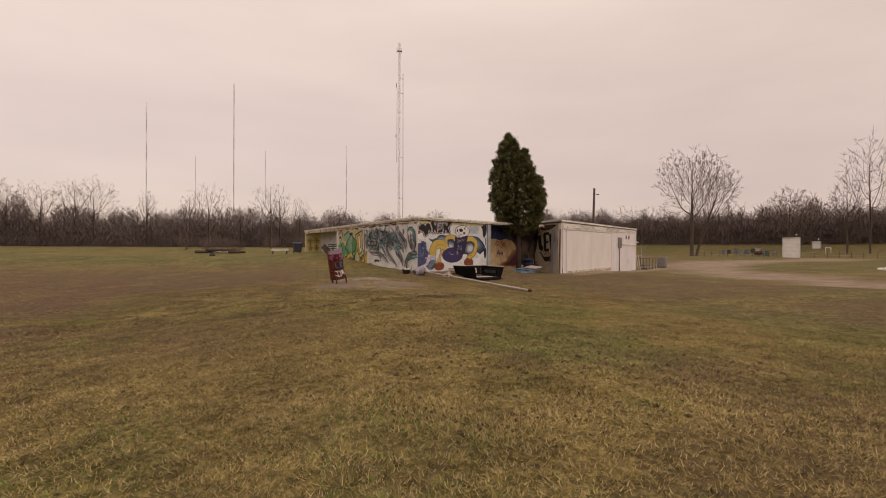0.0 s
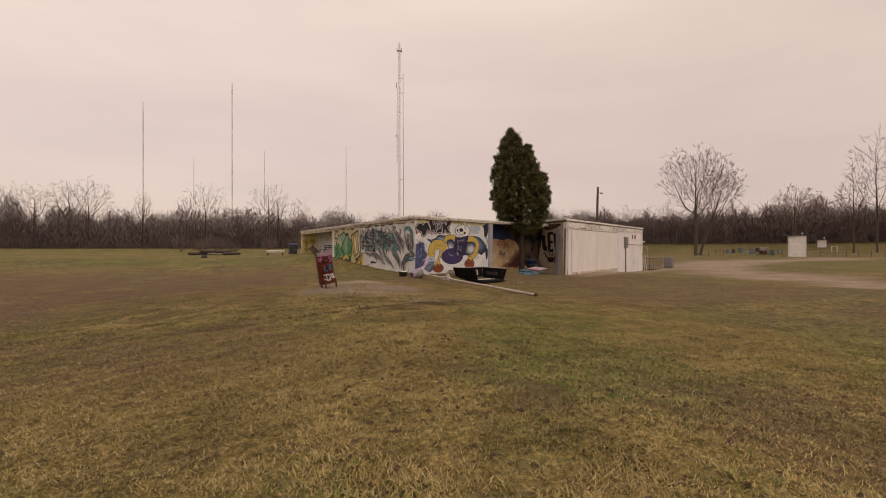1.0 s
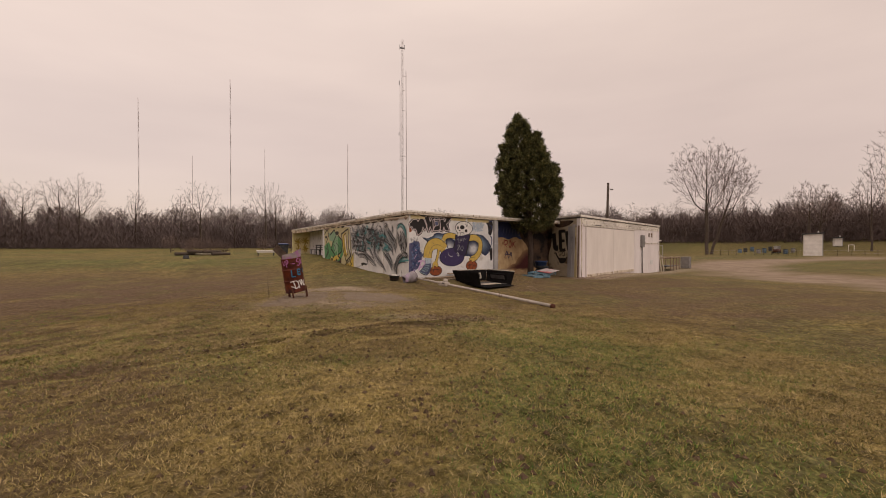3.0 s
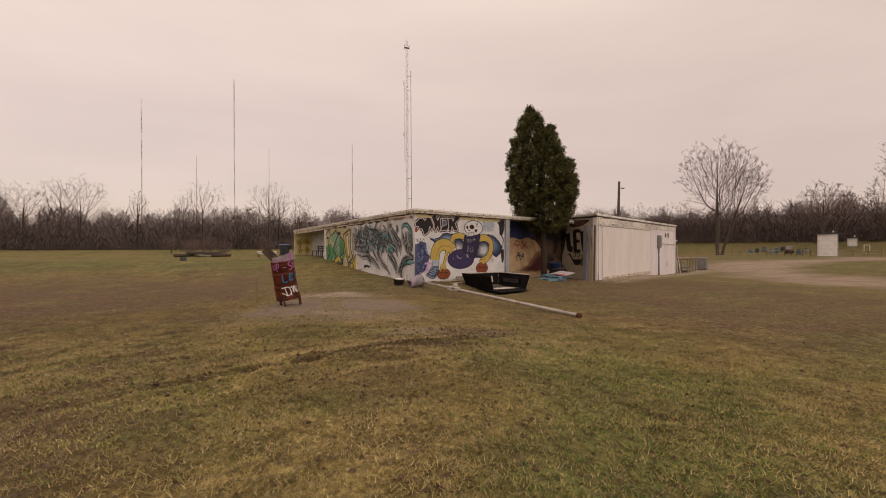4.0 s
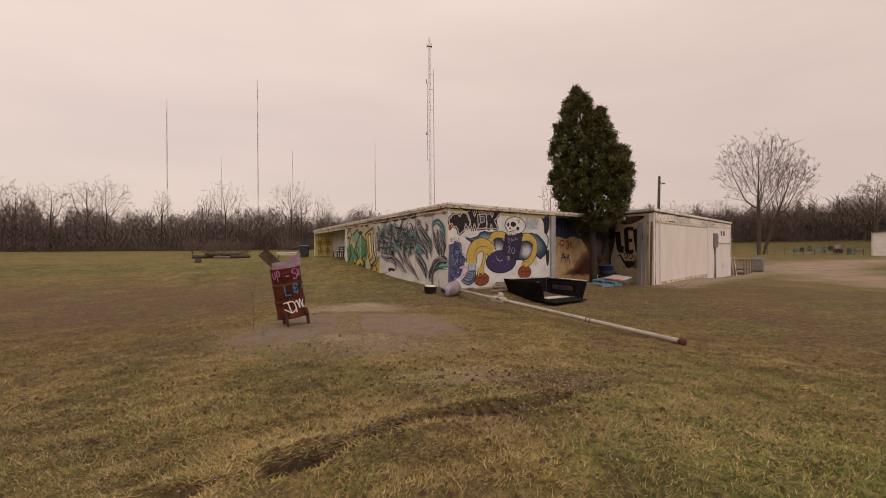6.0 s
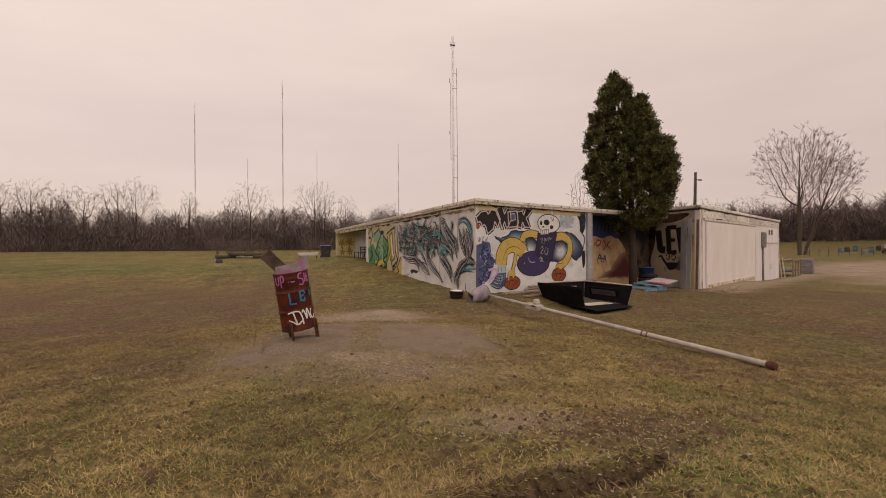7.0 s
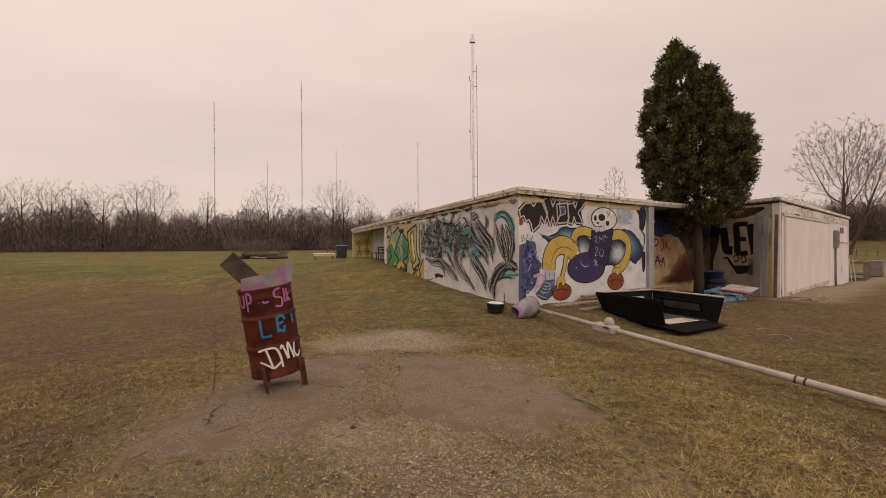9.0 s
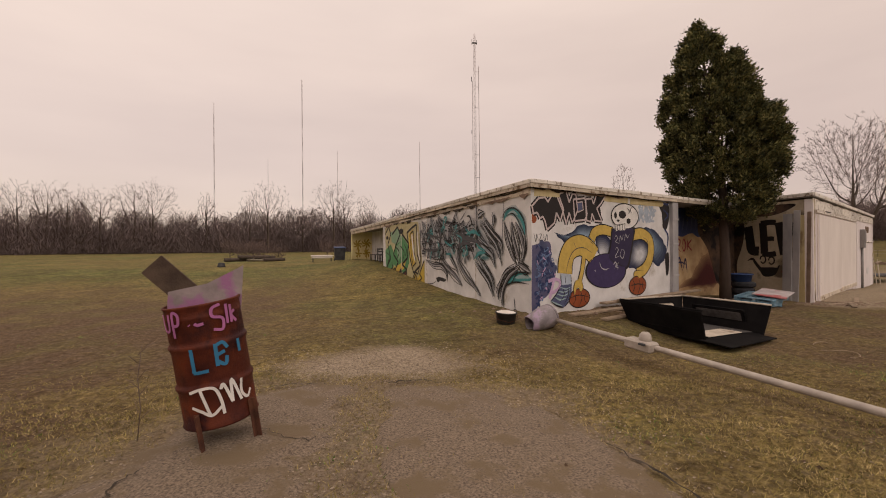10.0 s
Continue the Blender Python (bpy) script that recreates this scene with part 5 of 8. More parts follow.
mural("painted_swirl", F_LEFT, "teal swirl with black outlines beside the wall corner", [
    *haze([(1.39, 2.49), (1.19, 2.71), (0.76, 2.74), (0.37, 2.57), (0.16, 2.27), (0.25, 1.98), (0.59, 2.39), (0.95, 2.55)], WALL_TO_TEAL[:4], 31),
    ("swirl_band", strokes_bm([([(1.22, 2.42), (1.08, 2.58), (0.76, 2.63), (0.46, 2.49), (0.30, 2.28), (0.25, 2.04)], 0.15, True), ([(1.11, 0.93), (0.79, 1.07), (0.39, 1.14), (0.01, 1.09)], 0.24, True)], 0.006), P_teal),
    ("swirl_light", strokes_bm([([(1.05, 2.56), (0.76, 2.60), (0.54, 2.50)], 0.06, True), ([(0.70, 1.09), (0.35, 1.14), (0.04, 1.13)], 0.09, True)], 0.008), P_lteal),
    *blades([[(1.17, 2.38), (1.07, 2.07), (0.85, 1.70), (0.61, 1.37)], [(0.84, 2.37), (0.76, 1.99), (0.58, 1.63), (0.46, 1.42)], [(0.66, 2.36), (0.45, 2.07), (0.31, 1.75), (0.36, 1.48)], [(0.25, 2.06), (0.27, 1.75), (0.39, 1.43)]], 0.11, 0.010, P_grey),
    *blades([[(0.56, 1.38), (1.07, 1.22), (1.37, 0.96), (1.52, 0.69), (1.50, 0.52)], [(0.47, 1.34), (0.93, 1.13), (1.19, 0.88), (1.32, 0.62), (1.26, 0.37)], [(0.56, 1.43), (0.26, 1.33), (0.01, 1.25)]], 0.10, 0.019, P_grey),
    ("black_outline", strokes_bm([([(1.26, 2.38), (1.12, 2.63), (0.76, 2.69), (0.43, 2.55), (0.21, 2.28), (0.20, 2.02)], 0.035, True), ([(1.05, 2.53), (0.76, 2.56), (0.54, 2.42), (0.37, 2.23)], 0.03, True), ([(1.11, 0.91), (0.61, 1.00), (0.06, 0.99)], 0.035, True), ([(0.88, 1.11), (0.43, 1.23), (0.01, 1.21)], 0.035, True)], 0.028), P_black),
])
mural("painted_green_letters", F_LEFT, "green and yellow angular lettering with black outlines", [
    ("cream_ground", shape_bm([[(13.77, 2.82), (12.59, 2.96), (9.65, 2.88), (8.11, 2.82), (7.96, 1.04), (7.28, 1.36), (7.40, 0.44), (9.28, 0.39), (11.19, 0.48), (13.51, 0.59)]], 0.002, False), P_cream),
    ("green_fill", shape_bm([[(11.67, 2.04), (10.51, 2.36), (9.58, 1.97), (9.37, 1.23), (9.93, 0.79), (11.18, 0.78), (12.19, 1.17)], [(13.73, 1.72), (12.55, 2.01), (11.87, 1.54), (12.05, 0.89), (13.51, 0.68)]], 0.004, False), P_green),
    ("green_light", shape_bm([[(12.53, 2.57), (11.11, 2.70), (10.45, 2.15), (11.49, 1.99), (12.39, 2.10)], [(11.49, 1.90), (10.72, 2.07), (10.48, 1.55), (11.16, 1.28)]], 0.006, False), P_lgreen),
    ("yellow_fill", shape_bm([[(9.22, 0.39), (8.60, 0.85), (8.18, 0.65), (7.47, 1.28), (7.35, 0.47), (8.19, 0.44)], [(12.36, 0.88), (11.17, 1.06), (9.85, 1.31), (10.17, 0.96), (11.18, 0.66), (12.21, 0.65)], [(9.45, 2.38), (8.87, 2.55), (8.74, 1.56), (8.53, 1.26), (8.98, 1.01), (9.31, 1.40)]], 0.007, False), P_yellow),
    ("white_band", strokes_bm([([(8.99, 2.36), (8.79, 1.72), (8.58, 1.33)], 0.18, False), ([(8.23, 2.41), (8.10, 1.72), (7.91, 1.27)], 0.12, False)], 0.009), P_white),
    ("black_outline", angular([(9.69, 2.45), (8.81, 2.65), (8.33, 2.72), (8.26, 1.57), (7.86, 1.14), (8.76, 0.82), (9.25, 1.40), (9.52, 2.05), (9.69, 2.45)], 0.09, 0.012) + angular([(9.22, 2.37), (8.76, 2.49), (8.63, 1.57), (8.37, 1.26), (8.81, 1.08), (9.07, 1.56), (9.22, 2.37)], 0.06, 0.013) + angular([(7.86, 2.77), (7.86, 1.27), (8.17, 0.81), (8.54, 0.87), (9.17, 0.37)], 0.07, 0.012) + angular([(7.37, 1.36), (7.97, 0.82), (7.68, 0.68), (8.24, 0.46), (8.44, 0.79), (8.94, 0.45)], 0.07, 0.013), P_black),
    ("black_outline", angular([(13.65, 2.52), (12.92, 2.86), (12.53, 2.48), (13.12, 2.01), (12.57, 1.35), (13.50, 0.84), (13.09, 0.61), (12.20, 0.89), (12.35, 1.16)], 0.10, 0.012) + angular([(12.22, 2.47), (11.25, 2.77), (10.78, 2.42), (11.49, 1.99), (12.02, 1.54), (11.16, 1.19), (11.75, 0.81), (10.98, 0.58), (10.56, 0.95)], 0.10, 0.012) + angular([(10.45, 2.41), (9.46, 2.01), (9.66, 1.39), (10.49, 1.12), (9.71, 0.90), (10.44, 0.69), (9.51, 0.58)], 0.10, 0.012) + angular([(12.60, 0.59), (11.82, 0.90), (11.33, 0.54), (10.76, 0.87), (10.19, 0.54), (9.71, 0.81)], 0.10, 0.013), P_black),
    ("black_line", strokes_bm([([(11.68, 1.91), (10.98, 1.64), (11.52, 1.27)], 0.07, True), ([(10.86, 1.94), (10.15, 1.64), (10.42, 1.21)], 0.07, True), ([(13.47, 1.63), (12.81, 1.44), (13.24, 1.04)], 0.07, True), ([(10.14, 1.98), (9.77, 1.72), (9.97, 1.47)], 0.06, True)], 0.015), P_black),
    ("red_tip", shape_bm([[(11.72, 0.65), (11.18, 0.82), (10.77, 0.57), (11.33, 0.51)], [(10.44, 0.65), (9.87, 0.81), (9.69, 0.55)]], 0.010, False), P_red),
    ("black_blot", shape_bm([oval(10.61, 2.54, 0.37, 0.12), [(11.38, 3.01), (10.10, 3.00), (9.20, 2.96), (10.11, 2.94)], oval(13.23, 2.33, 0.25, 0.09)], 0.0165), P_black),
])
def burst(cu, cv, n, reach):
    return [([(cu, cv), (cu + 0.6 * reach * math.cos(6.28 * k / n + 0.3), cv + 0.6 * reach * math.sin(6.28 * k / n + 0.3)), (cu + reach * math.cos(6.28 * k / n), cv + reach * (1 + 0.3 * (k % 2)) * math.sin(6.28 * k / n))], 0.11, True) for k in range(n)]


mural("painted_yellow_blots", F_RECEND, "ochre sprayed starbursts on the yellow porch wall", [
    ("blot", strokes_bm(burst(0.45, 2.15, 7, 0.34) + burst(1.08, 2.2, 7, 0.36) + burst(0.5, 1.45, 5, 0.26) + burst(1.1, 1.5, 6, 0.28), 0.003), M_yellow_blot),
    ("blot_drip", strokes_bm([([(0.45, 2.1), (0.5, 1.7), (0.42, 1.1)], 0.09, True), ([(1.1, 2.1), (1.05, 1.6), (1.12, 1.0)], 0.09, True)], 0.005), M_yellow_blot),
])
mural("painted_black_letters", F_SIDE @ pose(-0.17, 0, 0), "bold black letters and a curled doodle on the cream wall", [
    ("letter", strokes_bm([([(2.32, 2.5), (2.25, 2.0), (2.18, 1.62), (1.92, 1.58)], 0.34, False)], 0.004, False), P_black),
    ("letter", strokes_bm([([(1.78, 2.62), (1.74, 2.05), (1.72, 1.48)], 0.27, False), ([(1.85, 2.60), (1.5, 2.62), (1.32, 2.6)], 0.19, False), ([(1.8, 2.02), (1.5, 2.03), (1.38, 2.02)], 0.16, False), ([(1.8, 1.48), (1.5, 1.46), (1.32, 1.5)], 0.19, False)], 0.004, False), P_black),
    ("letter", strokes_bm([([(1.22, 2.6), (1.14, 2.0), (1.05, 1.45)], 0.27, False), ([(1.05, 1.45), (0.92, 2.0), (0.8, 2.58)], 0.25, False)], 0.004, False), P_black),
    ("doodle", strokes_bm([([(2.35, 1.22), (2.15, 1.28), (1.98, 1.05), (1.7, 0.78), (1.35, 0.85), (1.2, 1.1)], 0.12, True), ([(1.1, 1.05), (0.98, 1.2), (0.85, 0.95), (0.95, 0.85)], 0.06, True)], 0.004), P_black),
    ("doodle_ring", strokes_bm([([(q[0], q[1]) for q in oval(1.78, 1.27, 0.10, 0.13, n=10)], 0.05, False), ([(q[0], q[1]) for q in oval(1.48, 1.24, 0.10, 0.13, n=10)], 0.05, False)], 0.004), P_black),
    ("doodle_fill", shape_bm([[(1.95, 0.98), (1.3, 0.98), (1.38, 0.72), (1.75, 0.66)]], 0.003), P_black),
    # shade under the roof and evergreen, painted onto the cream wall
    ("soot", shape_bm([[(2.45, 3.2), (4.6, 3.2), (5.0, 0.3), (3.0, 0.3), (2.75, 1.2), (2.5, 2.0)], [(2.3, 3.22), (0.75, 3.22), (0.9, 3.02), (1.5, 2.85), (2.1, 2.9)]], 0.0015), P_shade),
    ("red_mark", shape_bm([oval(1.02, 0.86, 0.12, 0.10)], 0.003), P_red),
])
OCHRE_TO_RED = tones((0.30, 0.17, 0.085), (0.075, 0.016, 0.016), 6, 0.7)
mural("painted_porch_scrawl", F_PORCH, "blue spray and red letters on the stained orange wall", [
    ("blue_patch", shape_bm([[(0.02, 3.04), (3.9, 3.04), (4.0, 2.5), (3.5, 2.1), (2.9, 2.25), (2.3, 2.1), (1.6, 2.2), (0.02, 2.15)]], 0.003), P_navy),
    ("blue_mark", strokes_bm([([(1.7 + 0.3 * k, 2.3), (1.85 + 0.28 * k, 2.75), (1.8 + 0.3 * k, 2.45)], 0.05, True) for k in range(6)], 0.005), P_slate),
    ("scrawl", strokes_bm([([(1.86, 1.62), (1.90, 2.0), (2.15, 1.98), (2.10, 1.82), (1.92, 1.80), (2.18, 1.6)], 0.07, True), ([(2.28, 1.8), (2.40, 2.02), (2.54, 1.8), (2.40, 1.62), (2.28, 1.8)], 0.07, True), ([(2.64, 1.62), (2.68, 2.02)], 0.07, True), ([(2.96, 2.02), (2.70, 1.82), (2.98, 1.62)], 0.07, True)], 0.006), P_red),
    ("scrawl", strokes_bm([([(1.9, 1.05), (2.1, 1.4), (2.3, 0.95)], 0.08, True), ([(2.35, 1.0), (2.5, 1.35), (2.62, 0.9)], 0.08, True), ([(1.85, 1.2), (2.2, 1.25), (2.6, 1.15)], 0.06, True)], 0.006), P_dpurple),
    # painted-in shade on the right of the porch wall, behind the tree
    ("soot", shape_bm([[(3.5, 3.05), (6.2, 3.05), (6.2, 0.4), (4.9, 0.4), (4.5, 1.2), (3.9, 1.9), (3.4, 2.3)]], 0.0045), P_shade),
    *[("red_stain", bm, m) for _, bm, m in airbrush([(2.1, 0.40), (2.5, 0.62), (2.9, 0.72), (3.3, 1.05), (3.7, 1.35), (4.2, 1.6), (4.8, 1.4), (5.1, 0.9), (5.2, 0.40), (3.6, 0.30)], OCHRE_TO_RED, 41, (0.02, -0.03), 0.09, 0.22)],
])


# ---- things on the lawn ----
def oil_drum(x, y):
    z = gz(x, y)
    drum = thing("oil_drum", pose(x, y, z, 0, 0, 20) @ pose(0, 0, 0.02, 0, -8.5, 0), "rusty red steel drum on short legs, used as a burn barrel", "drum")
    h0, h, r = 0.18, 0.96, 0.272
    prof = [(r - 0.03, h0 + 0.012), (r + 0.004, h0), (r + 0.010, h0 + 0.012), (r, h0 + 0.03)]
    for k in (1, 2):
        c = h0 + h * k / 3
        prof += [(r, c - 0.04), (r + 0.010, c - 0.018), (r + 0.016, c), (r + 0.010, c + 0.014), (r - 0.004, c + 0.030), (r, c + 0.05)]
    prof += [(r, h0 + h - 0.11), (r + 0.005, h0 + h - 0.10), (r, h0 + h - 0.09), (r, h0 + h - 0.03), (r + 0.012, h0 + h - 0.012), (r + 0.010, h0 + h), (r - 0.004, h0 + h), (r - 0.008, h0 + h - 0.02), (r - 0.012, h0 + 0.3)]
    body = part("drum_body", lathe(prof, 48, caps=False), M_rust, drum)
    part("drum_floor", lathe([(r - 0.012, h0 + 0.03), (r - 0.012, h0 + 0.05)], 32), M_rust_dark, drum)
    part("ash_fill", lathe([(r - 0.014, h0 + 0.55), (r * 0.5, h0 + 0.62), (0.02, h0 + 0.66)], 24), M_dark_gap, drum)
    for a in (236, 318, 110):
        c, s = math.cos(radians(a)), math.sin(radians(a))
        bm = boxed((0.010, 0.042, 0.34), (0, 0, 0), bevel=0.002)
        box(bm, (0.042, 0.010, 0.34), (0.021, 0.021, 0), bevel=0.002)
        leg = part("leg", bm, M_rust_dark, drum)
        leg.matrix_basis = pose((r + 0.018) * c, (r + 0.012) * s, 0.145, 0, 0, a)
    return drum, r, h0, h


drum, DR, DH0, DH = oil_drum(3.50, 20.10)


def drum_tag(name, mat, lines, width):
    """Sprayed writing wrapped round the drum: lines of (degrees, height) points."""
    bm = bmesh.new()
    for pts in lines:
        left, right = ribbon([(radians(a - 7) * DR, z + 0.055) for a, z in pts], width * 0.98, 6, False)
        ring = []
        for p in (left, right):
            row = []
            for q in p:
                a = q[0] / DR
                rr = DR + 0.017
                row.append(bm.verts.new((rr * math.cos(a), rr * math.sin(a), q[1])))
            ring.append(row)
        for k in range(len(ring[0]) - 1):
            bm.faces.new((ring[0][k], ring[0][k + 1], ring[1][k + 1], ring[1][k]))
    return part(name, bm, mat, drum)


# angles: the side that faces the walk is near 275 degrees
drum_tag("pink_tag", P_pink, [[(210, 1.04), (212, 0.93), (222, 0.92), (224, 1.04)], [(231, 0.86), (232, 1.04), (241, 1.03), (240, 0.96), (232, 0.95)]], 0.022)
drum_tag("pink_tag", P_pink, [[(302, 1.06), (290, 1.04), (289, 0.98), (303, 0.95), (301, 0.87), (288, 0.88)], [(311, 1.05), (310, 0.90)], [(318, 1.04), (317, 0.90)], [(325, 0.99), (318, 0.96), (326, 0.90)], [(256, 0.945), (257, 0.94)], [(264, 0.95), (268, 0.935), (276, 0.94)]], 0.022)
drum_tag("blue_tag", P_cyan, [[(252, 0.76), (252, 0.60), (252, 0.58), (272, 0.58)]], 0.026)
drum_tag("blue_tag", P_cyan, [[(286, 0.77), (285, 0.60)], [(284, 0.75), (296, 0.77), (303, 0.72)], [(284, 0.68), (298, 0.70)], [(285, 0.64), (296, 0.60), (300, 0.66)]], 0.026)
drum_tag("blue_tag", P_cyan, [[(322, 0.76), (322, 0.66)]], 0.026)
drum_tag("white_tag", P_white, [[(238, 0.43), (255, 0.45), (274, 0.44), (281, 0.35), (283, 0.23)], [(255, 0.44), (259, 0.35), (264, 0.24)], [(239, 0.32), (253, 0.28), (266, 0.24), (281, 0.29)], [(283, 0.42), (288, 0.45), (297, 0.30)], [(297, 0.30), (300, 0.47), (311, 0.29)], [(316, 0.45), (313, 0.35), (322, 0.29), (331, 0.34)]], 0.022)

M_dark_board = material("charred_board", (0.055, 0.036, 0.026), (0.11, 0.076, 0.055), 5.0, 0.9, bump=0.5)
zt = gz(3.31, 20.08)
board = mesh_object("scrap_board", boxed((0.20, 0.03, 0.64), (0, 0, 0.0), bevel=0.004), M_dark_board)
board.matrix_world = pose(3.145, 20.18, zt + 1.225, 0, -45, 12)
tagged(board, "short brown plank sticking out of the burn barrel", "board")
bm = bmesh.new()
sheet = [bm.verts.new(v) for v in ((-0.25, 0, -0.22), (0.27, 0.02, -0.20), (0.29, 0.03, 0.21), (0.22, 0.03, 0.17), (0.02, 0.02, 0.06), (-0.25, 0, 0.0))]
f = bm.faces.new(sheet)
ext = bmesh.ops.extrude_face_region(bm, geom=[f])
bmesh.ops.translate(bm, vec=(0, 0.012, 0), verts=[v for v in ext["geom"] if isinstance(v, bmesh.types.BMVert)])
bmesh.ops.recalc_face_normals(bm, faces=bm.faces[:])
M_sheet = material("pink_sprayed_sheet", (0.16, 0.125, 0.12), (0.27, 0.21, 0.205), 5.0, 0.6, c3=(0.25, 0.10, 0.20), s3=3.2, cut3=0.48, bump=0.3, bscale=20)
sheet_ob = mesh_object("scrap_sheet", bm, M_sheet)
sheet_ob.matrix_world = pose(3.36, 20.04, zt + 1.235, -14, 0, 16)
tagged(sheet_ob, "crumpled pale sheet with pink spray in the burn barrel", "metal sheet")


# fallen lamp post
E_POLE, H_POLE = Vector((10.27, 17.85, 0)), Vector((7.86, 24.42, 0))
ax = (H_POLE - E_POLE).normalized()
length = (H_POLE - E_POLE).length


def pole_z(s):
    p = E_POLE + ax * s
    return gz(p.x, p.y)


ze, zh = pole_z(0) + 0.05, pole_z(length) + 0.16
pole_m = Matrix.Translation((E_POLE.x, E_POLE.y, ze)) @ Vector((ax.x * length, ax.y * length, zh - ze)).to_track_quat("Z", "Y").to_matrix().to_4x4()
lamp_post = thing("fallen_lamp_post", pole_m, "pale steel lamp post lying on the grass", "lamp post")
part("pole_shaft", tube([(0, 0, 0), (0, 0, 2.2), (0, 0, length * 0.7), (0, 0, length)], [0.045, 0.045, 0.042, 0.038], 20), M_pole, lamp_post)
for s in (0.0, 0.09, 1.9, 2.0):
    part("pole_band", lathe([(0.043, s - 0.013), (0.049, s - 0.010), (0.049, s + 0.010), (0.043, s + 0.013)], 20), M_pole if s < 1 else M_rust_dark, lamp_post)
part("pole_butt", lathe([(0.03, -0.15), (0.062, -0.13), (0.066, -0.05), (0.05, -0.03)], 14), M_rust_dark, lamp_post, "rusted broken foot")
sb = (Vector((8.50, 22.42, 0)) - E_POLE).dot(ax)
jbox = part("junction_box", boxed((0.22, 0.15, 0.46), (0.03, 0.0, sb), bevel=0.025), M_pole, lamp_post)
part("junction_cap", lathe([(0.0001, 0.15), (0.045, 0.145), (0.078, 0.11), (0.09, 0.05), (0.09, 0.0)], 20, m=pose(0.0, 0.0, sb - 0.05) @ (pole_m.to_3x3().inverted() @ UP).to_track_quat("Z", "Y").to_matrix().to_4x4() @ pose(0, 0, 0.05)), M_pole, jbox)
part("latch", boxed((0.05, 0.03, 0.10), (0.17, 0.05, sb - 0.12), bevel=0.006), M_dark, jbox)
bowl_at = Vector((H_POLE.x + 0.05, H_POLE.y - 0.03, zh + 0.06))
bowl_m = pole_m.inverted() @ Matrix.Translation(bowl_at) @ Vector((-0.78, -0.30, -0.22)).to_track_quat("Z", "Y").to_matrix().to_4x4()
part("lamp_plate", lathe([(0.03, -0.02), (0.20, -0.015), (0.215, 0.005), (0.20, 0.025), (0.05, 0.03)], 28, m=bowl_m), M_lamp_glass, lamp_post)
bowl = lathe([(0.08, 0.0), (0.20, 0.03), (0.225, 0.08), (0.21, 0.24), (0.175, 0.42), (0.15, 0.54), (0.135, 0.545), (0.155, 0.40), (0.185, 0.23), (0.20, 0.09), (0.08, 0.04)], 30, caps=False)
for v in bowl.verts:
    if v.co.z > 0.5:
        v.co.z += 0.06 * noise.noise(v.co * 9.0)
bowl.transform(bowl_m)
part("lamp_bowl", bowl, M_lamp_glass, lamp_post, "clouded lilac-grey lamp bowl with a ragged rim")
part("lamp_collar", lathe([(0.055, 0), (0.09, 0.01), (0.09, 0.12), (0.06, 0.14)], 20, m=pose(0, 0, length - 0.16)), M_pole, lamp_post)

# bucket with a pale crust
bx, by = 7.12, 24.72
bucket = thing("bucket", pose(bx, by, gz(bx, by) - 0.01, 3, 2, 0), "squat black bucket with a pale crust beside the wall", "bucket")
bbody = part("bucket_body", lathe([(0.17, 0.0), (0.175, 0.005), (0.20, 0.20), (0.215, 0.205), (0.215, 0.225), (0.20, 0.225), (0.19, 0.16)], 28), M_bucket, bucket)
part("bucket_fill", lathe([(0.188, 0.17), (0.192, 0.215), (0.15, 0.232), (0.02, 0.236)], 28), M_bucket_top, bucket)
part("handle", tube([(0.215, 0, 0.2), (0.2, -0.13, 0.1), (0, -0.235, 0.06), (-0.2, -0.13, 0.1), (-0.215, 0, 0.2)], 0.005, 6), M_rust_dark, bbody)


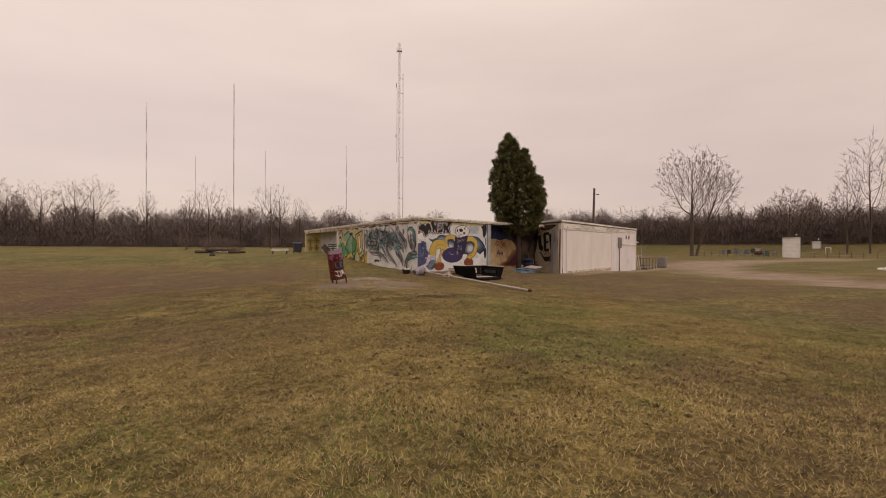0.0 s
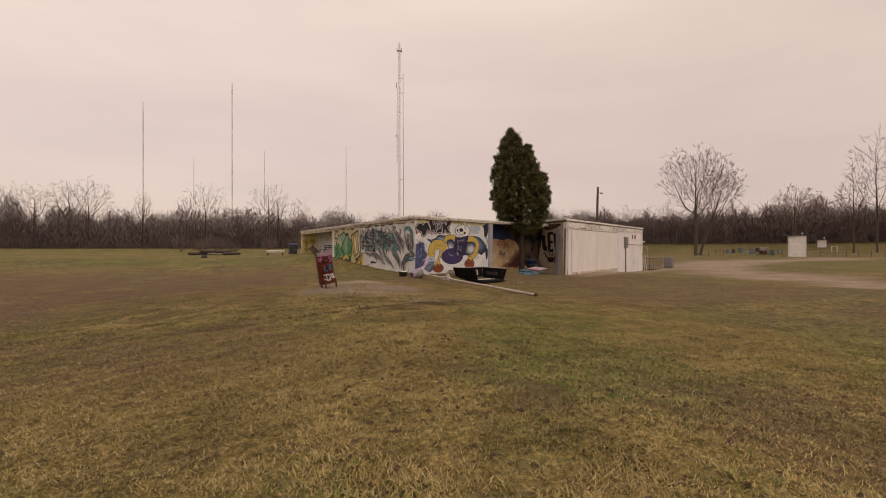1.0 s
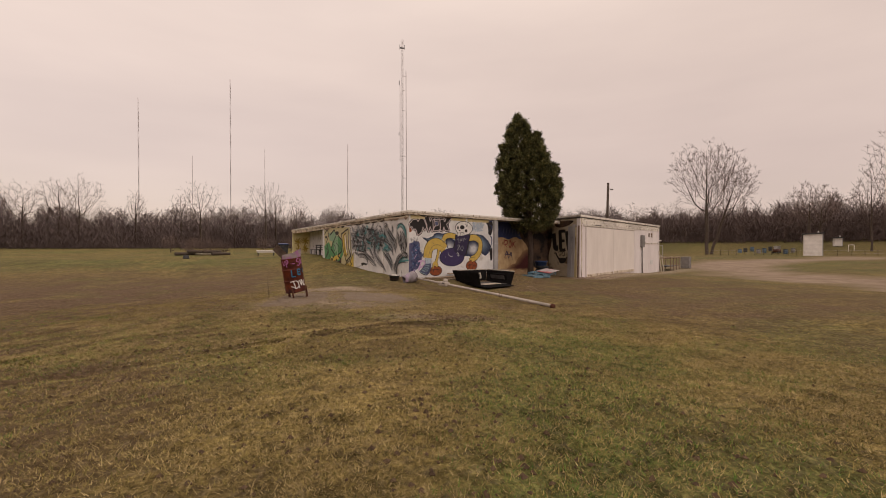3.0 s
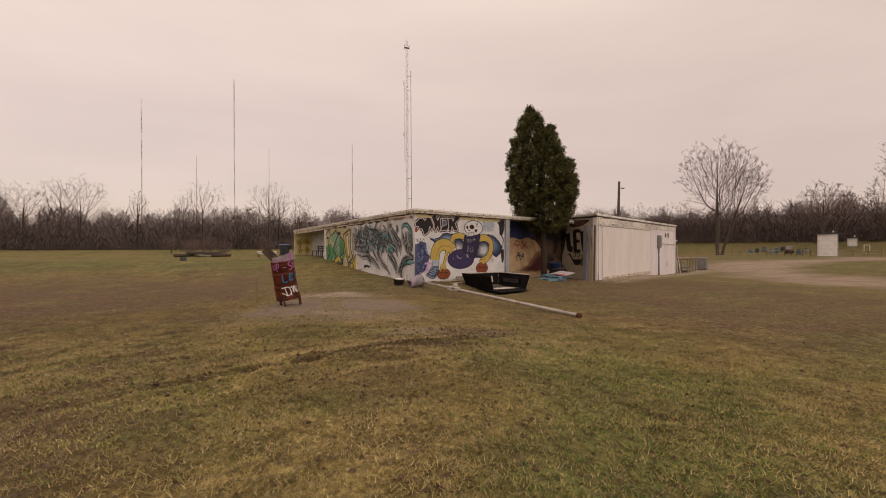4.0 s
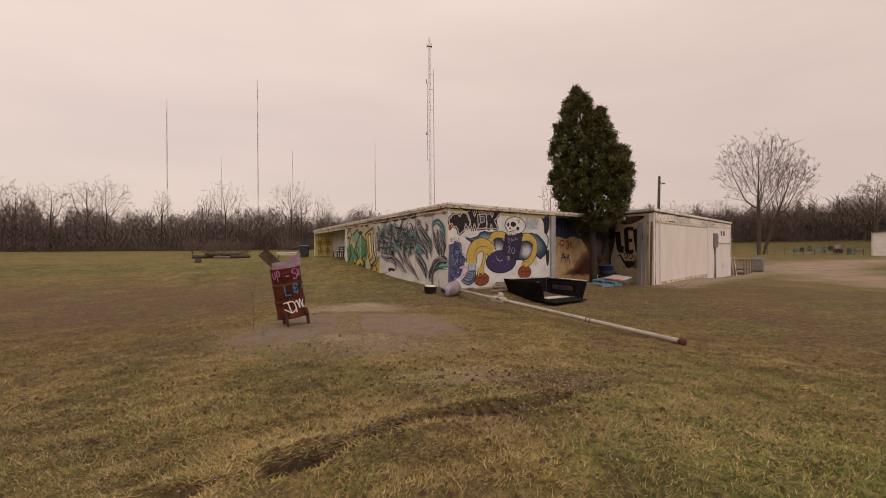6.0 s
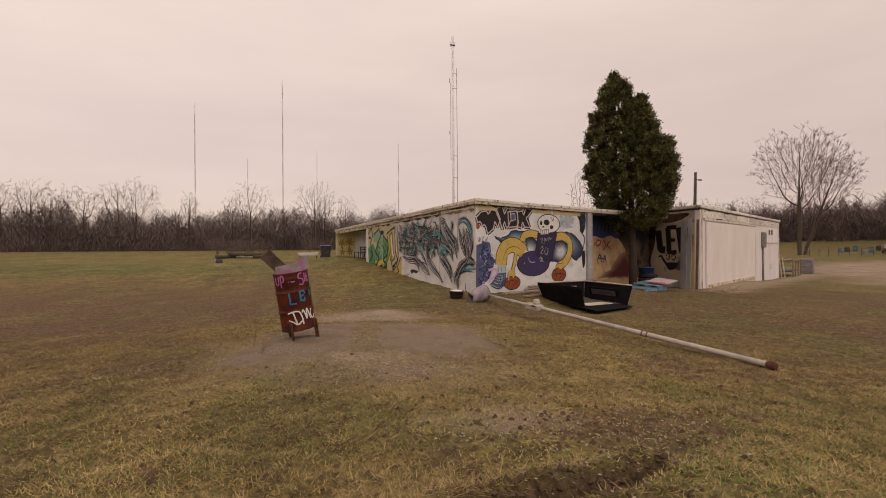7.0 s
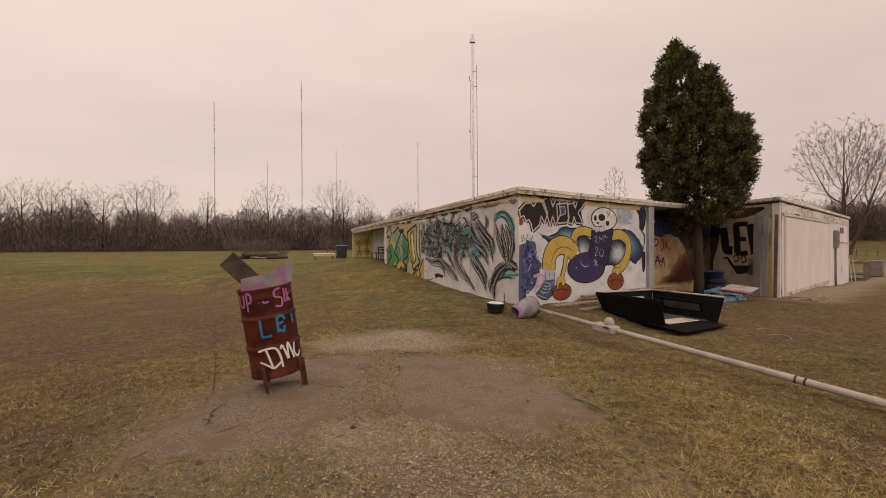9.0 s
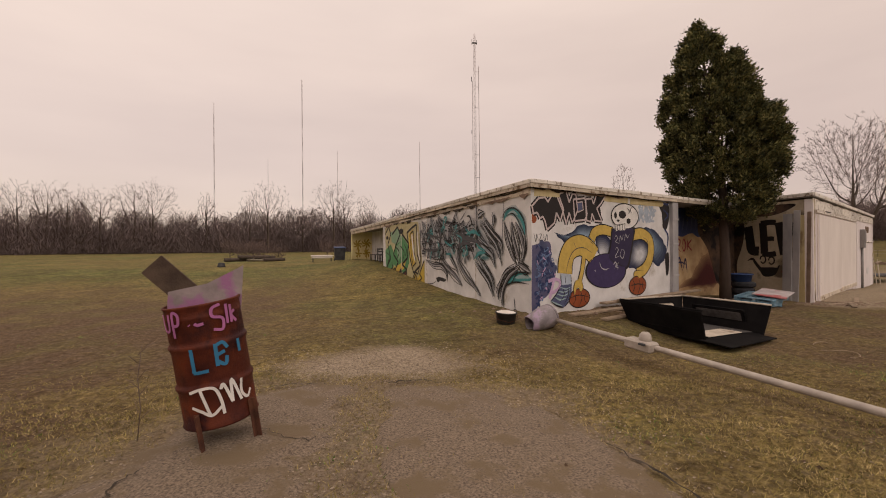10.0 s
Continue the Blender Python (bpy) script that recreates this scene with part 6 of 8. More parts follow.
# upturned black truck cap
def truck_cap(m):
    cap = thing("truck_cap", m, "black fibreglass pickup cap lying upside down on the grass", "truck cap")
    ln, w, h, fl, t = 1.95, 1.82, 0.56, 0.17, 0.03

    def panel(a, b, c, d, name, mat, inset_mat=None, holes=()):
        """A thick panel over four corners."""
        a, b, c, d = (Vector(q) for q in (a, b, c, d))
        nrm = (b - a).cross(d - a).normalized() * t
        bm = bmesh.new()
        lo = [bm.verts.new(q) for q in (a, b, c, d)]
        hi = [bm.verts.new(q + nrm) for q in (a, b, c, d)]
        for k in range(4):
            bm.faces.new((lo[k], lo[(k + 1) % 4], hi[(k + 1) % 4], hi[k]))
        bm.faces.new(list(reversed(lo)))
        bm.faces.new(hi)
        bmesh.ops.recalc_face_normals(bm, faces=bm.faces[:])
        bmesh.ops.bevel(bm, geom=bm.edges[:], offset=0.008, segments=1, affect="EDGES")
        return part(name, bm, mat, cap)

    b0 = [(-ln / 2 + fl, -w / 2 + fl, 0), (ln / 2 - 0.04, -w / 2 + fl, 0), (ln / 2 - 0.04, w / 2 - fl, 0), (-ln / 2 + fl, w / 2 - fl, 0)]
    t0 = [(-ln / 2, -w / 2, h), (ln / 2, -w / 2, h), (ln / 2, w / 2, h), (-ln / 2, w / 2, h)]
    panel(*b0, "cap_roof", M_black_plastic)
    panel(b0[0], b0[1], t0[1], t0[0], "side_panel", M_black_plastic)
    panel(b0[3], b0[0], t0[0], t0[3], "front_panel", M_black_plastic)
    panel(b0[2], b0[3], t0[3], t0[2], "side_panel", M_black_plastic)
    for (a, b), mat in (((t0[0], t0[1]), M_black_plastic), ((t0[2], t0[3]), M_cream_trim), ((t0[3], t0[0]), M_cream_trim)):
        part("rim", tube([Vector(a) + UP * 0.01, Vector(b) + UP * 0.01], 0.020, 8), mat, cap, "worn cream rim" if mat is M_cream_trim else "scuffed black rim")
    end_frame = part("window_frame", boxed((0.025, 1.0, 0.26), (-ln / 2 + 0.5 * fl + 0.045, 0, h * 0.55), (0, -16, 0), bevel=0.03), M_cream_trim, cap, "cream window frame")
    part("window_pane", boxed((0.03, 0.9, 0.19), (-ln / 2 + 0.5 * fl + 0.05, 0, h * 0.55), (0, -16, 0), bevel=0.02), M_liner, end_frame)
    part("liner", boxed((ln - 2 * fl - 0.1, w - 2 * fl - 0.1, 0.012), (0, 0, 0.045)), M_liner, cap)
    for y, s in ((-w / 2 + 0.5 * fl, -1), (w / 2 - 0.5 * fl, 1)):
        fr = part("window_frame", boxed((1.15, 0.025, 0.30), (0, y - s * 0.045, h * 0.52), (s * 16, 0, 0), bevel=0.03), M_black_plastic, cap)
        part("window_pane", boxed((1.02, 0.03, 0.20), (0, y - s * 0.049, h * 0.52), (s * 16, 0, 0), bevel=0.02), M_liner, fr)
    part("pale_strip", boxed((0.42, 0.95, 0.015), (ln / 2 - 0.36, -0.12, 0.065), (0, 0, 4), bevel=0.004), M_cream_trim, cap)
    part("rear_flap", boxed((0.55, 1.5, 0.02), (ln / 2 + 0.08, -0.1, 0.02), (0, 4, 8), bevel=0.006), M_black_plastic, cap)
    return cap


cx, cy = 10.92, 24.55
truck_cap(pose(cx, cy, gz(cx, cy) + 0.03, 0, 0, -76))

# boards along the foot of the mural wall
for k, (u0, u1, out, z, w, h, rz) in enumerate(((0.75, 5.1, 0.50, 0.02, 0.20, 0.05, 2.0), (1.0, 5.6, 0.95, 0.02, 0.16, 0.05, -2.5), (2.2, 5.9, 0.22, 0.12, 0.18, 0.05, 1.0), (2.6, 6.6, 0.36, 0.18, 0.20, 0.045, -1.0))):
    mid = C0 + FRONT * ((u0 + u1) / 2) + FRONT_OUT * out
    bm = boxed((u1 - u0, w, h), (0, 0, h / 2), bevel=0.008)
    ob = mesh_object("timber_plank", bm, M_bare_wood)
    ob.matrix_world = F_FRONT @ pose((u0 + u1) / 2, out, gz(mid.x, mid.y) - 0.01 + z, 0, 0, rz)
    tagged(ob, "long weathered timber plank lying beside the wall", "plank", "planks at the wall")
for k, (u, o, rz, le) in enumerate(((0.2, 0.7, 20, 1.5), (-0.2, 1.0, -12, 1.1), (0.7, 0.5, 60, 0.8), (1.7, 0.9, -5, 1.8))):
    mid = A0 + ANNEX * u + ANNEX_OUT * o
    ob = mesh_object("timber_plank", boxed((le, 0.12, 0.035), (0, 0, 0.018), bevel=0.006), M_bare_wood)
    ob.matrix_world = F_ANNEX @ pose(u, o, gz(mid.x, mid.y) + 0.012 * (k % 2), 0, 0, rz)
    tagged(ob, "short weathered board on the ground at the corner", "plank", "boards at the corner")


# pallets with a scuffed panel on top
def pallet(m, label):
    ob = thing("pallet", m, label, "pallet", "pallets by the porch")
    for y in (-0.45, 0.0, 0.45):
        part("bearer", boxed((1.2, 0.09, 0.09), (0, y, 0.067), bevel=0.006), M_pallet, ob)
    for k in range(6):
        part("slat", boxed((0.11, 1.0, 0.02), (-0.53 + 0.212 * k, 0, 0.124), (0, 0, random.uniform(-1, 1)), bevel=0.003), M_pallet, ob)
    for k in range(3):
        part("slat", boxed((0.11, 1.0, 0.02), (-0.53 + 0.53 * k, 0, 0.011), bevel=0.003), M_pallet, ob)
    return ob


zp = gz(15.3, 27.6)
pallet(pose(15.05, 27.65, zp, 0, 0, 20), "blue painted wooden pallet on the ground")
pallet(pose(15.55, 27.85, zp + 0.137, 4, -3, 30), "blue wooden pallet stacked askew on another")
panel_ob = mesh_object("scuffed_panel", boxed((1.1, 0.78, 0.03), (0, 0, 0), bevel=0.006), M_panel_white)
panel_ob.matrix_world = pose(15.85, 27.75, zp + 0.335, 6, -5, 34)
tagged(panel_ob, "white panel with red scuffs lying on the pallets", "panel")


def tyre(m):
    ob = thing("tyre", m, "old black car tyre lying flat on the porch", "tyre", "tyres on the porch")
    prof = [(0.19, 0.02), (0.26, 0.0), (0.33, 0.02), (0.355, 0.06), (0.355, 0.14), (0.33, 0.18), (0.26, 0.20), (0.19, 0.18), (0.18, 0.10), (0.19, 0.02)]
    part("tyre_body", lathe(prof, 28, caps=False), M_tyre, ob)
    for k in range(18):
        a = 360 * k / 18
        part("tread_block", boxed((0.012, 0.07, 0.09), (0.357 * math.cos(radians(a)), 0.357 * math.sin(radians(a)), 0.10), (0, 0, a), bevel=0.003), M_tyre, ob)
    return ob


tx, ty = 16.55, 29.75
for k in range(3):
    tyre(pose(tx + 0.03 * k, ty - 0.02 * k, gz(tx, ty) + 0.2 * k, 0, 0, 15 * k))
tub = thing("plastic_tub", pose(tx, ty, gz(tx, ty) + 0.6), "dark blue plastic tub resting on the tyres", "tub")
part("tub_body", lathe([(0.27, 0.0), (0.30, 0.01), (0.34, 0.22), (0.36, 0.225), (0.36, 0.25), (0.33, 0.25), (0.28, 0.03)], 28), M_blue_lid, tub)
part("tub_rim", lathe([(0.35, 0.225), (0.372, 0.23), (0.372, 0.255), (0.35, 0.26)], 28, caps=False), M_blue_lid, tub)

# rubble scattered on the worn ground by the porch
tri = []
r_ = np.random.default_rng(5)


def pebbles(name, places, size, mat, label, squash=0.6, seed=1):
    """Small angular stones, as one object."""
    r = np.random.default_rng(seed)
    base = np.array([(1, 0, 0), (0, 1, 0), (-1, 0, 0), (0, -1, 0), (0, 0, 1), (0, 0, -1)], float)
    fs = np.array([(0, 1, 4), (1, 2, 4), (2, 3, 4), (3, 0, 4), (1, 0, 5), (2, 1, 5), (3, 2, 5), (0, 3, 5)])
    n = len(places)
    s = r.uniform(size[0], size[1], (n, 1, 1)) * r.uniform(0.6, 1.3, (n, 6, 3))
    v = base[None] * s
    v[:, :, 2] *= squash
    a = r.uniform(0, 6.28, n)
    c, sn = np.cos(a)[:, None], np.sin(a)[:, None]
    x, y = v[:, :, 0] * c - v[:, :, 1] * sn, v[:, :, 0] * sn + v[:, :, 1] * c
    v = np.stack([x, y, v[:, :, 2]], -1) + places[:, None, :]
    me = bpy.data.meshes.new(name)
    verts = v.reshape(-1, 3)
    faces = (fs[None] + 6 * np.arange(n)[:, None, None]).reshape(-1, 3)
    me.from_pydata(verts.tolist(), [], faces.tolist())
    me.materials.append(mat)
    return tagged(new(name, me), label, "gravel", kind="stuff")


def scattered(n, cx, cy, sx, sy, seed):
    r = np.random.default_rng(seed)
    x, y = cx + sx * r.normal(size=n), cy + sy * r.normal(size=n)
    return np.stack([x, y, ground_z(x, y) + relief(x, y) + 0.004], -1)


pebbles("gravel", np.concatenate([scattered(2600, 4.8, 22.4, 0.85, 0.42, 1), scattered(650, 5.2, 17.9, 0.6, 0.4, 2), scattered(500, 6.5, 20.6, 0.6, 0.9, 3), scattered(500, 4.6, 20.8, 1.3, 0.9, 4)]), (0.005, 0.015), M_stone, "pale loose gravel on the worn ground", seed=2)
rub = np.concatenate([scattered(260, 14.5, 29.2, 1.6, 0.4, 7), scattered(160, 19.3, 28.9, 0.8, 0.35, 8), scattered(200, 10.6, 26.2, 1.6, 0.35, 9)])
pebbles("rubble", rub, (0.02, 0.07), M_brown_board, "brown rubble and leaf litter on bare ground", 0.6, 5)


# clods along the open stretches of the rut, loose stones and litter on the lawn
def along(lines, n, spread, seed):
    r = np.random.default_rng(seed)
    out = []
    for _ in range(n):
        g = lines[r.integers(len(lines))]
        k = r.integers(len(g) - 1)
        t = r.random()
        out.append((g[k][0] * (1 - t) + g[k + 1][0] * t + r.normal(0, spread), g[k][1] * (1 - t) + g[k + 1][1] * t + r.normal(0, spread)))
    x, y = np.array(out).T
    return np.stack([x, y, ground_z(x, y) + relief(x, y) + 0.008], -1)


pebbles("soil_clods", np.concatenate([along(GASHES, 520, 0.09, 5), along(GASHES[3:], 260, 0.12, 6), scattered(260, 6.6, 15.8, 0.9, 0.35, 80), scattered(1200, 4.6, 14.8, 3.0, 1.8, 81), scattered(160, -2.4, 13.7, 0.5, 0.2, 82), scattered(700, 5.0, 8.6, 1.6, 1.8, 83)]), (0.008, 0.034), M_clod, "dark clods of soil along the wheel rut", 0.8, 8)
pebbles("lawn_stones", np.concatenate([scattered(170, 5.6, 16.6, 2.2, 1.3, 71), along([RUT[2:]], 420, 0.30, 72), scattered(500, 6.6, 15.7, 0.8, 0.3, 76), scattered(260, 8.9, 18.3, 0.4, 0.7, 77), scattered(300, 5.8, 16.3, 0.5, 0.25, 78), scattered(650, 4.95, 18.3, 0.45, 0.4, 79)]), (0.005, 0.018), M_stone, "small pale stones lying in the worn grass", 0.6, 9)
pebbles("pad_grit", np.concatenate([scattered(700, 4.9, 22.1, 0.75, 0.45, 73), scattered(2600, 4.7, 19.2, 1.2, 1.1, 74), scattered(1500, 4.9, 17.9, 0.55, 0.4, 75)]), (0.004, 0.014), M_stone, "loose pale grit over the broken asphalt", 0.6, 10)


# broken asphalt pads, laid over the soil
def pad(name, outline, seed, label):
    r = np.random.default_rng(seed)
    pts = smoothed(list(outline) + [outline[0]], 12)[:-1]
    pts = [np.array(p) + r.normal(0, 0.03, 2) + 0.16 * np.array((noise.noise(Vector((p[0] * 3.1, p[1] * 3.1, seed))), noise.noise(Vector((p[0] * 3.1, p[1] * 3.1, seed + 9))))) for p in pts]
    bm = bmesh.new()
    f = bm.faces.new([bm.verts.new((p[0], p[1], 0)) for p in pts])
    bmesh.ops.triangulate(bm, faces=[f])
    for _ in range(3):
        long = [e for e in bm.edges if e.calc_length() > 0.35]
        if long:
            bmesh.ops.subdivide_edges(bm, edges=long, cuts=1)
            bmesh.ops.triangulate(bm, faces=bm.faces[:])
    edge = {v for e in bm.edges if e.is_boundary for v in e.verts}
    for v in bm.verts:
        v.co.z = gz(v.co.x, v.co.y) + float(relief(np.array(v.co.x), np.array(v.co.y))) + (-0.010 if v in edge else 0.022)
    bmesh.ops.recalc_face_normals(bm, faces=bm.faces[:])
    for f in bm.faces:
        f.smooth = True
        if f.normal.z < 0:
            f.normal_flip()
    ob = mesh_object(name, bm, M_asphalt)
    return tagged(ob, label, "asphalt pad", kind="structure")


pad("asphalt_pad", [(2.55, 18.6), (2.75, 19.5), (2.95, 20.2), (3.25, 21.1), (3.9, 21.5), (4.4, 21.35), (4.5, 20.6), (4.25, 19.6), (4.2, 18.9), (3.4, 18.4)], 3, "cracked grey asphalt pad under the burn barrel")
pad("asphalt_pad", [(4.8, 21.2), (5.4, 21.3), (6.05, 21.0), (6.45, 20.3), (6.75, 19.4), (6.6, 18.7), (5.6, 18.5), (4.9, 18.8), (4.75, 19.7)], 4, "worn grey asphalt pad breaking up into the grass")


def crack(points, width, seed):
    """A jagged open crack in the asphalt, lying just proud of it."""
    r = np.random.default_rng(seed)
    line = smoothed(points, 9)
    rows = []
    for k, p in enumerate(line):
        d = line[min(k + 1, len(line) - 1)] - line[max(k - 1, 0)]
        nrm = np.array((-d[1], d[0])) / (np.linalg.norm(d) + 1e-9)
        mid = p + nrm * r.normal(0, 0.02)
        w = 0.5 * width * r.uniform(0.3, 1.2) * math.sin(math.pi * (k + 0.4) / (len(line) - 0.2)) ** 0.5
        rows.append([(q[0], q[1], gz(q[0], q[1]) + float(relief(np.array(q[0]), np.array(q[1]))) + 0.034) for q in (mid + nrm * w, mid - nrm * w)])
    bm = bmesh.new()
    v = [[bm.verts.new(q) for q in row] for row in rows]
    for a, b in zip(v, v[1:]):
        bm.faces.new((a[0], a[1], b[1], b[0]))
    return tagged(mesh_object("asphalt_crack", bm, M_crack), "dark open crack across the old asphalt", "crack", kind="structure")


crack([(3.10, 19.58), (3.05, 19.33), (3.13, 19.02)], 0.022, 1)
crack([(3.75, 20.1), (4.1, 19.9), (4.4, 19.82)], 0.012, 2)
crack([(3.35, 21.3), (3.75, 21.42), (4.15, 21.38)], 0.03, 3)
crack([(4.75, 21.3), (5.1, 21.38), (5.5, 21.3)], 0.03, 4)
crack([(6.55, 19.6), (6.75, 19.0), (6.7, 18.5)], 0.03, 5)
# a dead weed beside the drum and a loop of old wire in the grass
bm = tube([(0, 0, -0.02), (0.02, 0.01, 0.25), (-0.01, 0.03, 0.5), (0.03, 0.02, 0.78)], [0.005, 0.004, 0.003, 0.002], 6)
for k in range(9):
    z = 0.14 + 0.07 * k
    a = 2.4 * k
    tube([(0, 0.02, z), (0.07 * math.cos(a), 0.02 + 0.07 * math.sin(a), z + 0.07), (0.12 * math.cos(a), 0.02 + 0.12 * math.sin(a), z + 0.10)], [0.003, 0.002, 0.0012], 4, bm)
weed = mesh_object("dead_weed", bm, M_twig)
weed.matrix_world = pose(2.72, 20.3, gz(2.72, 20.3))
tagged(weed, "dry brown weed stalk standing beside the burn barrel", "weed")
loop = smoothed([(12.65, 23.3, 0), (12.2, 23.15, 0), (12.1, 22.75, 0), (12.35, 22.5, 0), (11.95, 22.3, 0)], 8)
wire = mesh_object("loose_wire", tube([(p[0], p[1], gz(p[0], p[1]) + 0.03 + 0.03 * math.sin(0.4 * k)) for k, p in enumerate(loop)], 0.006, 6), M_bare_wood)
tagged(wire, "pale loop of old wire lying in the grass", "wire")

# ---- far side of the building ----
bn = thing("bench", F_REC @ pose(2.5, 1.05, gz(4.2, 42.0) - 0.02, 0, 0, 0), "dark slatted bench in the open porch", "bench")
for z in (0.42, 0.60, 0.75):
    part("back_slat", boxed((4.2, 0.04, 0.09), (0, -0.2, z), bevel=0.006), M_dark, bn)
for y in (-0.1, 0.05, 0.2):
    part("seat_slat", boxed((4.2, 0.11, 0.035), (0, y, 0.42), bevel=0.006), M_dark, bn)
for x in (-1.9, -0.65, 0.65, 1.9):
    for y in (-0.2, 0.22):
        part("leg", boxed((0.06, 0.06, 0.44 if y > 0 else 0.8), (x, y, 0.22 if y > 0 else 0.40), bevel=0.006), M_dark, bn)

binx, biny = 1.55, 48.2
wb = thing("rubbish_bin", pose(binx, biny, gz(binx, biny), 0, 0, 12), "black wheeled rubbish bin with a blue lid beside the yellow wall", "bin")
bm = boxed((0.75, 0.7, 0.85), (0, 0, 0.47), bevel=0.03)
for v in bm.verts:
    if v.co.z < 0.4:
        v.co.x *= 0.85
        v.co.y *= 0.85
part("bin_body", bm, M_dark, wb)
part("bin_lid", boxed((0.8, 0.76, 0.06), (0, 0, 0.93), (5, 0, 0), bevel=0.02), M_blue_lid, wb)
for s in (-1, 1):
    part("wheel", tube([(s * 0.3, 0.28, 0.09), (s * 0.36, 0.28, 0.09)], 0.09, 14), M_tyre, wb)

tbx, tby = -0.3, 52.8
tb = thing("white_table", pose(tbx, tby, gz(tbx, tby), 0, 0, 8), "low white-topped table on dark legs in the field", "table")
part("table_top", boxed((1.75, 0.8, 0.10), (0, 0, 0.52), bevel=0.03), M_bucket_top, tb)
part("table_skirt", boxed((1.6, 0.7, 0.14), (0, 0, 0.40), bevel=0.02), M_shed, tb)
for x in (-0.7, 0.7):
    for y in (-0.28, 0.28):
        part("leg", boxed((0.07, 0.07, 0.36), (x, y, 0.18), bevel=0.008), M_dark, tb)

sx, sy = -5.4, 45.5
st = mesh_object("tree_stump", lathe([(0.26, -0.03), (0.22, 0.08), (0.19, 0.22), (0.17, 0.26), (0.02, 0.27)], 14), M_dark)
st.matrix_world = pose(sx, sy, gz(sx, sy))
tagged(st, "small dark stump in the open field", "stump")
for k in range(5):
    x, y = -8.2 + 0.75 * k + random.uniform(-0.2, 0.2), 57.5 + random.uniform(-0.6, 0.6)
    lg = mesh_object("log", tube([(-0.9, 0, 0.16), (0, 0.04, 0.17), (0.9, 0, 0.16)], [0.17, 0.16, 0.13], 10), M_bark if k != 2 else M_cream_trim)
    lg.matrix_world = pose(x, y, gz(x, y) + (0.22 if k % 2 else 0), 0, 0, random.uniform(-40, 40))
    tagged(lg, "cut log lying in a brush pile" if k != 2 else "pale peeled log in a brush pile", "log", "logs in the brush pile")


# ---- yard to the east ----
def rack(x, y, rz):
    z = gz(x, y)
    ob = thing("steel_rack", pose(x, y, z, 0, 0, rz), "dark weathered frame rack standing beside the garage wing", "rack")
    for a in (-1.7, -0.6, 0.6, 1.7):
        for b in (-0.6, 0.6):
            part("post", boxed((0.08, 0.08, 1.2), (a, b, 0.6), bevel=0.01), M_brown_board, ob)
    for b in (-0.6, 0, 0.6):
        part("rail", boxed((3.6, 0.07, 0.09), (0, b, 1.22), bevel=0.01), M_bare_wood, ob)
    for a in (-1.7, 0, 1.7):
        part("cross_rail", boxed((0.07, 1.3, 0.07), (a, 0, 1.14), bevel=0.01), M_brown_board, ob)
    part("lower_shelf", boxed((3.4, 1.1, 0.06), (0, 0, 0.4), bevel=0.01), M_dark, ob)
    return ob


rack(36.3, 41.2, 34)
cage = thing("wire_cage", pose(37.4, 44.6, gz(37.4, 44.6), 0, 0, 20), "thin wire-mesh cage frame behind the rack", "cage")
for a in (-1.3, 1.3):
    for b in (-0.5, 0.5):
        part("post", boxed((0.04, 0.04, 2.3), (a, b, 1.15)), M_grey_metal, cage)
for z in (1.3, 2.3):
    for b in (-0.5, 0.5):
        part("rail", boxed((2.6, 0.035, 0.035), (0, b, z)), M_grey_metal, cage)
for k in range(9):
    part("wire", tube([(-1.3 + 0.325 * k, 0.5, 1.3), (-1.3 + 0.325 * k, 0.5, 2.3)], 0.007, 5), M_grey_metal, cage)
crate = thing("grey_crate", pose(40.2, 43.0, gz(40.2, 43.0), 0, 0, 34), "grey weathered crate beside the rack", "crate")
cbody = part("crate_body", boxed((0.85, 0.8, 1.15), (0, 0, 0.58), bevel=0.03), M_grey_box, crate)
for z in (0.2, 0.6, 1.0):
    part("crate_band", boxed((0.89, 0.84, 0.06), (0, 0, z), bevel=0.01), M_grey_box, cbody)
awn = thing("wall_awning", F_ANNEX @ pose(ANNEX_LEN + 0.75, -0.9, 2.2), "small white awning on the end of the garage wing", "awning")
part("awning_sheet", boxed((1.6, 1.5, 0.08), (0, 0, 0.05), (0, 3, 0), bevel=0.01), M_shed, awn)
part("awning_bracket", boxed((1.3, 0.05, 0.05), (-0.1, 0.6, -0.02)), M_grey_metal, awn)
for k, (u, o, h, ry) in enumerate(((ANNEX_LEN + 0.25, 0.15, 1.9, 10), (ANNEX_LEN + 0.5, 0.3, 1.5, 16))):
    q = A0 + ANNEX * u + ANNEX_OUT * o
    ob = mesh_object("leaning_board", boxed((0.22, 0.03, h), (0, 0, h / 2), bevel=0.006), M_cream_trim)
    ob.matrix_world = F_ANNEX @ pose(u, o, gz(q.x, q.y), 4, -ry, 0)
    tagged(ob, "pale board leaning on the end of the garage wing", "board", "boards at the garage end")


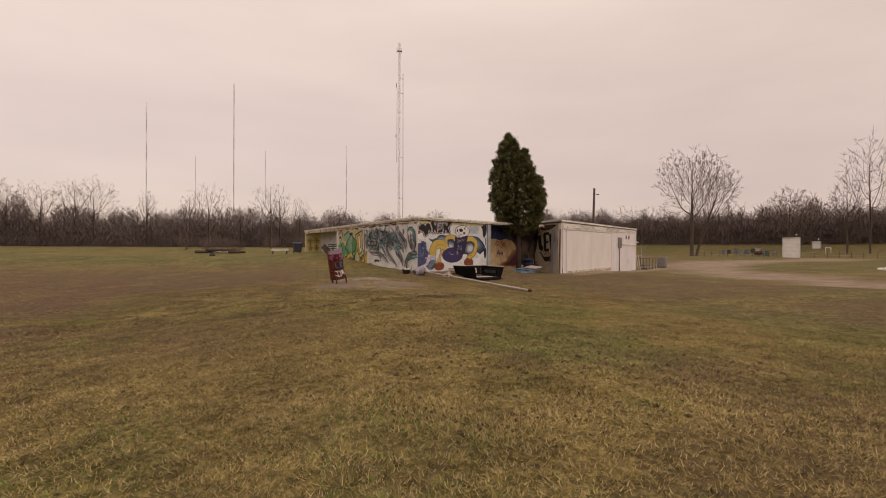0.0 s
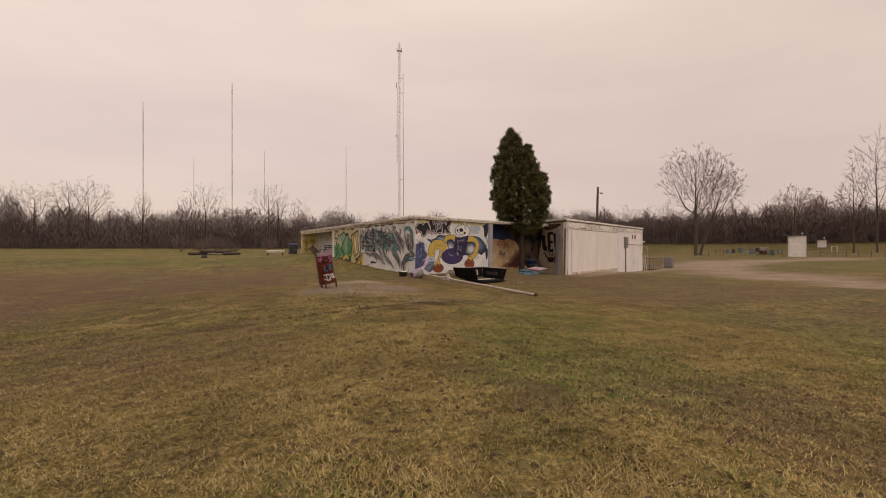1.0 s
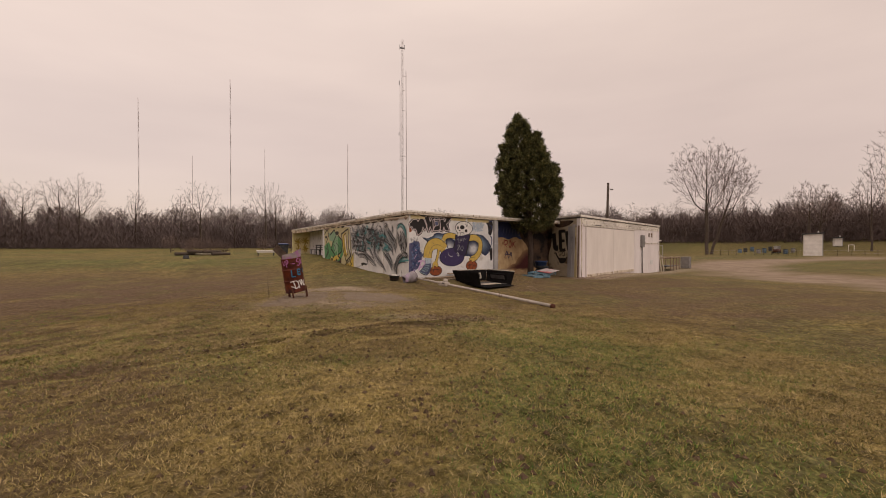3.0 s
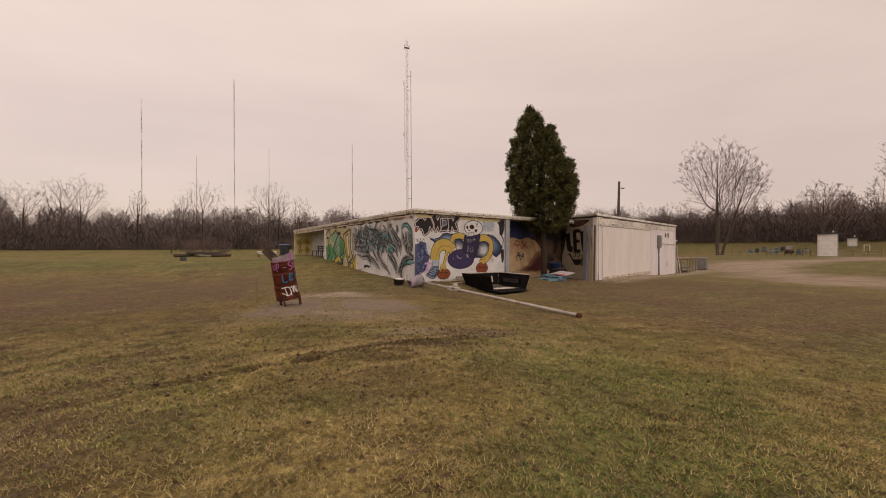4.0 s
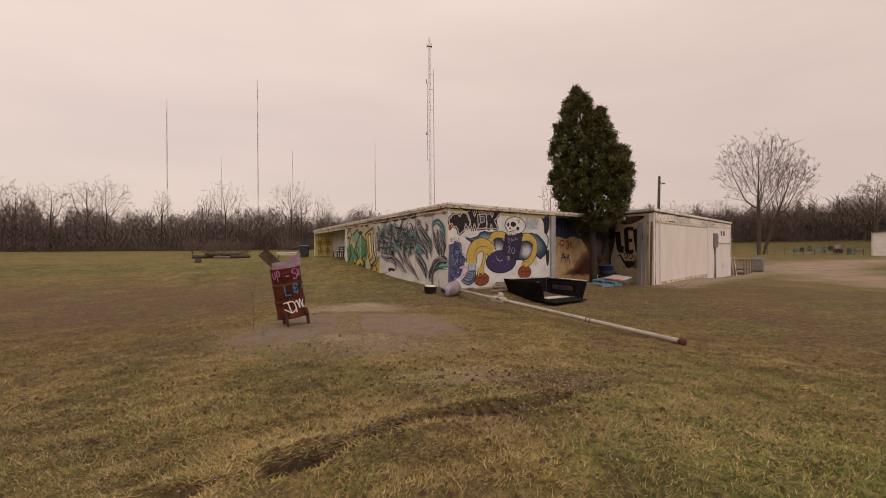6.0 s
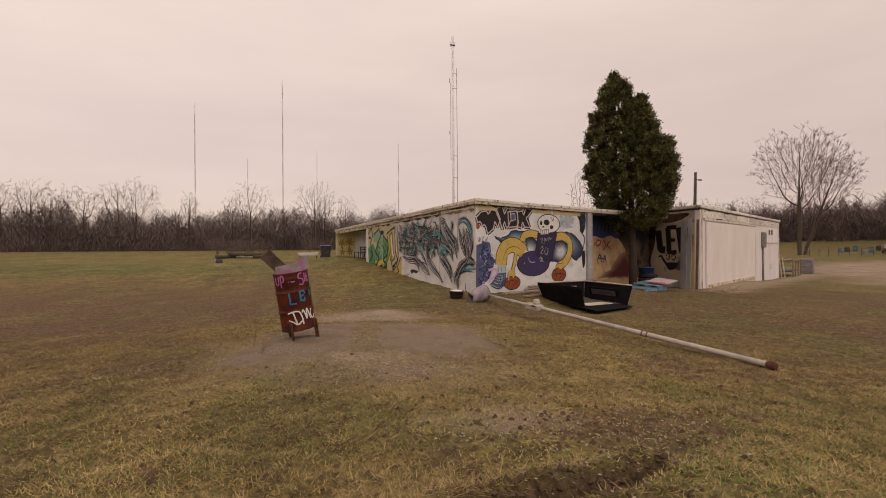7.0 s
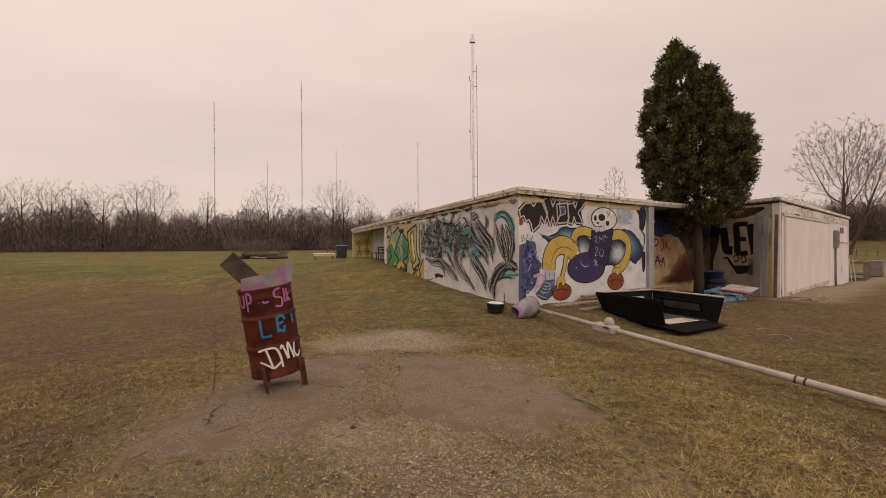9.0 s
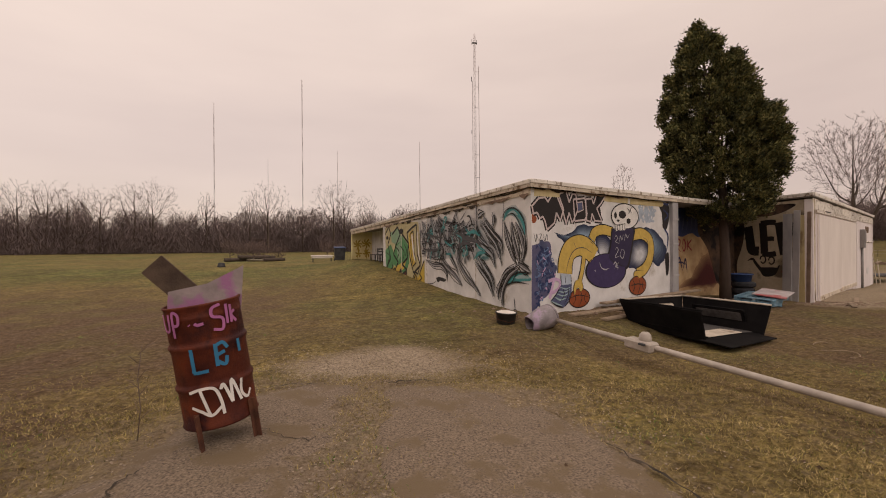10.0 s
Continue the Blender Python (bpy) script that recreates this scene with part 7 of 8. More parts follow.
def shed(m, w, d, h, label):
    ob = thing("garden_shed", m, label, "shed")
    n = 11
    for k in range(n):
        z = h * (k + 0.5) / n
        for y, s in ((-d / 2, 1), (d / 2, -1)):
            part("siding_board", boxed((w, 0.05, h / n - 0.012), (0, y, z), (-4 * s, 0, 0)), M_shed, ob)
        for x, s in ((-w / 2, 1), (w / 2, -1)):
            part("siding_board", boxed((0.05, d, h / n - 0.012), (x, 0, z), (0, 4 * s, 0)), M_shed, ob)
    part("shed_core", boxed((w - 0.04, d - 0.04, h), (0, 0, h / 2)), M_shed, ob)
    slab = part("roof_slab", boxed((w + 0.7, d + 0.7, 0.26), (0.05, 0, h + 0.14), (0, -4, 0), bevel=0.02), M_dark, ob, "dark sloping roof")
    part("roof_vent", boxed((0.22, 0.22, 0.5), (w * 0.3, 0, h + 0.45), bevel=0.02), M_shed, slab)
    part("corner_trim", boxed((0.16, 0.1, h), (w / 2, -d / 2 - 0.01, h / 2)), M_grey_metal, ob)
    part("skid", boxed((w, 0.2, 0.16), (0, -d / 2 + 0.15, 0.06)), M_dark, ob)
    return ob


def bearing(angle, dist, base=(2.2, 2.83)):
    """A place at a bearing (degrees to the right of +y) and distance from the walk's start."""
    a = radians(angle)
    return base[0] + dist * math.sin(a), base[1] + dist * math.cos(a)


px, py = bearing(55.2, 134.8)
shed(pose(px, py, gz(px, py) - 0.1, 0, 0, -50), 3.2, 2.0, 5.0, "white lapboard shed with a dark sloping roof")
px, py = bearing(57.15, 160)
shed(pose(px, py, gz(px, py), 0, 0, -45), 1.6, 1.5, 2.1, "small distant white shed with a dark roof")
px, py = bearing(35.75, 66)
up_ = thing("utility_pole", pose(px, py, gz(px, py), 0, 1.5, 0), "leaning grey wooden utility pole behind the garage wing", "pole")
part("pole_shaft", tube([(0, 0, -0.2), (0, 0, 5), (0, 0, 10.2)], [0.19, 0.17, 0.14], 10), M_bark, up_)
part("lamp_arm", tube([(0, 0, 9.4), (0.5, 0.1, 9.45)], 0.04, 6), M_grey_box, up_)
part("lamp_head", boxed((0.4, 0.2, 0.16), (0.65, 0.1, 9.4), bevel=0.03), M_grey_box, up_)
for k, ang in enumerate((49.4, 49.9, 50.5, 51.0, 51.5, 52.0, 53.2, 53.8)):
    px, py = bearing(ang, 146 + 3 * (k % 3))
    bb = thing("storage_barrel", pose(px, py, gz(px, py)), "small faded plastic barrel at the edge of the field", "barrel", "barrels along the field")
    barrel = part("barrel_body", lathe([(0.40, 0), (0.44, 0.1), (0.47, 0.65), (0.44, 1.2), (0.40, 1.3), (0.27, 1.31)], 14), (M_blue_bin, M_dark, M_blue_bin, M_grey_box)[k % 4], bb)
    part("barrel_lid", lathe([(0.445, 1.17), (0.465, 1.22), (0.445, 1.27)], 14, caps=False), M_dark, barrel)
px, py = bearing(52.5, 148)
cart = thing("utility_cart", pose(px, py, gz(px, py), 0, 0, 20), "small dark utility cart with a pale canopy", "cart")
part("cart_body", boxed((2.4, 1.2, 0.7), (0, 0, 0.75), bevel=0.12), M_rust_dark, cart)
part("cart_canopy", boxed((1.6, 1.2, 0.08), (0.3, 0, 1.9), bevel=0.02), M_shed, cart)
for x in (-0.4, 1.0):
    part("canopy_post", boxed((0.06, 1.0, 0.9), (x, 0, 1.45)), M_grey_metal, cart)
for x in (-0.8, 0.8):
    for y in (-0.55, 0.55):
        part("wheel", tube([(x, y - 0.1, 0.32), (x, y + 0.1, 0.32)], 0.32, 14), M_tyre, cart)
px, py = bearing(58.05, 150)
ar = thing("white_gate_frame", pose(px, py, gz(px, py), 0, 0, -25), "distant white pipe gate frame in the field", "gate frame")
for x in (-0.6, 0.6):
    part("upright", tube([(x, 0, 0), (x, 0, 1.9)], 0.07, 8), M_shed, ar)
part("top_rail", tube([(-0.6, 0, 1.9), (0.6, 0, 1.9)], 0.07, 8), M_shed, ar)

# a wire fence with wooden posts across the east field
fence = thing("field_fence", pose(0, 0, 0), "low wire fence with grey wooden posts across the field", "fence")
fpts = [bearing(a, d) for a, d in ((46.2, 126), (49, 130), (52, 134), (54, 137), (58, 138), (61.5, 132), (66, 126))]
fl = smoothed([(*p, 0) for p in fpts], 4)
for k, p in enumerate(fl):
    part("fence_post", boxed((0.08, 0.08, 1.4), (p[0], p[1], gz(p[0], p[1]) + 0.7), (random.uniform(-3, 3), random.uniform(-3, 3), 20), bevel=0.02), M_bark, fence)
for z in (0.6, 1.2):
    part("fence_wire", tube([(p[0], p[1], gz(p[0], p[1]) + z) for p in fl], 0.012, 5), M_grey_metal, fence)
# pale rocks and scrap beside the drive
for k, (a, d, s) in enumerate(((62.3, 62, 0.5), (62.9, 61, 0.35), (61.7, 63, 0.28))):
    px, py = bearing(a, d)
    bm = bmesh.new()
    bmesh.ops.create_icosphere(bm, subdivisions=2, radius=s)
    for v in bm.verts:
        v.co *= 1 + 0.3 * noise.noise(v.co * 3.0 + Vector((k, 0, 0)))
        v.co.z *= 0.6
    ob = mesh_object("boulder", bm, M_bucket_top)
    ob.matrix_world = pose(px, py, gz(px, py) + 0.2 * s)
    tagged(ob, "pale boulder at the edge of the gravel drive", "boulder", "boulders by the drive")


# ---- radio masts ----
def mast(angle, dist, height, width, label, lattice=True, side=0.0):
    x, y = bearing(angle, dist)
    ob = thing("radio_mast", pose(x, y, gz(x, y)), label, "mast", "radio masts")
    step = 3.0 if lattice else 6.0
    for k in range(3):
        a = radians(120 * k + 20)
        part("mast_leg", tube([(width * math.cos(a), width * math.sin(a), 0), (width * math.cos(a), width * math.sin(a), height)], 0.014 + 0.055 * width, 5), M_steel, ob)
    bm = bmesh.new()
    z, n = 0.0, 0
    while z < height - step:
        for k in range(3):
            a, b = radians(120 * k + 20), radians(120 * (k + 1) + 20)
            p, q = (width * math.cos(a), width * math.sin(a), z), (width * math.cos(b), width * math.sin(b), z + step)
            tube([p, q] if n % 2 else [(q[0], q[1], z), (p[0], p[1], z + step)], 0.014 + 0.03 * width, 4, bm)
        z += step
        n += 1
    part("lattice_bracing", bm, M_steel, ob)
    return ob


mast(-16.5, 118, 31.7, 0.10, "thin guyed radio mast rising behind the woods", False)
mast(-8.0, 129.5, 42.8, 0.11, "tall thin radio mast rising behind the woods", False)
mast(4.9, 162, 35.8, 0.09, "thin distant radio mast behind the building", False)
mast(-11.9, 148, 26.0, 0.04, "faint thin radio mast far behind the woods", False)
mast(-4.6, 163, 32.5, 0.05, "faint thin radio mast far behind the woods", False)
tower = mast(11.48, 250, 112.0, 0.62, "tall steel lattice tower with antennas at its top")
part("antenna_head", boxed((2.5, 0.7, 0.5), (0, 0, 107.2), bevel=0.05), M_dark, tower)
for x in (-1.4, 1.25):
    part("antenna_rod", tube([(x, 0, 106.2), (x, 0, 109.0)], 0.11, 6), M_dark, tower)
part("coax_line", tube([(2.3, 0.2, 0), (2.3, 0.2, 42), (2.1, 0.2, 95)], 0.15, 5), M_steel, tower)
part("coax_line", tube([(-1.2, 0.2, 45), (-1.2, 0.2, 87)], 0.12, 5), M_steel, tower)
for z in (25, 36, 48, 73, 84, 92):
    part("standoff", boxed((2.5, 0.14, 0.17), (1.1, 0.2, z)), M_steel, tower)
part("dipole", boxed((0.28, 0.28, 2.5), (-1.7, 0, 88), bevel=0.03), M_dark, tower)
part("dipole", boxed((0.28, 0.28, 1.7), (-1.8, 0, 60), bevel=0.03), M_dark, tower)


# ---- bare trees ----
def grow(r, height, wide=0.42, bole=0.35, trunk=0.3, count=420, low=0.0, rise=0.10):
    """Segments (a, b, radius a, radius b, level) of a bare tree whose limbs reach out to fill a crown."""
    mid, half = (bole + 0.03 + 1) / 2, (1 - bole - 0.03) / 2
    p = r.normal(0, 1, (count, 3))
    p /= np.linalg.norm(p, axis=1, keepdims=True)
    p *= (r.random((count, 1)) ** 0.42)
    p *= 1 + 0.16 * np.sin(3 * np.arctan2(p[:, 1:2], p[:, 0:1]) + r.uniform(0, 6.28)) + 0.10 * r.normal(0, 1, (count, 1))
    pull = p[:, 2:3]
    want = np.concatenate([p[:, :2] * wide / 2 * (1 + 0.18 * np.clip(pull, -1, 1)), mid + half * pull + low * (r.random((count, 1)) - 1)], 1)
    nodes, parent = [np.array((0.0, 0, 0))], [-1]
    sway = r.normal(0, 0.004, 2)
    n = max(4, int(bole / 0.035))
    for k in range(n):
        nodes.append(np.array((sway[0] * math.sin(k * 0.7), sway[1] * math.sin(k * 0.9), bole * (k + 1) / n)))
        parent.append(k)
    step = 0.026
    live = np.ones(count, bool)
    tries = np.zeros(count, int)
    for _ in range(54):
        if not live.any():
            break
        P = np.array(nodes)
        T = want[live]
        d2 = ((T[:, None] - P[None]) ** 2).sum(-1)
        d2[:, :max(1, int(0.72 * n))] = 1e9
        pick = d2.argmin(1)
        tries[live] += d2.min(1) < 0.075 ** 2
        grown = {}
        for j in np.unique(pick):
            v = T[pick == j] - P[j]
            v = (v / (np.linalg.norm(v, axis=1, keepdims=True) + 1e-9)).mean(0)
            back = P[j] - P[parent[j]]
            v = v / (np.linalg.norm(v) + 1e-9) + 0.55 * back / (np.linalg.norm(back) + 1e-9) + r.normal(0, 0.09, 3) + np.array((0, 0, rise))
            grown[j] = P[j] + step * v / np.linalg.norm(v)
        for j, q in grown.items():
            nodes.append(q)
            parent.append(int(j))
        Q = np.array(list(grown.values()))
        near_ = ((want[:, None] - Q[None]) ** 2).sum(-1).min(1) < 0.028 ** 2
        live &= ~near_ & (tries < 4)
    P = np.array(nodes)
    kids = np.zeros(len(P), int)
    load = np.zeros(len(P))
    for k in range(len(P) - 1, 0, -1):
        if kids[k] == 0:
            load[k] = 1.0
        load[parent[k]] += load[k]
        kids[parent[k]] += 1
    rad = trunk * (load / load[0]) ** 0.6
    segs = []
    for k in range(1, len(P)):
        j = parent[k]
        share = load[k] / load[0]
        segs.append((P[j] * height, P[k] * height, rad[j] if kids[j] == 1 else min(rad[j], rad[k] * 1.25), rad[k], 0 if share > 0.06 else 2))
        if kids[k] == 0 or (share < 0.03 and r.random() < 0.5):
            v = P[k] - P[j]
            for _ in range((4 if count < 1500 else 8) if kids[k] == 0 else 2):
                w = v + r.normal(0, 0.015, 3) + np.array((0, 0, 0.006))
                segs.append((P[k] * height, (P[k] + w * r.uniform(0.5, 1.1)) * height, 0.7 * rad[k], 0.0, 3))
    return segs


def bars(segs, sides=4, thin=0.012):
    """Tapered bars for the segments, as triangles."""
    a = np.array([s[0] for s in segs])
    b = np.array([s[1] for s in segs])
    ra = np.maximum(np.array([s[2] for s in segs]), thin)[:, None]
    rb = np.maximum(np.array([s[3] for s in segs]), thin * 0.8)[:, None]
    d = b - a
    d /= np.linalg.norm(d, axis=1, keepdims=True) + 1e-9
    ref = np.where(np.abs(d[:, 2:3]) > 0.9, np.array([[1.0, 0, 0]]), np.array([[0, 0, 1.0]]))
    u = np.cross(d, ref)
    u /= np.linalg.norm(u, axis=1, keepdims=True)
    v = np.cross(d, u)
    out = []
    for k in range(sides):
        t0, t1 = 2 * math.pi * k / sides, 2 * math.pi * (k + 1) / sides
        o0, o1 = u * math.cos(t0) + v * math.sin(t0), u * math.cos(t1) + v * math.sin(t1)
        p, q, s_, w = a + ra * o0, a + ra * o1, b + rb * o1, b + rb * o0
        out.append(np.stack([p, q, s_], 1))
        out.append(np.stack([p, s_, w], 1))
    return np.concatenate(out)


def slips(segs, thin):
    """One slim triangle for each segment, for trees far off."""
    a, b = np.array([s[0] for s in segs]), np.array([s[1] for s in segs])
    w = np.maximum(np.array([s[2] for s in segs]), thin)[:, None]
    u = np.cross(b - a, np.random.default_rng(len(segs)).normal(0, 1, a.shape))
    u /= np.linalg.norm(u, axis=1, keepdims=True) + 1e-9
    return np.stack([a - u * w, a + u * w, b + (b - a) * 0.25], 1)


def bare_tree(angle, dist, height, wide, label, seed, bole=0.35, trunk=0.28, count=420, thin=0.02, group="", place=None, low=0.0, rise=0.10, lean=None):
    x, y = place or bearing(angle, dist)
    r = np.random.default_rng(seed)
    segs = grow(r, height, wide, bole, trunk, count, low, rise)
    tilt, turn = lean or (0, float(r.uniform(0, 360)))
    ob = thing("bare_tree", pose(x, y, gz(x, y) - 0.1, tilt, 0, turn), label, "tree", group)
    soup("trunk", bars([s for s in segs if s[4] == 0], 7), M_bark, ob)
    soup("crown", bars([s for s in segs if s[4] > 0], 3, thin), M_twig, ob)
    return ob


bare_tree(46.4, 138, 27.6, 0.53, "large bare tree with a broad domed crown standing alone", 21, 0.40, 0.44, 4200, 0.016, rise=0.20)
bare_tree(46.8, 141, 23.5, 0.40, "bare tree leaning away from the large one beside it", 22, 0.40, 0.36, 2400, 0.016, rise=0.20, lean=(16, 43))
bare_tree(55.0, 150, 17.5, 0.60, "bare tree with a rounded crown before the woods", 23, 0.42, 0.30, 800, 0.022)
bare_tree(55.9, 155, 16.0, 0.62, "bare tree with a rounded crown before the woods", 24, 0.40, 0.28, 800, 0.022)
bare_tree(59.4, 150, 20.5, 0.34, "slim bare tree at the field edge", 25, 0.34, 0.22, 700, 0.020)
bare_tree(61.0, 152, 28.0, 0.36, "tall slim bare tree at the field edge", 26, 0.34, 0.22, 800, 0.020)
bare_tree(64.5, 140, 25.0, 0.42, "bare tree at the field edge", 27, 0.35, 0.22, 700, 0.020)
# bearing, distance, height, crown width against height, bole
SCRUB_TREES = ((-20.9, 95, 13.6, 0.62, 0.36), (-22.4, 96, 13.0, 0.5, 0.36), (-10.5, 90, 13.4, 0.52, 0.34), (-3.9, 90, 14.0, 0.52, 0.36), (-2.9, 94, 11.8, 0.34, 0.4), (-0.6, 91, 11.2, 0.4, 0.36), (-24.9, 95, 11.6, 0.56, 0.45), (-16.4, 95, 11.4, 0.26, 0.5), (-12.4, 95, 11.0, 0.3, 0.45), (-27.2, 96, 12.0, 0.5, 0.4), (-28.6, 96, 12.4, 0.42, 0.4), (-30.4, 96, 12.2, 0.5, 0.4), (4.1, 96, 10.6, 0.4, 0.4), (-7.2, 94, 9.0, 0.6, 0.4), (9.6, 102, 9.6, 0.6, 0.4), (16.2, 106, 10.8, 0.6, 0.4), (-32.6, 96, 12.0, 0.5, 0.4), (-35, 97, 12.6, 0.5, 0.4))
for k, (a, d, h, wd, bl) in enumerate(SCRUB_TREES):
    bare_tree(a, d, 0.84 * h, wd, "bare winter tree rising above the scrub", 40 + k, bl, 0.15, 520, 0.008, group="trees over the scrub")
bare_tree(0, 0, 8.6, 0.22, "bare sapling rising behind the flat roof", 71, 0.45, 0.06, 520, 0.008, place=(24.7, 51.6))


for k, (x, y, h) in enumerate(((-7.4, 59.0, 2.3), (-6.2, 58.2, 2.0), (-8.6, 60.0, 1.8), (-5.2, 59.6, 1.7), (-13.0, 70.0, 2.6), (-11.0, 72.0, 2.2), (-2.5, 73.0, 2.4), (1.0, 76.0, 2.4))):
    bare_tree(0, 0, h, 1.0, "leafless reddish-brown shrub in the field", 90 + k, 0.14, 0.05, 300, 0.012, "shrubs in the field", (x, y), 0.1)


# ---- woods on the horizon ----
def woods(name, arc, dist, count, height, mat, seed, label, depth=14.0, thin=0.03):
    """Many bare trees in a belt, as one object."""
    r = np.random.default_rng(seed)
    kinds = [slips(grow(r, 1.0, r.uniform(0.34, 0.6), r.uniform(0.25, 0.4), 0.014, 260, 0.1), 1.3 * thin / height) for _ in range(7)]
    out = []
    for _ in range(count):
        x, y = bearing(r.uniform(*arc), dist + r.uniform(0, depth))
        h = height * r.uniform(0.55, 1.08)
        c, s = math.cos(a := r.uniform(0, 6.28)), math.sin(a)
        k = kinds[r.integers(len(kinds))]
        w = h * r.uniform(0.9, 1.25)
        out.append(np.stack([w * (k[..., 0] * c - k[..., 1] * s) + x, w * (k[..., 0] * s + k[..., 1] * c) + y, h * k[..., 2] + gz(x, y) - 0.2], -1))
    return tagged(soup(name, np.concatenate(out), mat), label, "woods", kind="stuff")


def thicket(name, arc, dist, count, height, mat, seed, label, depth=10.0):
    """A belt of upright twigs and brush, as one object."""
    r = np.random.default_rng(seed)
    ang, dd = r.uniform(*arc, count), dist + r.uniform(0, depth, count)
    a = np.radians(ang)
    x, y = 2.2 + dd * np.sin(a), 2.83 + dd * np.cos(a)
    clump = 0.40 + 0.3 * lattice_noise(ang * 3.0, dd * 0.1, 1.7, seed) + 0.45 * lattice_noise(ang * 3.0, dd * 0.1, 5.0, seed + 1)
    top = height * clump
    z = ground_z(x, y) - 0.1 + top * (1 - np.sqrt(1 - r.random(count)))
    h = r.uniform(0.5, 1.5, count) * dist / 95
    lx, ly = r.normal(0, 0.55, count) * h, r.normal(0, 0.55, count) * h
    w = r.uniform(0.02, 0.05, count) * dist / 95
    ca, sa = np.cos(a), np.sin(a)
    p0 = np.stack([x - w * ca, y + w * sa, z], -1)
    p1 = np.stack([x + w * ca, y - w * sa, z], -1)
    p2 = np.stack([x + lx, y + ly, z + h * r.uniform(0.4, 1.0, count)], -1)
    return tagged(soup(name, np.stack([p0, p1, p2], 1), mat), label, "scrub", kind="stuff")


def wood_mass(name, arc, dist, height, mat, seed, label, step=0.35):
    """The dense far side of the woods: a deep hedge with an uneven top."""
    r = np.random.default_rng(seed)
    angs = np.arange(arc[0], arc[1], step)
    verts, faces = [], []
    for k, a in enumerate(angs):
        h = height * (0.82 + 0.18 * lattice_noise(np.array(a * 0.7), np.array(3.0), 1.3, seed) + 0.06 * r.random())
        for d, hh in ((0, 0.0), (1.2, 0.55), (2.4, 1.0), (6.0, 0.9), (9.0, 0.0)):
            x, y = bearing(float(a), dist + d + 0.8 * r.random())
            verts.append((x, y, gz(x, y) - 0.3 + float(h) * hh))
        if k:
            for j in range(4):
                b = 5 * k + j
                faces.append((b - 5, b, b + 1, b - 4))
    return tagged(raw_mesh(name, verts, faces, mat), label, "woods", kind="stuff")


wood_mass("scrub_wood", (-75, 20), 108, 3.4, M_woods, 5, "dense dark winter scrub at the far edge of the field")
thicket("scrub", (-60, 18), 93, 150000, 8.2, M_brush, 6, "dark brown winter scrub along the field")
woods("bare_wood", (-58, 16), 95, 230, 7.6, M_twig, 7, "belt of bare winter trees along the field", 14, 0.012)
wood_mass("far_wood", (26, 110), 182, 6.5, M_woods, 8, "dense dark winter woods beyond the field", 0.3)
thicket("far_scrub", (28, 95), 166, 140000, 13.0, M_brush, 9, "brown winter undergrowth at the wood edge", 14)
woods("far_bare_wood", (28, 92), 164, 240, 12.5, M_twig, 10, "bare winter woods beyond the field", 18, 0.02)
wood_mass("wood_behind", (110, 290), 170, 11.0, M_woods, 11, "dark winter woods behind the walk", 1.0)


# ---- the evergreen at the porch ----
LEAN = Vector((0.89, -0.45, 0))
CROWN_Z, CROWN_R = (2.5, 2.9, 3.5, 4.2, 5.0, 5.8, 6.6, 7.4, 8.0, 8.5, 9.0), (0.52, 1.0, 1.37, 1.60, 1.65, 1.50, 1.25, 0.92, 0.57, 0.28, 0.03)


def crown_axis(z):
    """How far the crown's middle leans to one side at a height."""
    return LEAN * (-0.70 * float(smooth(4.0, 8.8, z)) + 0.10)


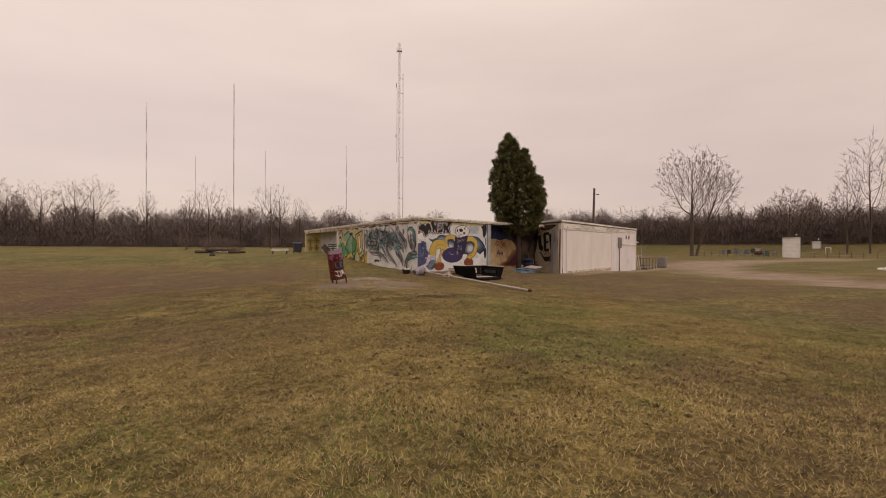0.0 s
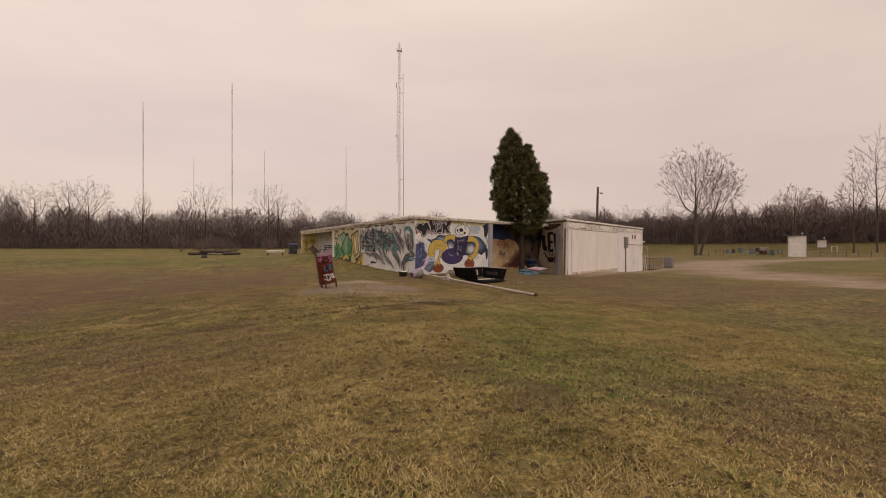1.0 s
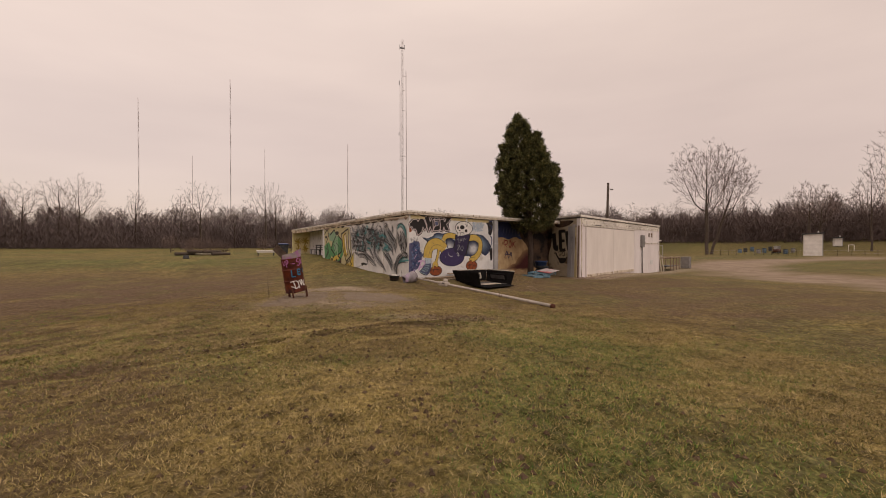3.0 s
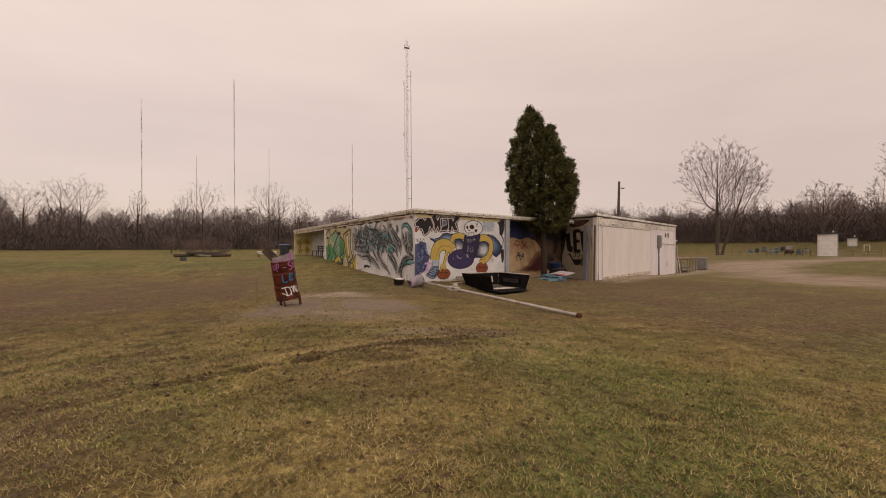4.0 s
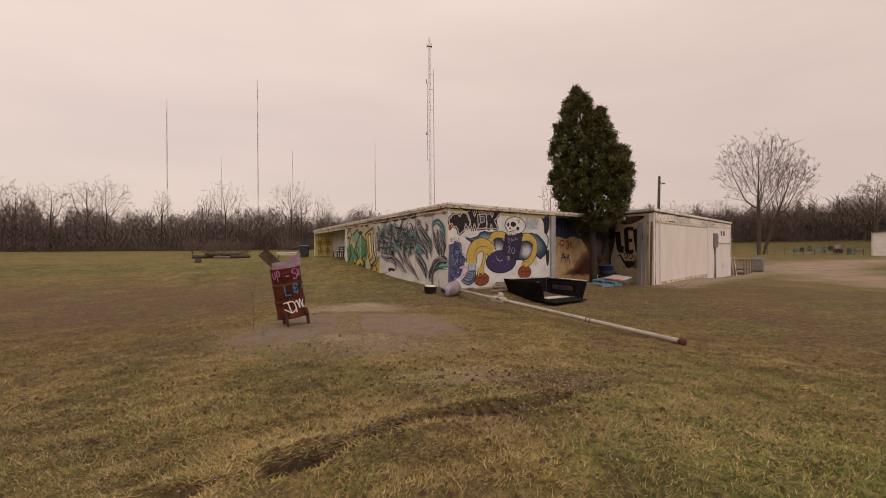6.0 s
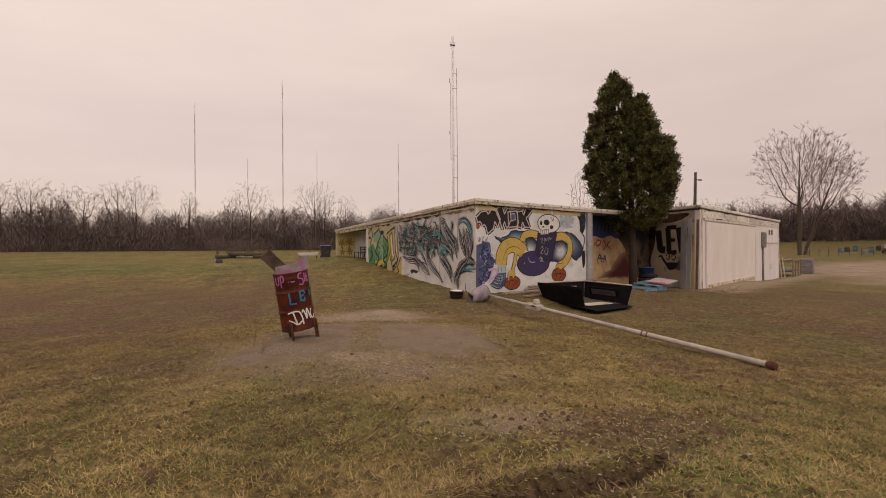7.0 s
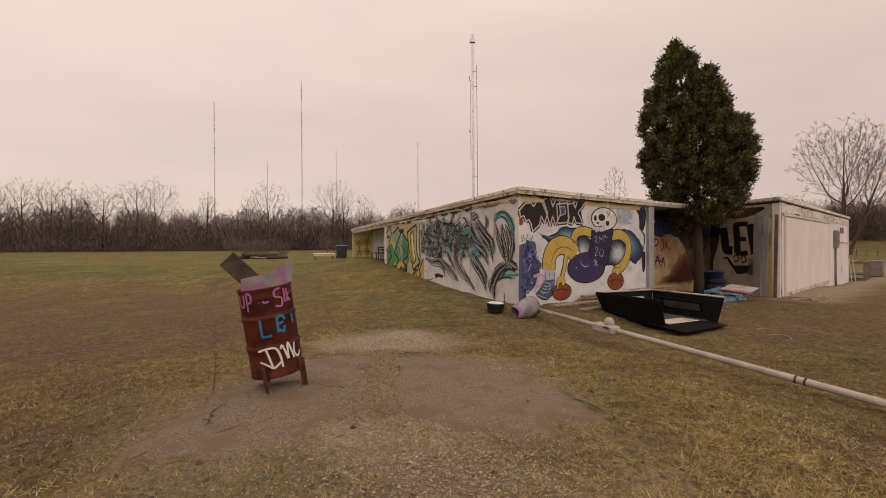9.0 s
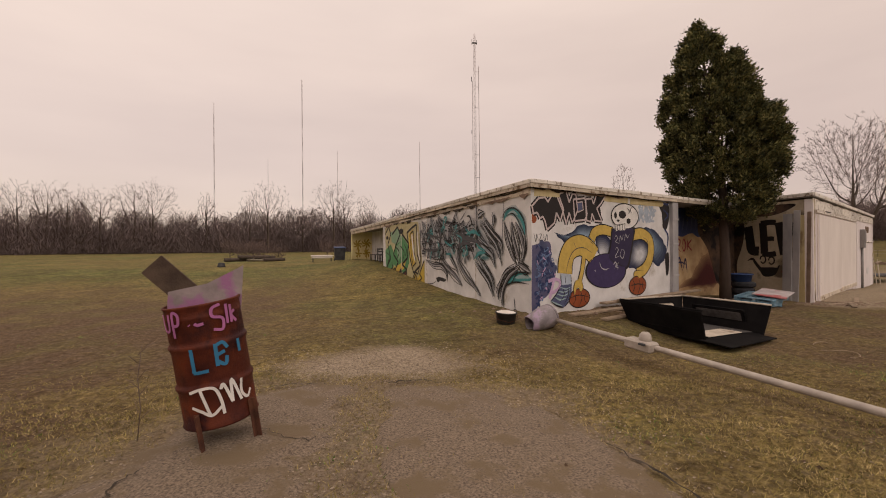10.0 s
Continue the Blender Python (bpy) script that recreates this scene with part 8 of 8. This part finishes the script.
def evergreen(x, y, m_leaf, seed):
    r = np.random.default_rng(seed)
    z0 = gz(x, y)
    ob = thing("evergreen_tree", pose(x, y, z0), "tall dense dark-green evergreen growing against the building", "tree")
    tip = crown_axis(8.4)
    trunk = tube([(0.05, -0.05, -0.1), (0.05, -0.05, 1.2), (0.02, 0.0, 3.5), (0.4 * tip.x, 0.4 * tip.y, 6.2), (tip.x, tip.y, 8.3)], [0.19, 0.15, 0.12, 0.07, 0.03], 12)
    part("trunk", trunk, M_dark_bark, ob)
    for k in range(46):
        z = r.uniform(2.2, 7.4)
        a = r.uniform(0, 6.28)
        le = float(np.interp(z + 0.9, CROWN_Z, CROWN_R)) * r.uniform(0.5, 0.85)
        c = crown_axis(z)
        part("limb", tube([(c.x * 0.5, c.y * 0.5, z), (c.x + 0.5 * le * math.cos(a), c.y + 0.5 * le * math.sin(a), z + 0.35 * le), (c.x + le * math.cos(a), c.y + le * math.sin(a), z + 0.7 * le)], [0.045, 0.03, 0.010], 5), M_bark, ob)
    clumps = []
    while len(clumps) < 760:
        shoulder = r.random() < 0.06
        z = r.uniform(6.2, 7.95) if shoulder else r.uniform(2.55, 8.97)
        rad = 0.55 * (8.1 - z) / 2.0 + 0.04 if shoulder else float(np.interp(z, CROWN_Z, CROWN_R))
        if not shoulder and r.random() > (0.25 + rad) / 2.3:
            continue
        a = r.uniform(0, 6.28)
        lump = 0.98 + 0.11 * noise.noise(Vector((2.6 * math.cos(a), 2.6 * math.sin(a), z * 1.3))) + 0.16 * noise.noise(Vector((7 * math.cos(a), 7 * math.sin(a), z * 3.0)))
        q = rad * lump * (1 - 0.5 * r.random() ** 2.2)
        c = LEAN * 0.36 if shoulder else crown_axis(z)
        clumps.append((np.array((c.x + q * math.cos(a), c.y + q * math.sin(a), z)), a, r.uniform(0.13, 0.30) * (0.5 + 0.4 * min(1.2, rad))))
    sprays = []
    for k in range(4600):
        c0, a, cr = clumps[k % len(clumps)]
        v = r.normal(0, 1, 3) + np.array((0.7 * math.cos(a), 0.7 * math.sin(a), 0.45))
        c = c0 + cr * v / np.linalg.norm(v) * r.uniform(0.5, 1.0)
        out = np.array((math.cos(a), math.sin(a), r.uniform(0.1, 1.3)))
        out /= np.linalg.norm(out)
        m = 34
        size = r.uniform(0.10, 0.22)
        off = r.normal(0, size * 0.42, (m, 3))
        d = out + r.normal(0, 0.5, (m, 3))
        d /= np.linalg.norm(d, axis=1, keepdims=True)
        side = np.cross(d, r.normal(0, 1, (m, 3)))
        side /= np.linalg.norm(side, axis=1, keepdims=True)
        le, w = r.uniform(0.05, 0.12, (m, 1)), r.uniform(0.011, 0.024, (m, 1))
        p = c + off
        sprays.append(np.stack([p - side * w, p + side * w * 0.8, p + d * le], 1))
        sprays.append(np.stack([p - side * w * 0.4 + d * le * 0.3, p + d * le * 0.35 + side * w * 1.8, p + d * le * 1.15 + side * w * 1.1], 1))
    soup("crown", np.concatenate(sprays), m_leaf, ob, "dense scale-leaf sprays with an uneven outline")
    return ob


evergreen(15.66, 29.46, M_leaf, 31)

# ---- grass ----
def pads_keep(x, y):
    k = 1 - 0.72 * ((x > 2.7) & (x < 4.35) & (y > 18.6) & (y < 21.3)) - 0.72 * ((x > 4.85) & (x < 6.6) & (y > 18.7) & (y < 21.1))
    g = np.hypot((x - 4.8) / 1.25, (y - 22.4) / 0.75)
    k = k * smooth(-5.0, -1.5, x) * smooth(13.5, 9.5, x) * smooth(23.5, 21.0, y) * (0.6 + 0.4 * smooth(0.22, 0.42, lattice_noise(x, y, 0.6, 41)))
    worn = smooth(2.7, 1.5, np.hypot((x - 4.6) / 1.05, (y - 19.4)))
    k = k * (1 - worn * (0.25 + 0.6 * smooth(0.35, 0.6, lattice_noise(x, y, 0.55, 42))))
    k = np.maximum(k, 0.75 * smooth(0.32, 0.12, line_gap(x, y, [(4.6, 21.0), (4.55, 20.0), (4.75, 19.0), (5.1, 18.3)]) + 0.25 * (lattice_noise(x, y, 0.3, 43) - 0.5)))
    k = k * (1 - 0.45 * smooth(15.5, 19.0, y) * smooth(0.25, 0.6, lattice_noise(x, y, 0.9, 45)))
    k = k * (1 - 0.72 * smooth(1.25, 0.55, np.hypot((x - 6.3) / 1.5, (y - 15.8) / 0.55) + 0.9 * (lattice_noise(x, y, 0.35, 61) - 0.5)))
    return np.clip(k - 0.8 * (g < 0.9), 0.03, 1) * (0.1 + 0.9 * smooth(0.06, 0.16, rut_fields(x, y)[1]))


def lush_at(x, y):
    g = smooth(0.40, 0.72, 0.6 * lattice_noise(x, y, 3.1, 21) + 0.4 * lattice_noise(x, y, 0.9, 22))
    return np.clip(g * 0.75 + 0.9 * smooth(1.9, 0.5, line_gap(x, y, GREEN_RUN)) * (0.55 + lattice_noise(x, y, 0.7, 23)), 0, 1)


def straw_at(x, y):
    return (1 - 0.55 * lush_at(x, y)) * (1 - 0.6 * dull_at(x, y)) * (1 - 0.5 * smooth(14.5, 17.0, y)) * (0.62 + 0.38 * smooth(0.3, 0.62, lattice_noise(x, y, 0.45, 33)))


grass_blades("grass", 640000, (-5.0, 4.6), (13.5, 23.5), M_grass, pads_keep, "short mown winter grass, brown and olive", (0.03, 0.08), (0.08, 0.65))
grass_blades("straw_grass", 1600000, (-5.0, 4.6), (13.5, 23.5), M_straw, lambda x, y: pads_keep(x, y) * straw_at(x, y), "dry straw-coloured grass blades", (0.03, 0.078), (0.06, 0.55))
grass_blades("green_grass", 420000, (-5.0, 4.6), (13.5, 23.5), M_green, lambda x, y: pads_keep(x, y) * lush_at(x, y), "green blades in the winter lawn", (0.03, 0.08), (0.05, 0.5))
grass_blades("straw_tufts", 15000, (-8, 4.4), (15, 27), M_straw, lambda x, y: pads_keep(x, y) * straw_at(x, y) * 0.8, "ragged straw tufts in the mown lawn", (0.035, 0.08), (0.2, 0.8), 10)
grass_blades("green_tufts", 20000, (-8, 4.4), (15, 27), M_green, lambda x, y: pads_keep(x, y) * lush_at(x, y), "green tufts in the mown lawn", (0.035, 0.08), (0.2, 0.8), 10)
grass_blades("dead_grass", 26000, (-1.5, 13.2), (11.5, 19.4), M_dead, lambda x, y: pads_keep(x, y) * (0.25 + 0.75 * smooth(0.35, 0.6, lattice_noise(x, y, 0.5, 83))) * smooth(13.2, 14.6, y) * smooth(19.4, 17.6, y), "longer matted dead grass in front of the asphalt", (0.06, 0.15), (0.04, 0.34), 12)
